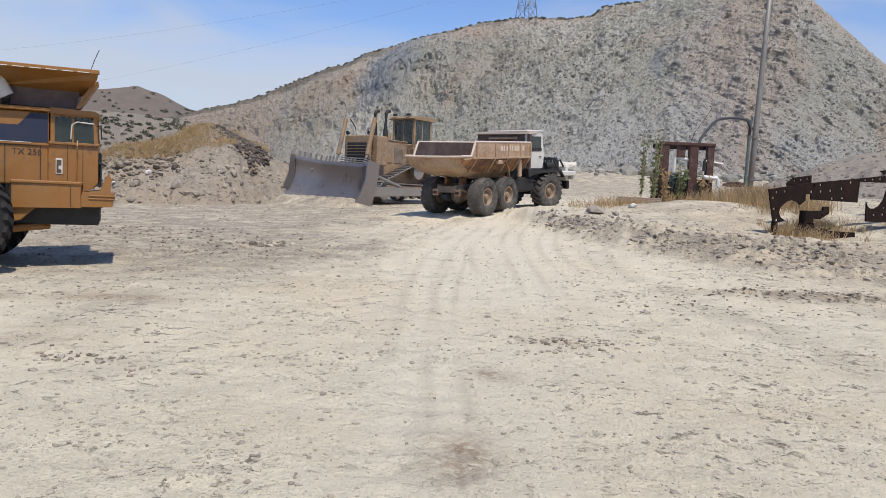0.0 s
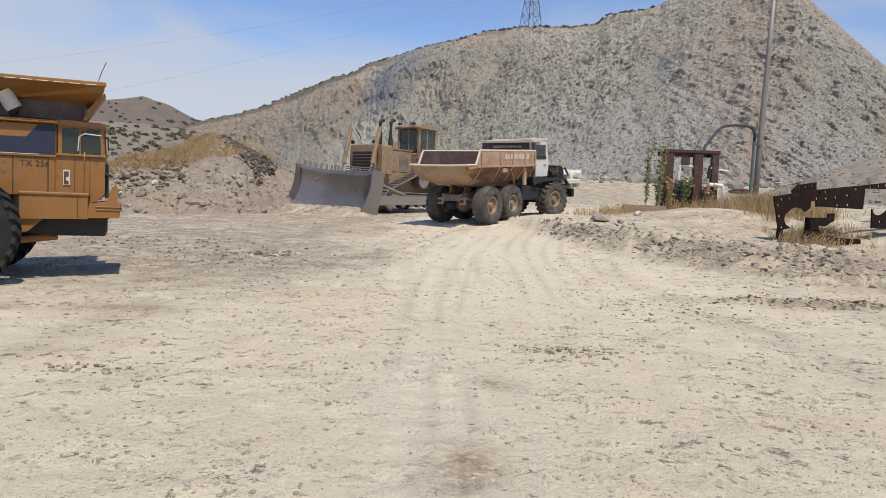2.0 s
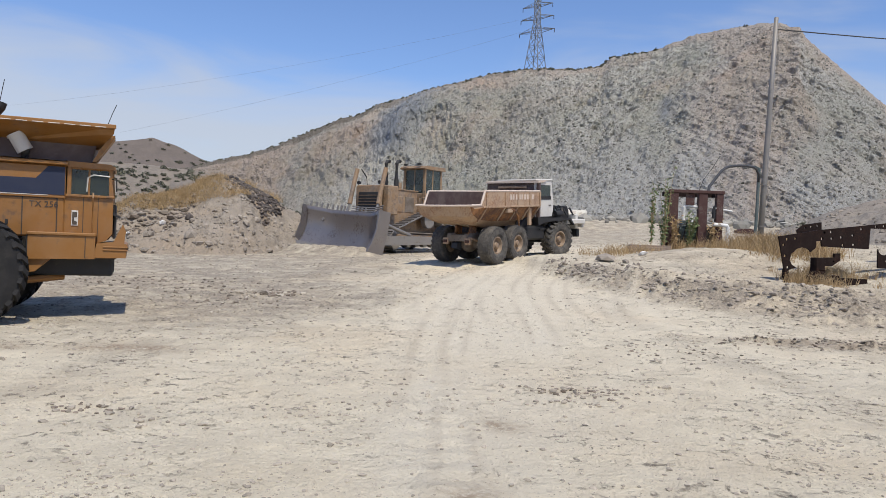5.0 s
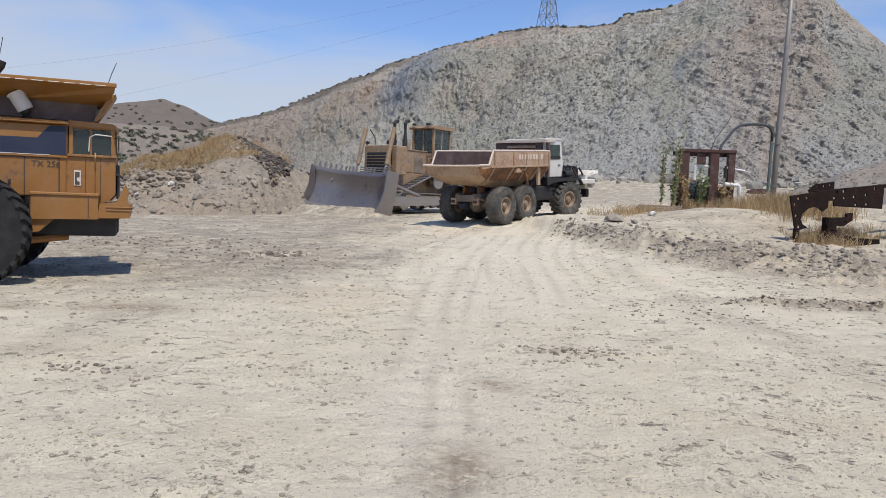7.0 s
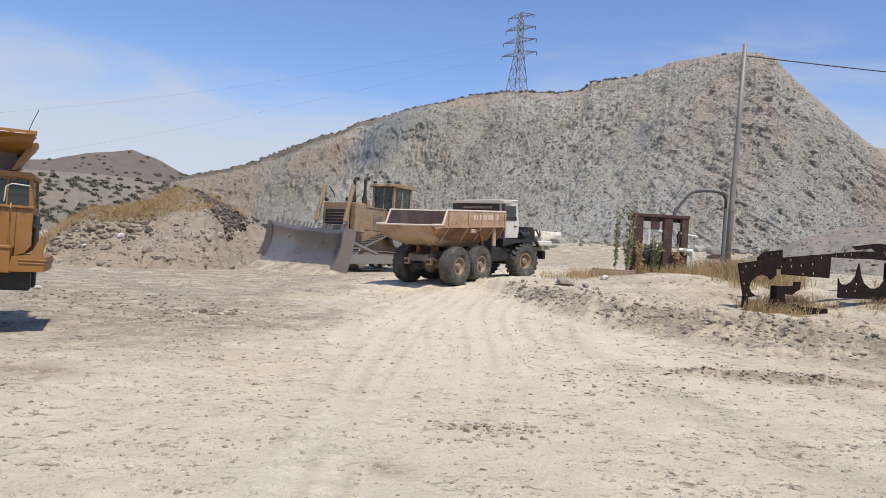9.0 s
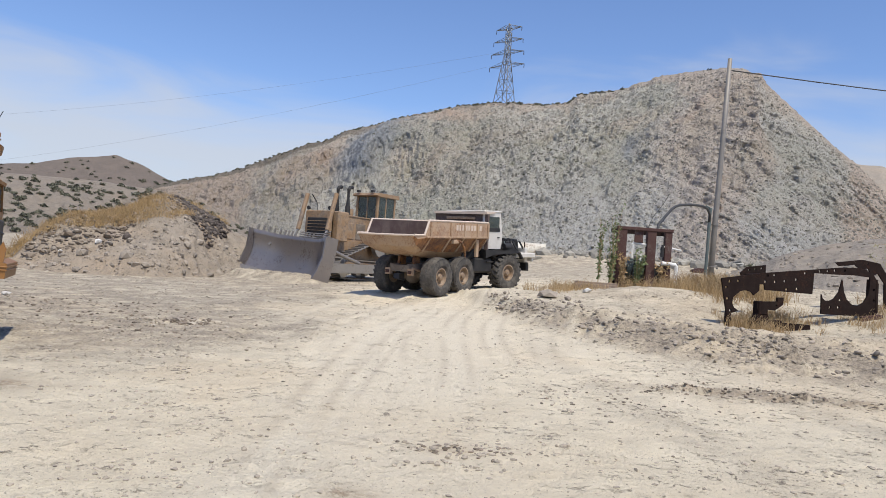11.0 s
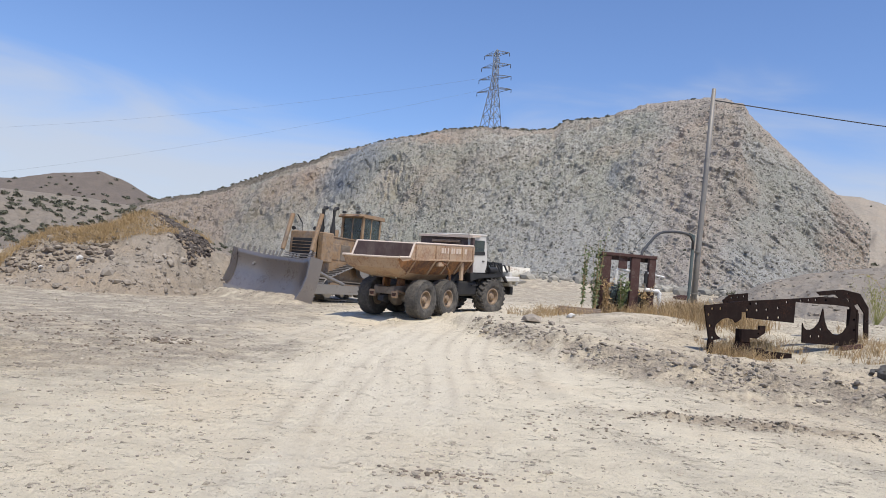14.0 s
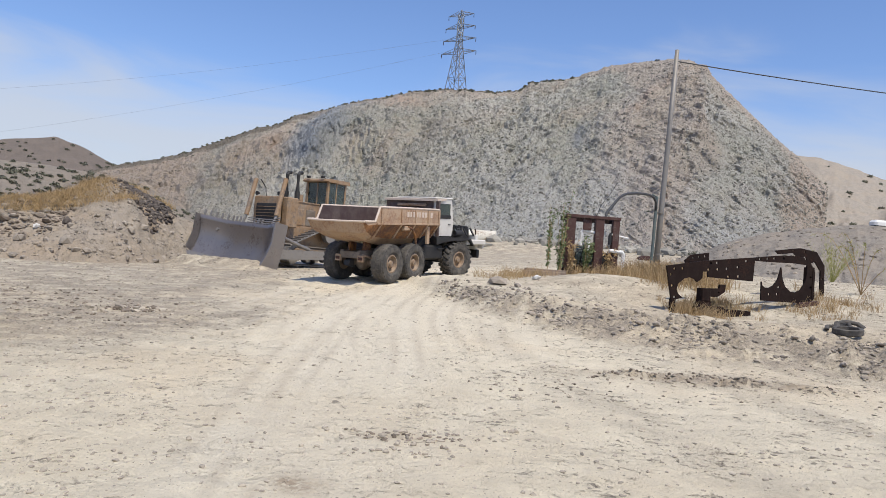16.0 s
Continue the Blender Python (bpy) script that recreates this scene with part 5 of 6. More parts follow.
    can = part("canopy", prism(bmesh.new(), [(-1.0, 3.42), (.0, 3.40), (.85, 3.36), (1.08, 3.56), (1.10, 3.66), (-.74, 3.70), (-1.0, 3.68)], C - .2, C + 1.3), M_YELLOW, t, "yellow canopy over the cab")
    # keel coloured dark to stand for the shade under the canopy
    part("canopy_keel", prism(bmesh.new(), [(-1.2, 3.05), (.6, 3.02), (.84, 3.02), (.92, 3.38), (-1.2, 3.42)], C - .35, C + .5), M_BEDIN_SHADE, can, "canopy underside coloured dark for its shade")
    part("canopy_nose", prism(bmesh.new(), [(.86, 3.02), (.93, 3.02), (1.26, 3.52), (1.26, 3.58), (1.16, 3.56)], C - .6, C - .15), M_YELLOW, can)
    bm = bmesh.new()
    fl = [(-.74, C - 1.07, 3.70), (1.27, C - 1.07, 3.68), (1.25, C - 1.0, 3.56), (.95, C - .15, 3.30), (-1.0, C - .15, 3.32)]
    A = [bm.verts.new(v) for v in fl]
    B = [bm.verts.new((v[0], v[1] + .05, v[2] + .03)) for v in fl]
    bm.faces.new(A), bm.faces.new(B)
    for k in range(5):
        bm.faces.new((A[k], A[(k + 1) % 5], B[(k + 1) % 5], B[k]))
    part("canopy_flare", bm, M_YELLOW, can)
    part("canopy_deck", box(bmesh.new(), (-.74, C - 1.06, 3.705), (1.20, C - .1, 3.725), 0), M_YELLOW, can)
    part("canopy_rim", box(bmesh.new(), (-.74, C - 1.09, 3.66), (1.29, C - 1.0, 3.74), .01), M_YELLOW, can)
    for k in range(7):
        x = -.70 + k * .27
        part("weld_strip", box(bmesh.new(), (x, C - 1.10, 3.668), (x + .19, C - 1.09, 3.682), 0), M_CABWHITE, can)
    part("antenna", tube(bmesh.new(), [(1.12, C - .9, 3.7), (1.2, C - .9, 3.95), (1.28, C - .9, 4.15)], .007, 5), M_BLACK, t)
    part("antenna", tube(bmesh.new(), [(-.8, .1, 3.98), (-.72, .1, 4.5)], .007, 5), M_BLACK, t)
    return t


# ---------------------------------------------------------------- loose stone, grass and scrub


def ico():
    bm = bmesh.new()
    bmesh.ops.create_icosphere(bm, subdivisions=1, radius=1.0)
    v = np.array([x.co[:] for x in bm.verts])
    f = [tuple(x.index for x in p.verts) for p in bm.faces]
    bm.free()
    return v, f


ICO_V, ICO_F = ico()


def rocks(items, flat=0.7):
    """Low angular stones at (x, y, z, size)."""
    vs, fs = [], []
    for x, y, z, s in items:
        k = len(vs)
        j = ICO_V * np.random.uniform(0.62, 1.15, (len(ICO_V), 1)) * np.random.uniform(0.55, 1.25, 3) * (1, 1, flat)
        a = random.random() * 6.28
        c, n = math.cos(a), math.sin(a)
        j = np.stack([j[:, 0] * c - j[:, 1] * n, j[:, 0] * n + j[:, 1] * c, j[:, 2]], 1) * s
        vs += [tuple(p) for p in j + (x, y, z)]
        fs += [(p + k, q + k, r + k) for p, q, r in ICO_F]
    return vs, fs


def tufts(places, height, blades, spread, lean=0.5, width=0.012):
    """Grass: narrow bent blades rooted at (x, y, z, scale)."""
    vs, fs = [], []
    for x, y, z, s in places:
        for _ in range(blades):
            a, r = random.random() * 6.28, random.random() ** .5 * spread * s
            bx, by = x + r * math.cos(a), y + r * math.sin(a)
            h = height * s * random.uniform(.25, 1.2)
            d = random.random() * 6.28
            lx, ly = math.cos(d) * lean * h * random.random(), math.sin(d) * lean * h * random.random()
            w = width * (0.7 + s * .5)
            px, py = -math.sin(d + 1.2) * w, math.cos(d + 1.2) * w
            k = len(vs)
            vs += [(bx - px, by - py, z - .03), (bx + px, by + py, z - .03), (bx + lx * .35 + px * .8, by + ly * .35 + py * .8, z + h * .6),
                   (bx + lx * .35 - px * .8, by + ly * .35 - py * .8, z + h * .6), (bx + lx, by + ly, z + h)]
            fs += [(k, k + 1, k + 2, k + 3), (k + 3, k + 2, k + 4)]
    return vs, fs


def shrubs(places, leaves):
    """Scrub: open heaps of small leaf clumps at (x, y, z, size)."""
    vs, fs = [], []
    for x, y, z, s in places:
        for _ in range(leaves):
            a, e, r = random.random() * 6.28, math.asin(random.random()), s * random.uniform(.45, 1.0)
            c = Vector((x + r * math.cos(e) * math.cos(a), y + r * math.cos(e) * math.sin(a), z + .75 * r * math.sin(e)))
            q = s * random.uniform(.22, .45)
            k = len(vs)
            d1 = Vector(np.random.normal(size=3)).normalized() * q
            d2 = Vector(np.random.normal(size=3)).normalized() * q
            vs += [tuple(c + d1), tuple(c + d2), tuple(c - d1 * .8), tuple(c - d2 * .9)]
            fs += [(k, k + 1, k + 2, k + 3)]
    return vs, fs


def on_sheet(sheet, n, keep):
    """Random places on a sheet where keep(azimuth, s) says so."""
    X, Y, Z, A, S = sheet
    out = []
    while len(out) < n:
        i, j = random.randrange(A.shape[0] - 9), random.randrange(A.shape[1])
        if random.random() < keep(A[i, j], S[i, j]):
            out.append((X[i, j], Y[i, j], Z[i, j]))
    return out

# ---------------------------------------------------------------- spoil heap beside the dozer
HEAP_X, HEAP_Y = -15.4, 46.2


def heap_z(x, y):
    d = np.hypot((x - HEAP_X) * np.where(x > HEAP_X, 1.08, 1.0), (y - HEAP_Y) * 1.0)
    h = 5.0 - .58 * np.sqrt(d * d + 0.5)
    h = h + .5 * fbm(x * .35, y * .35, 4, 301) + .45 * (.35 - np.abs(fbm(x * .9, y * .9, 4, 305, .6))) + .14 * fbm(x * 3.0, y * 3.0, 3, 309, .6)
    h = h + 1.0 * np.exp(-((x + 19.5) / 2.5) ** 2 - ((y - 41.5) / 2) ** 2)
    h = h - 1.9 * sstep(x, -13.8, -9.6) * (1 - sstep(y, 43.0, 47.0))
    return ground_z(x, y) + h


def dark_earth(x, y):
    """Where the dark tipped rubble lies, below the crest."""
    edge = .35 * fbm(x * 1.1, y * 1.1, 3, 317)
    return sstep(y - 43.9 - .55 * (-13.2 - x) + edge, -.25, .25) * sstep(x + edge, -15.7, -15.3) * (1 - sstep(x + edge, -12.2, -11.6)) * (1 - sstep(y, 46.6, 47.4))


gx, gy = np.meshgrid(np.linspace(-27, -6, 340), np.linspace(35, 58, 300))
spoil_heap = tagged(grid_mesh("spoil_heap", gx, gy, np.maximum(heap_z(gx, gy), ground_z(gx, gy) - .35), M_HEAP,
                              (("gravel", np.clip(.35 + .6 * fbm(gx * .5, gy * .5, 3, 311), 0, 1)), ("stain", .9 * dark_earth(gx, gy)), ("track", 0 * gx))),
                    "heap of grey earth and stones topped with dry grass", "spoil heap", kind="structure")


def heap_spot(x, y):
    return float(heap_z(np.asarray(float(x)), np.asarray(float(y))))


def heap_front(n, x0, x1, y0, y1, ok=lambda x, y: True):
    out = []
    while len(out) < n:
        x, y = random.uniform(x0, x1), random.uniform(y0, y1)
        if heap_spot(x, y) > ground_z(x, y) + .1 and ok(x, y):
            out.append((x, y, heap_spot(x, y)))
    return out


ob = soup_mesh("heap_stones", *rocks([(x, y, z, random.choice((.06, .07, .08, .08, .1, .11, .13, .16, .2, .34)) * random.uniform(.5, .9)) for x, y, z in heap_front(1000, -22, -9, 37, 45.5)]), M_RUBBLE)
tagged(ob, "grey broken stones on the front of the spoil heap", "stones", kind="stuff")
ob = soup_mesh("heap_rocks", *rocks([(x, y, z, random.uniform(.08, .18) * random.choice((1, 1, 1, 1, 2.2))) for x, y, z in heap_front(380, -20.5, -15.8, 39.4, 43.4)], .5), M_DARKCLOD)
tagged(ob, "larger grey rocks in the middle of the spoil heap", "rocks", kind="stuff")
ob = soup_mesh("dark_rubble", *rocks([(x, y, z, .05 + .2 * random.random() ** 2.5) for x, y, z in heap_front(900, -15.8, -11.4, 43, 47.4, lambda x, y: float(dark_earth(np.asarray(x), np.asarray(y))) > .5)]), M_DARKROCK)
tagged(ob, "dark brown rubble on the flank of the spoil heap", "rubble", kind="stuff")
ob = soup_mesh("heap_grass", *tufts([(x, y, z, random.uniform(.7, 1.3)) for x, y, z in heap_front(1300, -25, -12.6, 39.5, 48, lambda x, y: fbm(np.array(x * .4), np.array(y * .4), 3, 315) > -.16 and float(dark_earth(np.asarray(x), np.asarray(y))) < .35 and y > (42.6 + .38 * (x + 14.5) if x < -14.5 else 42.6 + 1.2 * (x + 14.5)))], .34, 30, .5, 1.7, .0065), M_STRAW)
tagged(ob, "golden dry grass on the spoil heap", "dry grass", kind="stuff")

for x, y, s, mt, lab in ((-14.75, 38.6, .42, M_RUBBLE, "grey boulder at the foot of the spoil heap"), (-16.9, 40.2, .24, M_PALE, "pale boulder among the heap stones"),
                         (-15.6, 40.6, .40, M_DARKROCK, "dark boulder on the spoil heap"), (-18.4, 39.3, .2, M_PALE, "pale stone on the spoil heap"),
                         (-12.6, 24.4, .17, M_PALE, "white stone lying on the yard"), (-13.35, 24.6, .09, M_PALE, "small white stone lying on the yard"),
                         (4.65, 25.9, .36, M_RUBBLE, "square grey boulder on the bank"), (5.2, 25.2, .22, M_RUBBLE, "dark stone on the bank"),
                         (6.2, 27.0, .2, M_PALE, "pale stone in the bank's dry grass"), (-5.5, 19.3, .2, M_RUBBLE, "grey lump of rock on the yard")):
    z = heap_spot(x, y) if y > 38 and x < -8 else floor_z(x, y)
    v, f = rocks([(0, 0, s * .3, s)])
    ob = soup_mesh("boulder", v, f, mt)
    ob.location = (x, y, z)
    tagged(ob, lab, "boulder")

# ---------------------------------------------------------------- vehicles
hauler = build_hauler(Matrix.Translation((-0.06, 31.65, 0.80)) @ Matrix.Rotation(radians(56), 4, "Z") @ Matrix.Rotation(radians(-4.2), 4, "Y"))
dozer = build_dozer(Matrix.Translation((-4.5, 47.2, 0.95)) @ Matrix.Rotation(radians(-125.4), 4, "Z") @ Matrix.Scale(1.15, 4))
haul_truck = build_haul_truck(Matrix.Translation((-8.55, 14.0, 0)) @ Matrix.Rotation(radians(24), 4, "Z"))

# ---------------------------------------------------------------- pole, conduit, cables


def build_pole():
    bx, by = 13.85, 36.0
    z0 = floor_z(bx, by)
    t = thing("utility_pole", pose(bx, by, z0), "tall weathered grey utility pole standing in dry weeds", "pole")
    part("shaft", tube(bmesh.new(), [(0, 0, -.3), (.1, 0, 3.5), (.21, 0, 7.2), (.32, 0, 13.0 - z0)], .15, 14, .10), M_GALV, t, smooth=True)
    part("conduit", tube(bmesh.new(), [(-.28, -.1, -.1), (-.24, -.12, 2.0), (-.22, -.12, 5.78 - z0)], .075, 10), M_PIPEBLUE, t, "dark green conduit pipe")
    part("bracket", tube(bmesh.new(), [(-.22, -.12, 5.75 - z0), (-.45, -.12, 5.86 - z0)], .04, 8), M_PIPEBLUE, t)
    for z in (1.2, 3.2):
        part("band", lathe_z(.17, z, .05), M_GALV, t)
    return t


def lathe_z(r, z, h):
    bm = bmesh.new()
    bmesh.ops.create_cone(bm, cap_ends=True, segments=14, radius1=r + .03, radius2=r + .03, depth=h, matrix=Matrix.Translation((.05, 0, z)))
    return bm


pole = build_pole()
ob = new("supply_hose", mesh_of("supply_hose", tube(bmesh.new(), [(13.61, 35.85, 5.1), (13.6, 35.8, 5.45), (13.38, 35.6, 5.70), (13.05, 35.2, 5.74), (12.63, 34.8, 5.73), (12.0, 34.1, 5.65), (11.41, 33.5, 5.53), (11.1, 33.1, 5.42), (10.79, 32.7, 5.24), (10.4, 32.25, 4.86), (10.0, 31.8, 4.45), (9.85, 31.4, 4.2)], .06, 8), M_CABLE, True))
tagged(ob, "dark hose arching from the pole to the pump stand", "hose")
ob = new("overhead_cable", mesh_of("overhead_cable", tube(bmesh.new(), [(14.15 + 22 * k / 10, 36 + 3 * k / 10, 12.45 + .14 * k / 10 - .6 * (k / 10) * (1 - k / 10)) for k in range(11)], .028, 6), M_CABLE))
tagged(ob, "thin dark overhead cable from the pole", "cable")


def build_tower(m):
    t = thing("transmission_tower", m, "tall grey steel lattice power tower on the ridge", "power tower")
    H, b0, b1 = 27.0, 2.6, 0.7
    wid = lambda z: b0 + (b1 - b0) * min(z / 17.0, 1) if z < 17 else b1
    lv = [0, 4.5, 8.2, 11.4, 14.2, 16.6, 18.8, 21, 23.2, 25.4]
    for sx in (-1, 1):
        for sy in (-1, 1):
            part("leg", tube(bmesh.new(), [(sx * wid(z), sy * wid(z), z) for z in lv] + [(0, 0, H)], .13, 5), M_LATTICE, t)
    for z0, z1 in zip(lv, lv[1:]):
        a, b = wid(z0), wid(z1)
        for q in range(4):
            rot = Matrix.Rotation(q * math.pi / 2, 3, "Z")
            for p0, p1, rr in (((-a, -a, z0), (b, -b, z1), .09), ((a, -a, z0), (-b, -b, z1), .09), ((-b, -b, z1), (b, -b, z1), .08)):
                part("brace", tube(bmesh.new(), [rot @ Vector(p0), rot @ Vector(p1)], rr, 4), M_LATTICE, t)
    for z, l in ((12.8, 6.6), (17.0, 6.2), (21.0, 5.6), (25.0, 4.8)):
        for s in (-1, 1):
            bm = bmesh.new()
            w = wid(z)
            for y in (-w, w):
                tube(bm, [(s * w, y, z), (s * l, 0, z + .25)], .10, 4)
                tube(bm, [(s * w, y, z + 1.3), (s * l, 0, z + .25)], .08, 4)
            for q in (.35, .7):
                tube(bm, [(s * (w + (l - w) * q), 0, z + .1), (s * (w + (l - w) * q), 0, z + 1.2 * (1 - q) + .25)], .07, 4)
            arm = part("cross_arm", bm, M_LATTICE, t)
            part("insulator", tube(bmesh.new(), [(s * l, 0, z + .2), (s * l, 0, z - 1.0)], .12, 6), M_CABLE, arm)
    return t


TX, TY = 19.9, 241.0
hz = float(HZ[np.unravel_index(np.argmin((HX - TX) ** 2 + (HY - TY) ** 2), HX.shape)])
tower = build_tower(Matrix.Translation((TX, TY, hz - .8)) @ Matrix.Rotation(radians(-38), 4, "Z"))
for z, s, far in ((11.8, -5.6, 14), (16.0, -5.0, 44)):
    a = Vector((TX + s * .88, TY - s * -.47 * 0, hz + z))
    b = Vector((-330, 330, far))
    bm = tube(bmesh.new(), [a.lerp(b, k / 14) - Vector((0, 0, 34 * (k / 14) * (1 - k / 14))) for k in range(15)], .02, 4)
    tagged(new("power_line", mesh_of("power_line", bm, M_LATTICE)), "thin grey power line from the ridge tower", "power line", group="power lines")

# ---------------------------------------------------------------- pump stand on the bank


def build_stand():
    x0, x1, y = 8.1, 10.35, 31.0
    z0 = floor_z(9.2, 31.0) - .03
    h = 4.22 - z0
    t = thing("pump_stand", pose(0, 0, z0), "rusty red steel pump stand overgrown with weeds", "pump stand")
    for k, (x, w) in enumerate(((x0, .40), (x0 + 1.24, .36), (x1 - .28, .28))):
        part("post", box(bmesh.new(), (x, y - .05, 0), (x + w, y + .03, h - .12), .012), M_REDRUST, t, "flat red rusted post")
        part("post_flange", box(bmesh.new(), (x, y + .03, 0), (x + .04, y + .22, h - .12), .008), M_REDRUST, t)
        part("back_post", box(bmesh.new(), (x + .34, y + 1.0, 0), (x + .54, y + 1.08, h - .16), .012), M_RUST, t)
    part("top_beam", box(bmesh.new(), (x0 - .03, y - .08, h - .13), (x1 + .03, y + .1, h), .015), M_REDRUST, t)
    part("top_beam", box(bmesh.new(), (x0, y + .95, h - .22), (x1, y + 1.1, h - .04), .015), M_RUST, t)
    for x in (x0, x1 - .16):
        part("side_beam", box(bmesh.new(), (x, y + .1, h - .2), (x + .14, y + .95, h - .06), .012), M_RUST, t)
        part("base_beam", box(bmesh.new(), (x, y, .05), (x + .14, y + 1.0, .2), .012), M_RUST, t)
    part("cross_plate", box(bmesh.new(), (x0 + .72, y + .02, h - .62), (x0 + 1.08, y + .06, h - .14), .01), M_REDRUST, t)
    part("motor", lathe_at((9.0, 31.5, .75), .38, .9), M_PIPEBLUE, t, "dark green pump motor", smooth=False)
    part("motor_base", box(bmesh.new(), (8.6, 31.2, .1), (9.5, 31.8, .35), .02), M_RUST, t)
    part("gearbox", box(bmesh.new(), (9.5, 31.2, .3), (10.1, 31.7, .95), .05), M_BLACK, t)
    part("white_pipe", tube(bmesh.new(), [(8.78, 31.12, 1.2), (8.78, 31.12, h - .72), (8.86, 31.12, h - .64), (9.36, 31.12, h - .70)], .065, 10), M_WHITEPIPE, t, "white plastic pipe")
    part("white_pipe", tube(bmesh.new(), [(9.12, 31.1, .75), (9.12, 31.1, 1.35)], .06, 10), M_WHITEPIPE, t, "white plastic pipe")
    part("white_pipe", tube(bmesh.new(), [(9.95, 30.9, 1.05), (10.5, 30.9, 1.02), (10.55, 30.9, .95), (10.55, 30.9, 0)], .085, 10), M_WHITEPIPE, t, "white plastic pipe elbow")
    part("white_pipe", tube(bmesh.new(), [(9.9, 31.0, 1.75), (10.75, 31.0, 1.62)], .04, 8), M_WHITEPIPE, t)
    part("valve", tube(bmesh.new(), [(9.98, 31.0, 1.3), (9.98, 31.0, 1.8)], .07, 8), M_BLACK, t)
    for k in range(4):
        part("hose_loop", tube(bmesh.new(), [(8.5 + .3 * k, 31.2, .3), (8.6 + .3 * k, 31.0, .9 + .2 * (k % 2)), (8.9 + .25 * k, 31.1, 1.1), (9.1 + .22 * k, 31.3, .6)], .03, 6), M_BLACK, t)
    part("bent_wire", tube(bmesh.new(), [(9.35, 31, h), (9.5, 31, h + .45), (9.9, 31.05, h + 1.0), (10.15, 31.1, h + 1.45)], .012, 5), M_CABLE, t)
    return t


def lathe_at(c, r, l):
    bm = lathe(bmesh.new(), [(-l / 2, .01), (-l / 2, r * .8), (-l * .42, r), (l * .30, r), (l * .32, r * .9), (l / 2, r * .85), (l / 2, .01)], 18)
    for k in range(16):
        box(bm, (-.012, -l * .4, r - .02), (.012, l * .28, r + .04), 0, Matrix.Rotation(2 * math.pi * k / 16, 4, "Y"))
    bmesh.ops.transform(bm, matrix=Matrix.Translation(c) @ Matrix.Rotation(radians(90), 4, "Z"), verts=bm.verts)
    return bm


stand = build_stand()
z = floor_z(6.9, 29.3)
t = thing("timber_sleepers", pose(6.95, 29.3, z, 0, 0, 4), "two old brown timbers lying on the bank", "timber")
part("timber", box(bmesh.new(), (-.85, -.14, -.05), (.85, .14, .18), .02), M_TIMBER, t)
part("timber", box(bmesh.new(), (-.7, .16, .0), (.95, .42, .26), .02), M_TIMBER, t)

# ---------------------------------------------------------------- rusted machine frame


def ring(u, w, r, n=10):
    return [(u + r * math.cos(2 * math.pi * k / n), w + r * math.sin(2 * math.pi * k / n)) for k in range(n)]


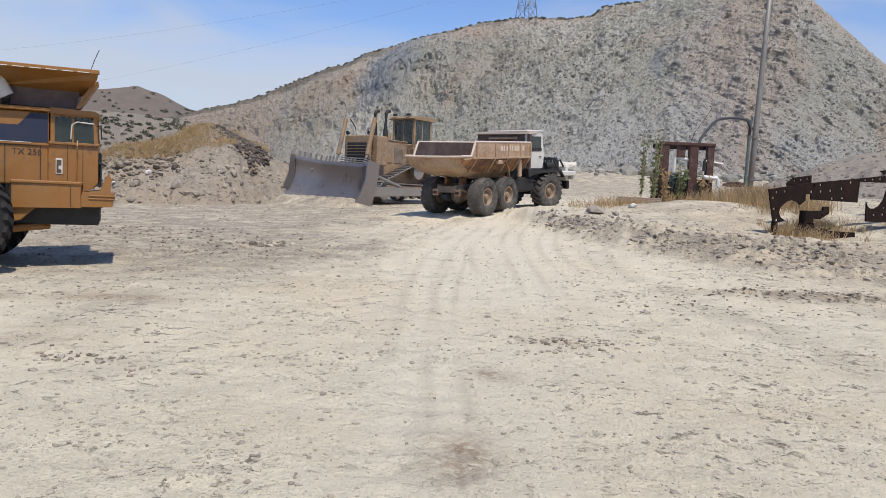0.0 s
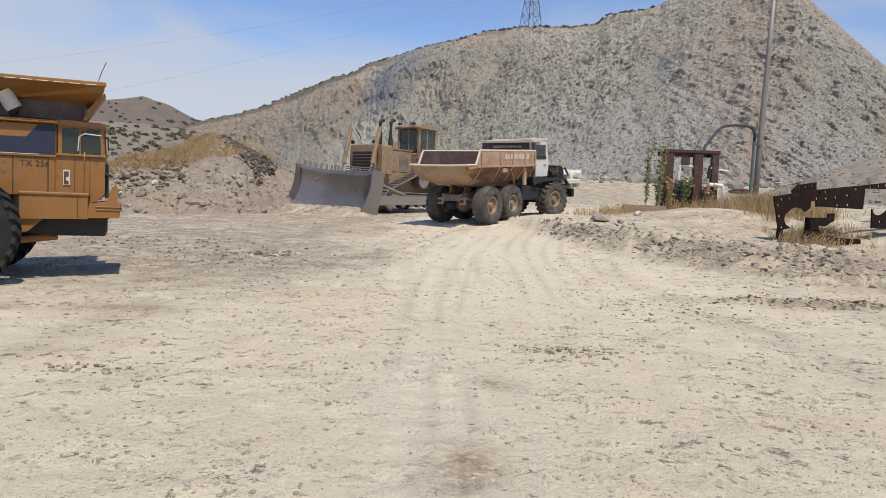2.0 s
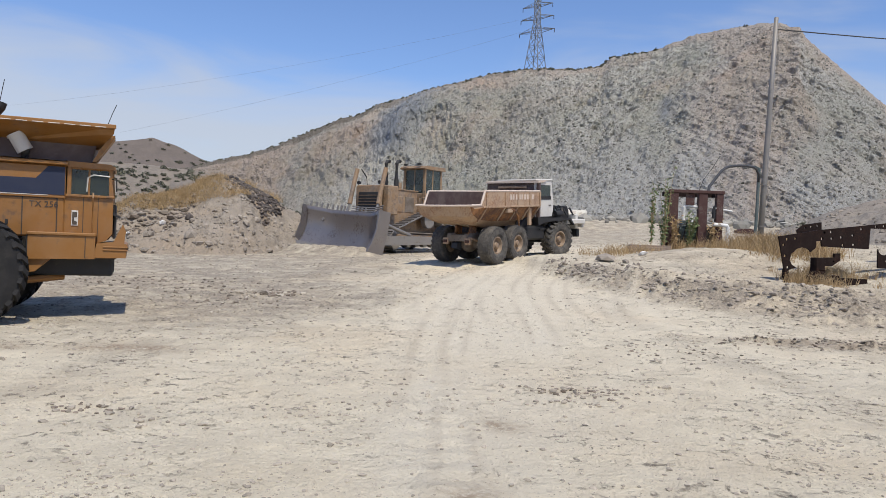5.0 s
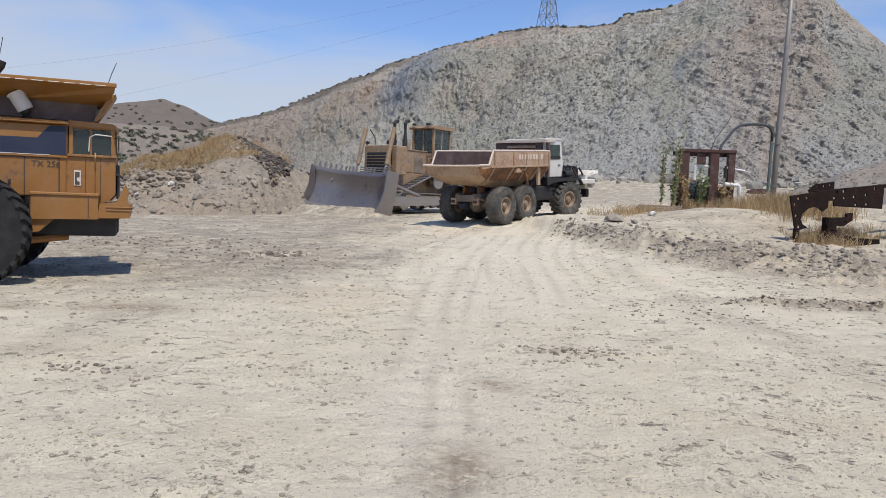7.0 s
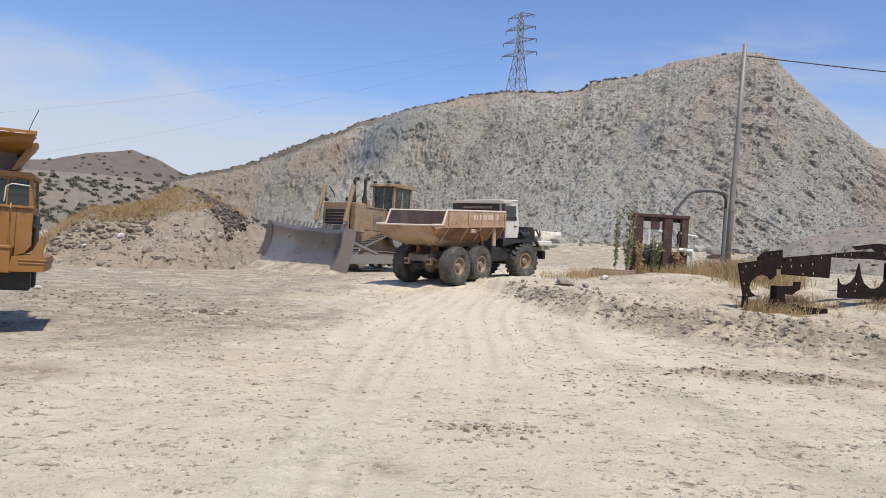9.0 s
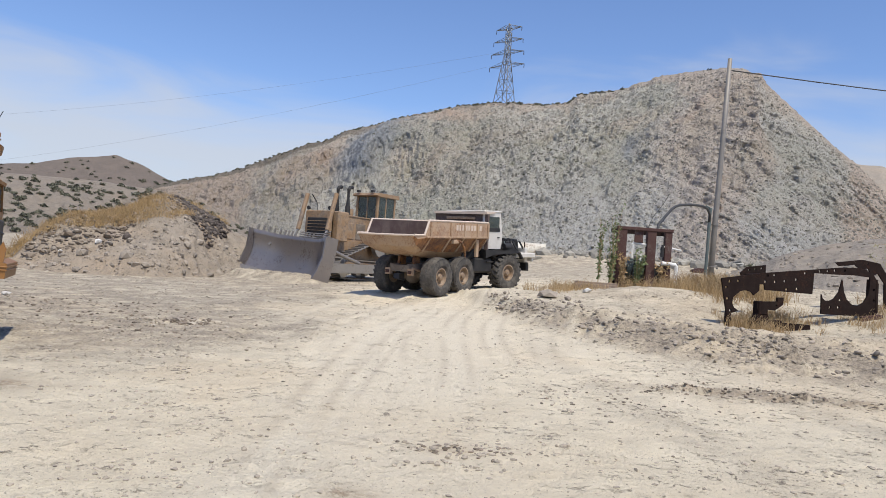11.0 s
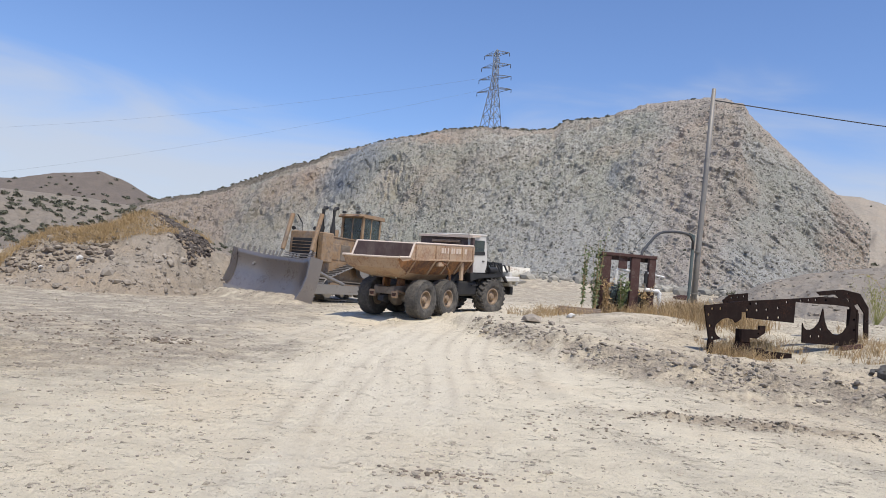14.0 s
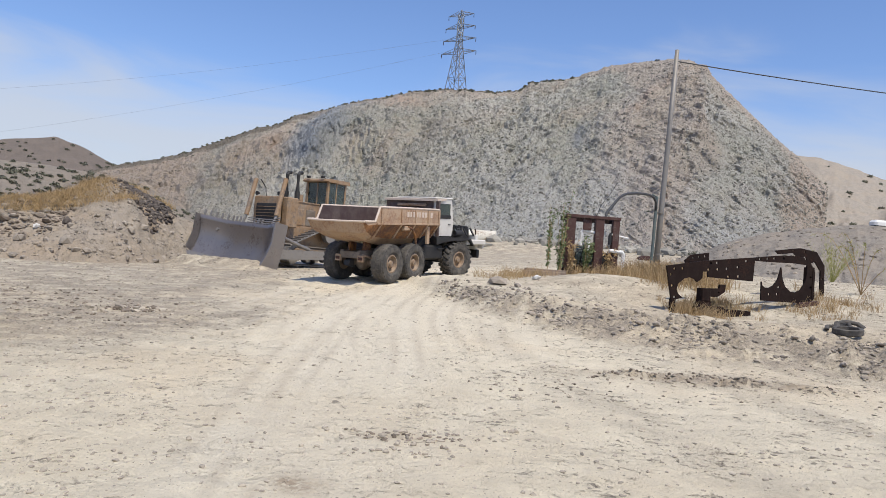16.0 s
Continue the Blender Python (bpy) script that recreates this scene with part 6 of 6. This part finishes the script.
def build_frame():
    t = thing("scrap_frame", Matrix.Translation((9.15, 22.2, 1.08)) @ Matrix.Rotation(radians(14), 4, "Z") @ Matrix.Scale(1.08, 4) @ Matrix.Translation((0, 0, -1.12)), "dark rusted cut steel machine frame lying on the bank", "scrap steel")
    outline = [(-.1, 2.20), (1.19, 2.43), (2.84, 2.64), (2.81, 1.95), (2.0, 1.96), (1.27, 1.97), (1.25, 2.12), (1.09, 2.11), (1.09, 1.93), (.93, 1.81), (.84, 1.89), (.66, 1.93), (.49, 1.88), (.30, 1.72), (.27, 1.56), (.34, 1.44), (.48, 1.36), (.24, 1.28), (.11, 1.30)]
    holes = [ring(u, w, .042) for u, w in ((.16, 2.13), (.42, 2.16), (1.33, 2.36), (1.55, 2.39), (1.27, 2.19), (1.58, 2.21), (1.89, 2.25), (2.26, 2.32), (2.54, 2.51), (1.96, 2.03), (2.3, 2.06), (.12, 1.67), (.22, 1.36), (.06, 1.97))]
    part("side_plate", prism(bmesh.new(), outline, 0, .05, "y", holes), M_RUST, t, "thick rusted plate with bolt holes")
    top = [(2.84, 2.64), (3.72, 2.76), (4.35, 2.79), (4.82, 2.66), (5.04, 2.38), (5.05, 1.57), (4.9, 1.42), (3.14, 1.42), (3.12, 1.97), (3.16, 1.86), (3.25, 1.80), (3.40, 1.80), (3.55, 1.88), (3.69, 2.05), (3.79, 2.42),
           (3.86, 2.10), (3.97, 1.88), (4.16, 1.74), (4.36, 1.72), (4.55, 1.82), (4.69, 2.02), (4.74, 2.3), (4.73, 2.55), (4.2, 2.57), (3.64, 2.55), (2.86, 2.54)]
    holes = [ring(u, w, .04) for u, w in ((3.02, 2.60), (3.28, 2.63), (3.52, 2.66), (3.85, 2.68), (3.42, 1.62), (3.70, 1.64), (3.74, 1.84), (4.88, 2.2), (4.90, 1.9))]
    part("end_plate", prism(bmesh.new(), top, .0, .05, "y", holes), M_RUST, t, "rusted plate torch-cut in two scallops")
    part("bolt_flange", box(bmesh.new(), (4.94, -.02, 1.6), (5.0, .35, 2.5), .01), M_RUST, t)
    part("bracket_block", box(bmesh.new(), (1.02, -.12, 1.30), (1.32, .14, 1.66), .02), M_RUST, t)
    part("bracket_arm", prism(bmesh.new(), [(1.0, 1.44), (1.56, 1.43), (1.82, 1.60), (1.82, 1.80), (1.64, 1.79), (1.63, 1.68), (1.0, 1.65)], -.08, .0, "y", [ring(1.6, 1.56, .03)]), M_RUST, t)
    part("bracket_foot", prism(bmesh.new(), [(1.02, 1.32), (1.34, 1.32), (1.40, 1.10), (1.36, .70), (1.0, .70), (.95, 1.10)], -.10, .12), M_RUST, t)
    part("ground_rail", prism(bmesh.new(), [(.84, .72), (2.7, .76), (2.66, 1.10), (1.76, 1.12), (1.72, 1.18), (.78, 1.15)], -.16, .02), M_RUST, t)
    # the far side plate and cross members
    part("far_plate", prism(bmesh.new(), [(1.1, 2.41), (1.32, 2.59), (1.92, 2.69), (1.93, 2.45), (1.15, 2.32)], .85, .90, "y", [ring(1.38, 2.51, .035), ring(1.58, 2.54, .035), ring(1.79, 2.58, .035)]), M_RUST, t)
    part("far_rail", prism(bmesh.new(), [(4.3, 2.94), (5.26, 3.09), (5.9, 3.02), (6.24, 2.62), (6.31, 1.50), (6.14, 1.46), (6.10, 2.44), (5.85, 2.72), (5.6, 2.60), (5.5, 2.84), (5.2, 2.80), (5.0, 2.92), (4.45, 2.84)], .85, .90, "y", [ring(5.0, 3.0, .03), ring(5.45, 2.98, .03), ring(6.2, 2.2, .03)]), M_RUST, t)
    part("far_post", box(bmesh.new(), (6.12, .84, 1.2), (6.28, .92, 1.7), .01), M_RUST, t)
    for u, w in ((1.3, 2.36), (4.6, 2.72), (4.95, 1.5)):
        part("cross_tube", tube(bmesh.new(), [(u, .03, w), (u, .88, w)], .06, 10), M_RUST, t)
    part("gusset", prism(bmesh.new(), [(4.42, 1.42), (5.1, 1.52), (5.25, 1.2), (5.33, .80), (4.44, .75)], -.12, .0), M_REDRUST, t, "red-brown rusted foot plate")
    part("foot", box(bmesh.new(), (.12, .0, .72), (.27, .12, 1.32), .02), M_RUST, t)
    return t


scrap = build_frame()


def build_tyre_scrap():
    t = thing("tyre_scrap", pose(12.3, 18.45, floor_z(12.3, 18.45), 4, -5, 10) @ Matrix.Diagonal((.85, .85, .6, 1)), "cut strips of an old black tyre on the ground", "scrap tyre")
    g = lathe(bmesh.new(), [(-.12, .30), (-.14, .38), (-.10, .42), (.10, .42), (.14, .38), (.12, .30)], 30)
    bmesh.ops.transform(g, matrix=Matrix.Translation((-.05, -.1, .13)) @ Matrix.Rotation(radians(90), 4, "X"), verts=g.verts)
    part("tyre_ring", g, M_RUBBER, t)
    part("tyre_strip", tube(bmesh.new(), [(.1, .5, .12), (.3, .7, .26), (.6, .7, .3), (.9, .55, .22), (1.0, .4, .05)], .09, 8), M_RUBBER, t)
    part("tyre_strip", tube(bmesh.new(), [(-.3, .45, .08), (-.1, .65, .16), (.25, .6, .15), (.4, .35, .3), (.3, .1, .06)], .07, 8), M_RUBBER, t)
    return t


build_tyre_scrap()

# ---------------------------------------------------------------- long pale pipe in front of the hill


def build_pipe():
    y = 83.0
    xa, xb = 2.0, 12.9
    z0 = float(ground_z(7.5, y))
    t = thing("steel_pipe", pose(0, y, 0, 0, -.2, -1.5), "long pale rust-stained steel pipe lying on rubble", "pipe")
    zc = 4.83
    bm = lathe(bmesh.new(), [(xa, .35), (xa + 1.2, .55), (xa + 3.5, .74), (xb, .78), (xb, .66), (xa + 3.5, .62), (xa, .25)], 28)
    bmesh.ops.transform(bm, matrix=Matrix.Translation((0, 0, zc)) @ Matrix.Rotation(radians(-90), 4, "Z"), verts=bm.verts)
    part("pipe_shell", bm, M_PIPE, t, smooth=True)
    for x in (5.6, 8.4, 10.6, 12.85):
        b = lathe(bmesh.new(), [(x - .06, .76), (x - .06, .84), (x + .06, .84), (x + .06, .76)], 28)
        bmesh.ops.transform(b, matrix=Matrix.Translation((0, 0, zc)) @ Matrix.Rotation(radians(-90), 4, "Z"), verts=b.verts)
        part("flange", b, M_RUST if x < 12 else M_PIPE, t)
    for x in (7.0, 11.6):
        part("cradle", prism(bmesh.new(), [(x - .4, z0 - .3), (x + .4, z0 - .3), (x + .25, zc - .66), (x - .25, zc - .66)], -.5, .5), M_RUST, t)
    part("rust_patch", prism(bmesh.new(), [(9.0, 0), (10.3, 0), (10.3, .02), (9.0, .02)], -.2, .2), M_RUST, t, "", Matrix.Translation((0, -.05, zc + .765)))
    return t


build_pipe()
ob = new("red_scrap", mesh_of("red_scrap", prism(bmesh.new(), [(0, 0), (2.2, 0), (2.1, .35), (1.4, .5), (.5, .48), (.1, .3)], -.5, .5), M_REDRUST))
ob.location = (26.5, 75, float(ground_z(26.5, 75)) + .9)
ob.location.z = float(ground_z(26.5, 75)) - .05
tagged(ob, "small dark red scrap on the rubble", "scrap")
wt = thing("water_tank", pose(49.0, 70.0, 8.15), "white tank far off beside the heap", "tank")
part("tank_body", box(bmesh.new(), (-1.2, -.6, 0), (1.2, .6, .95), .2), M_WHITEPIPE, wt)
part("tank_band", box(bmesh.new(), (-1.22, -.62, .32), (1.22, .62, .42), .02), M_BLACK, wt)
part("tank_skid", box(bmesh.new(), (-1.1, -.5, -1.9), (1.1, .5, 0), .03), M_BLACK, wt)

# ---------------------------------------------------------------- weeds and grass on the bank


def scatter(n, x0, x1, y0, y1, ok, size):
    out = []
    while len(out) < n:
        x, y = random.uniform(x0, x1), random.uniform(y0, y1)
        if random.random() < ok(x, y):
            out.append((x, y, float(ground_z(x, y)) + .0, size()))
    return out


def near(x, y, cx, cy, ax, ay):
    return math.exp(-((x - cx) / ax) ** 2 - ((y - cy) / ay) ** 2)


grass = scatter(34, 3.8, 7.5, 26.5, 31, lambda x, y: near(x, y, 5.7, 28.6, 1.0, 1.0), lambda: random.uniform(.6, 1.2))
grass += scatter(260, 9.5, 15, 25, 34, lambda x, y: near(x, y, 11.5, 28.0, 1.0, 2.4), lambda: random.uniform(.9, 1.9))
grass += scatter(110, 9, 12.5, 21, 24, lambda x, y: near(x, y, 10.0, 22.3, .6, .8) + near(x, y, 11.2, 23.4, .8, .6), lambda: random.uniform(.6, 1.1))
grass += scatter(45, 12.5, 18, 20, 27, lambda x, y: near(x, y, 14.6, 23.2, 1.2, 1.4), lambda: random.uniform(.5, 1.0))
grass += scatter(70, 8.3, 10.8, 30.2, 32.3, lambda x, y: 1, lambda: random.uniform(.8, 1.4))
ob = soup_mesh("bank_grass", *tufts(grass, .40, 26, .30, 1.2, .006), M_STRAW_PALE)
tagged(ob, "bleached dry grass growing on the bank", "dry grass", kind="stuff")


def build_weed(x, y, height, stems, mat, name, label, spread=.35):
    z = float(ground_z(x, y))
    t = thing(name, pose(x, y, z), label, "weed")
    bm = bmesh.new()
    vs, fs = [], []
    for _ in range(stems):
        a, l = random.random() * 6.28, random.uniform(.1, 1) * spread
        h = height * random.uniform(.6, 1)
        pts = [Vector((l * .3 * math.cos(a) * k / 4 * (1 + .5 * k), l * .3 * math.sin(a) * k / 4 * (1 + .5 * k), h * k / 4)) for k in range(5)]
        tube(bm, pts, .014, 5, .004)
        for _ in range(34):
            k = random.uniform(.6, 4)
            i = min(int(k), 3)
            p = pts[i].lerp(pts[i + 1], k - i)
            d = Vector(np.random.normal(size=3)).normalized()
            e = Vector(np.random.normal(size=3)).normalized() * .032
            q = len(vs)
            l2 = random.uniform(.10, .2)
            vs += [tuple(p), tuple(p + d * l2 * .5 + e), tuple(p + d * l2), tuple(p + d * l2 * .5 - e)]
            fs.append((q, q + 1, q + 2, q + 3))
    tagged(part("stalk", bm, M_STRAW_PALE, t), kind="stuff")
    lv = tagged(soup_mesh("foliage", vs, fs, mat), kind="stuff")
    lv.parent = t
    return t


for x, y, h, n, mt, lab in ((7.35, 30.6, 3.0, 8, M_LEAF, "tall green weed beside the pump stand"), (7.85, 30.4, 3.5, 8, M_LEAF, "tall green weed beside the pump stand"), (7.9, 30.8, 2.1, 8, M_LEAF, "tall green weed beside the pump stand"),
                            (8.95, 30.75, 1.7, 11, M_LEAF, "green weed growing through the pump stand"), (8.3, 30.6, 1.5, 8, M_STRAW, "dry brown weed at the pump stand"), (10.0, 30.8, 1.2, 6, M_STRAW, "dry brown weed at the pump stand"),
                            (13.75, 35.6, .7, 9, M_LEAF, "green weed at the foot of the pole"), (12.6, 28.6, 1.1, 9, M_BUSH, "dark green bush behind the scrap frame"), (12.9, 28.8, .95, 9, M_BUSH, "dark green bush behind the scrap frame")):
    build_weed(x, y, h, n, mt, "weed", lab)


def build_broom(x, y):
    z = float(ground_z(x, y))
    t = thing("broom_bush", pose(x, y, z), "tall wispy yellow-green broom bush with bare stems", "bush")
    bm, vs, fs = bmesh.new(), [], []
    for k in range(26):
        a, s, h = random.random() * 6.28, random.uniform(.3, 1.7), random.uniform(1.4, 3.3)
        pts = [Vector((s * math.cos(a) * (j / 5) ** 1.4, s * math.sin(a) * (j / 5) ** 1.4, h * (j / 5))) for j in range(6)]
        tube(bm, pts, .018, 5, .004)
        for _ in range(46):
            q = random.uniform(2.2, 5)
            i = min(int(q), 4)
            p = pts[i].lerp(pts[i + 1], q - i) + Vector(np.random.normal(size=3)) * .09
            d, e = Vector((random.uniform(-.5, .5), random.uniform(-.5, .5), 1)).normalized() * random.uniform(.1, .22), Vector(np.random.normal(size=3)).normalized() * .014
            c = len(vs)
            vs += [tuple(p - e), tuple(p + e), tuple(p + d)]
            fs.append((c, c + 1, c + 2))
    tagged(part("stalk", bm, M_BROOM, t), kind="stuff")
    lv = tagged(soup_mesh("foliage", vs, fs, M_BROOM), kind="stuff")
    lv.parent = t
    return t


build_broom(27.5, 43.5)


def build_thorn(x, y):
    t = thing("thorn_bush", pose(x, y, float(ground_z(x, y))), "sparse thorny shrub with long bare arching stems", "bush")
    vs, fs = [], []
    for k in range(8):
        a, s, h = 1.9 + .45 * k, random.uniform(1.0, 2.2), random.uniform(1.0, 2.3)
        pts = [Vector((s * math.cos(a) * j / 7, s * math.sin(a) * j / 7, h * math.sin(j / 7 * 1.9))) for j in range(8)]
        part("stem", tube(bmesh.new(), pts, .016, 5, .004), M_STRAW_PALE, t)
        for _ in range(24):
            i = random.randrange(2, 7)
            p, d = pts[i].lerp(pts[i + 1], random.random()), Vector(np.random.normal(size=3)).normalized()
            e, c = Vector(np.random.normal(size=3)).normalized() * .02, len(vs)
            vs += [tuple(p - e), tuple(p + e), tuple(p + d * .13)]
            fs.append((c, c + 1, c + 2))
    lv = tagged(soup_mesh("foliage", vs, fs, M_BROOM), kind="stuff")
    lv.parent = t
    return t


build_thorn(17.4, 25.6)

# ---------------------------------------------------------------- stones and scrub, too many to count


def bank_u(x, y):
    return y - (11.5 + 64 / max(x + 1.2, .3))


rng = np.random.default_rng(7)


def strewn(x, y, size, lift):
    """Rows for rocks(), resting on the ground."""
    z = ground_z(x, y) + ground_detail(x, y) + size * lift
    return np.stack([x, y, z, size], 1)


x, y = rng.uniform(2.2, 17, 90000), rng.uniform(12.5, 28, 90000)
keep = rng.random(90000) < np.exp(-((y - (11.5 + 64 / (x + 1.2)) - .6) / 1.3) ** 2) * (.25 + .75 * sstep(fbm(x * .8, y * .8, 3, 403), -.2, .3))
x, y = x[keep][:6500], y[keep][:6500]
ob = soup_mesh("bank_rubble", *rocks(strewn(x, y, .011 + .10 * rng.random(len(x)) ** 7, .12), .6), M_RUBBLE)
tagged(ob, "grey broken stones along the foot of the bank", "rubble", kind="stuff")

r, a = 2.4 * (60 / 2.4) ** rng.random(150000), np.radians(rng.uniform(-46, 42, 150000))
x, y = r * np.sin(a), r * np.cos(a)
keep = rng.random(150000) < (.10 + .5 * gravel_mask(x, y) + .55 * np.maximum(0, fbm(x * .7, y * .7, 3, 401))) * (1 - .6 * track_mask(x, y))
x, y, r = x[keep][:30000], y[keep][:30000], r[keep][:30000]
ob = soup_mesh("yard_gravel", *rocks(strewn(x, y, (.006 + .024 * rng.random(len(x)) ** 4) * (1 + r / 20), .1), .5), M_CLOD)
tagged(ob, "small clods and gravel strewn over the yard", "gravel", kind="stuff")
items = []
for cx, cy, n, ax, ay, s0 in ((1.0, 7.85, 26, .25, .12, .04), (1.02, 8.5, 34, .35, .15, .045), (2.23, 9.0, 3, .05, .05, .05), (-3.8, 6.6, 16, .3, .15, .05), (-2.9, 6.2, 16, .25, .15, .05), (-5.5, 19.3, 30, .6, .4, .12), (5.5, 14.3, 30, .6, .3, .06),
                              (7.2, 14.1, 36, .7, .35, .06), (-9.6, 10.4, 20, .5, .3, .06), (-.6, 7.9, 12, .5, .3, .04), (3.2, 11.5, 24, .7, .4, .05), (-7.0, 9.2, 20, .6, .3, .05)):
    for _ in range(n):
        x, y = random.gauss(cx, ax), random.gauss(cy, ay)
        s = s0 * random.uniform(.3, 1.1)
        items.append((x, y, floor_z(x, y) + s * .2, s))
ob = soup_mesh("earth_clods", *rocks(items, .6), M_CLOD)
tagged(ob, "clusters of dry earth clods on the yard", "clods", kind="stuff")
parts_xy = [(rng.normal(cx, ax, n), rng.normal(cy, ay, n), s0 * rng.uniform(.25, 1.0, n)) for cx, cy, n, ax, ay, s0 in
            ((5.5, 14.3, 80, .55, .26, .06), (7.2, 14.2, 110, .6, .34, .055), (8.7, 13.8, 50, .5, .25, .05), (-6.0, 17.5, 90, 1.6, .7, .06), (-8.5, 20.5, 110, 2.0, 1.2, .07),
             (-5.4, 19.3, 40, .35, .25, .12), (1.02, 8.5, 50, .3, .15, .04), (-3.9, 6.7, 22, .25, .12, .04), (4.2, 12.6, 50, 1.2, .4, .045), (-10.5, 22.5, 80, 2.2, 1.0, .08))]
x, y, size = (np.concatenate(c) for c in zip(*parts_xy))
ob = soup_mesh("dark_clods", *rocks(strewn(x, y, size, .15), .55), M_DARKCLOD)
tagged(ob, "dark broken earth crumbs in the wheel tracks", "clods", kind="stuff")

ob = soup_mesh("heap_gravel", *rocks([(x, y, z, .06 + .3 * random.random() ** 5) for x, y, z in on_sheet(HEAP, 1500, lambda a, s: 1.0 if s < 1.0 else .1)], .7), M_RUBBLE)
tagged(ob, "stones strewn over the crushed stone heap", "stones", kind="stuff")
HILL = (HX, HY, HZ, HA, HS)
ob = soup_mesh("hill_scree", *rocks([(x, y, z, .12 + .42 * random.random() ** 5 * .6) for x, y, z in on_sheet(HILL, 21000, lambda a, s: .9 if a > -6 and s < .95 else .12)], .8), M_SCREE)
tagged(ob, "grey scree of broken rock on the hillside", "scree", kind="stuff")
foot = []
while len(foot) < 1400:
    a = radians(random.uniform(-6, 31))
    r = random.gauss(92, 4.5)
    x, y = r * math.sin(a), r * math.cos(a)
    foot.append((x, y, float(ground_z(x, y)) + .1, .2 + 1.0 * random.random() ** 3))
while len(foot) < 2600:
    x = random.uniform(-3, 42)
    y = random.gauss(86.5, 1.6) - .12 * max(0, x - 12)
    foot.append((x, y, float(ground_z(x, y)) + .05, .12 + .55 * random.random() ** 2.5))
ob = soup_mesh("foot_boulders", *rocks(foot, .8), M_SCREE)
tagged(ob, "tumbled grey boulders at the foot of the hill", "boulders", kind="stuff")
scrub = [(x, y, z, random.uniform(.16, .36)) for x, y, z in on_sheet(HILL, 260, lambda a, s: .9 if .25 < s < .75 and -4 < a < 11 else ((.5 if s > .93 else .05) if a < 13 else .004))]
scrub += [(x, y, z, random.uniform(.3, .75)) for x, y, z in on_sheet(HILL, 240, lambda a, s: (1.0 if a < 13 else .02) if .965 < s < 1.02 else 0)]
scrub += [(x, y, z, random.uniform(.35, .75)) for x, y, z in on_sheet(SLOPE, 640, lambda a, s: 1.0 if s > .25 else .1)]
scrub += [(x, y, z, random.uniform(.7, 1.3)) for x, y, z in on_sheet(FAR, 420, lambda a, s: 1.0 if s > .3 else 0)]
scrub += [(x, y, z, random.uniform(.4, .9)) for x, y, z in on_sheet(SIDE, 160, lambda a, s: 1.0)]
ob = soup_mesh("hill_scrub", *shrubs(scrub, 42), M_BUSH)
tagged(ob, "dark scrub dotted over the hillsides", "scrub", kind="stuff")
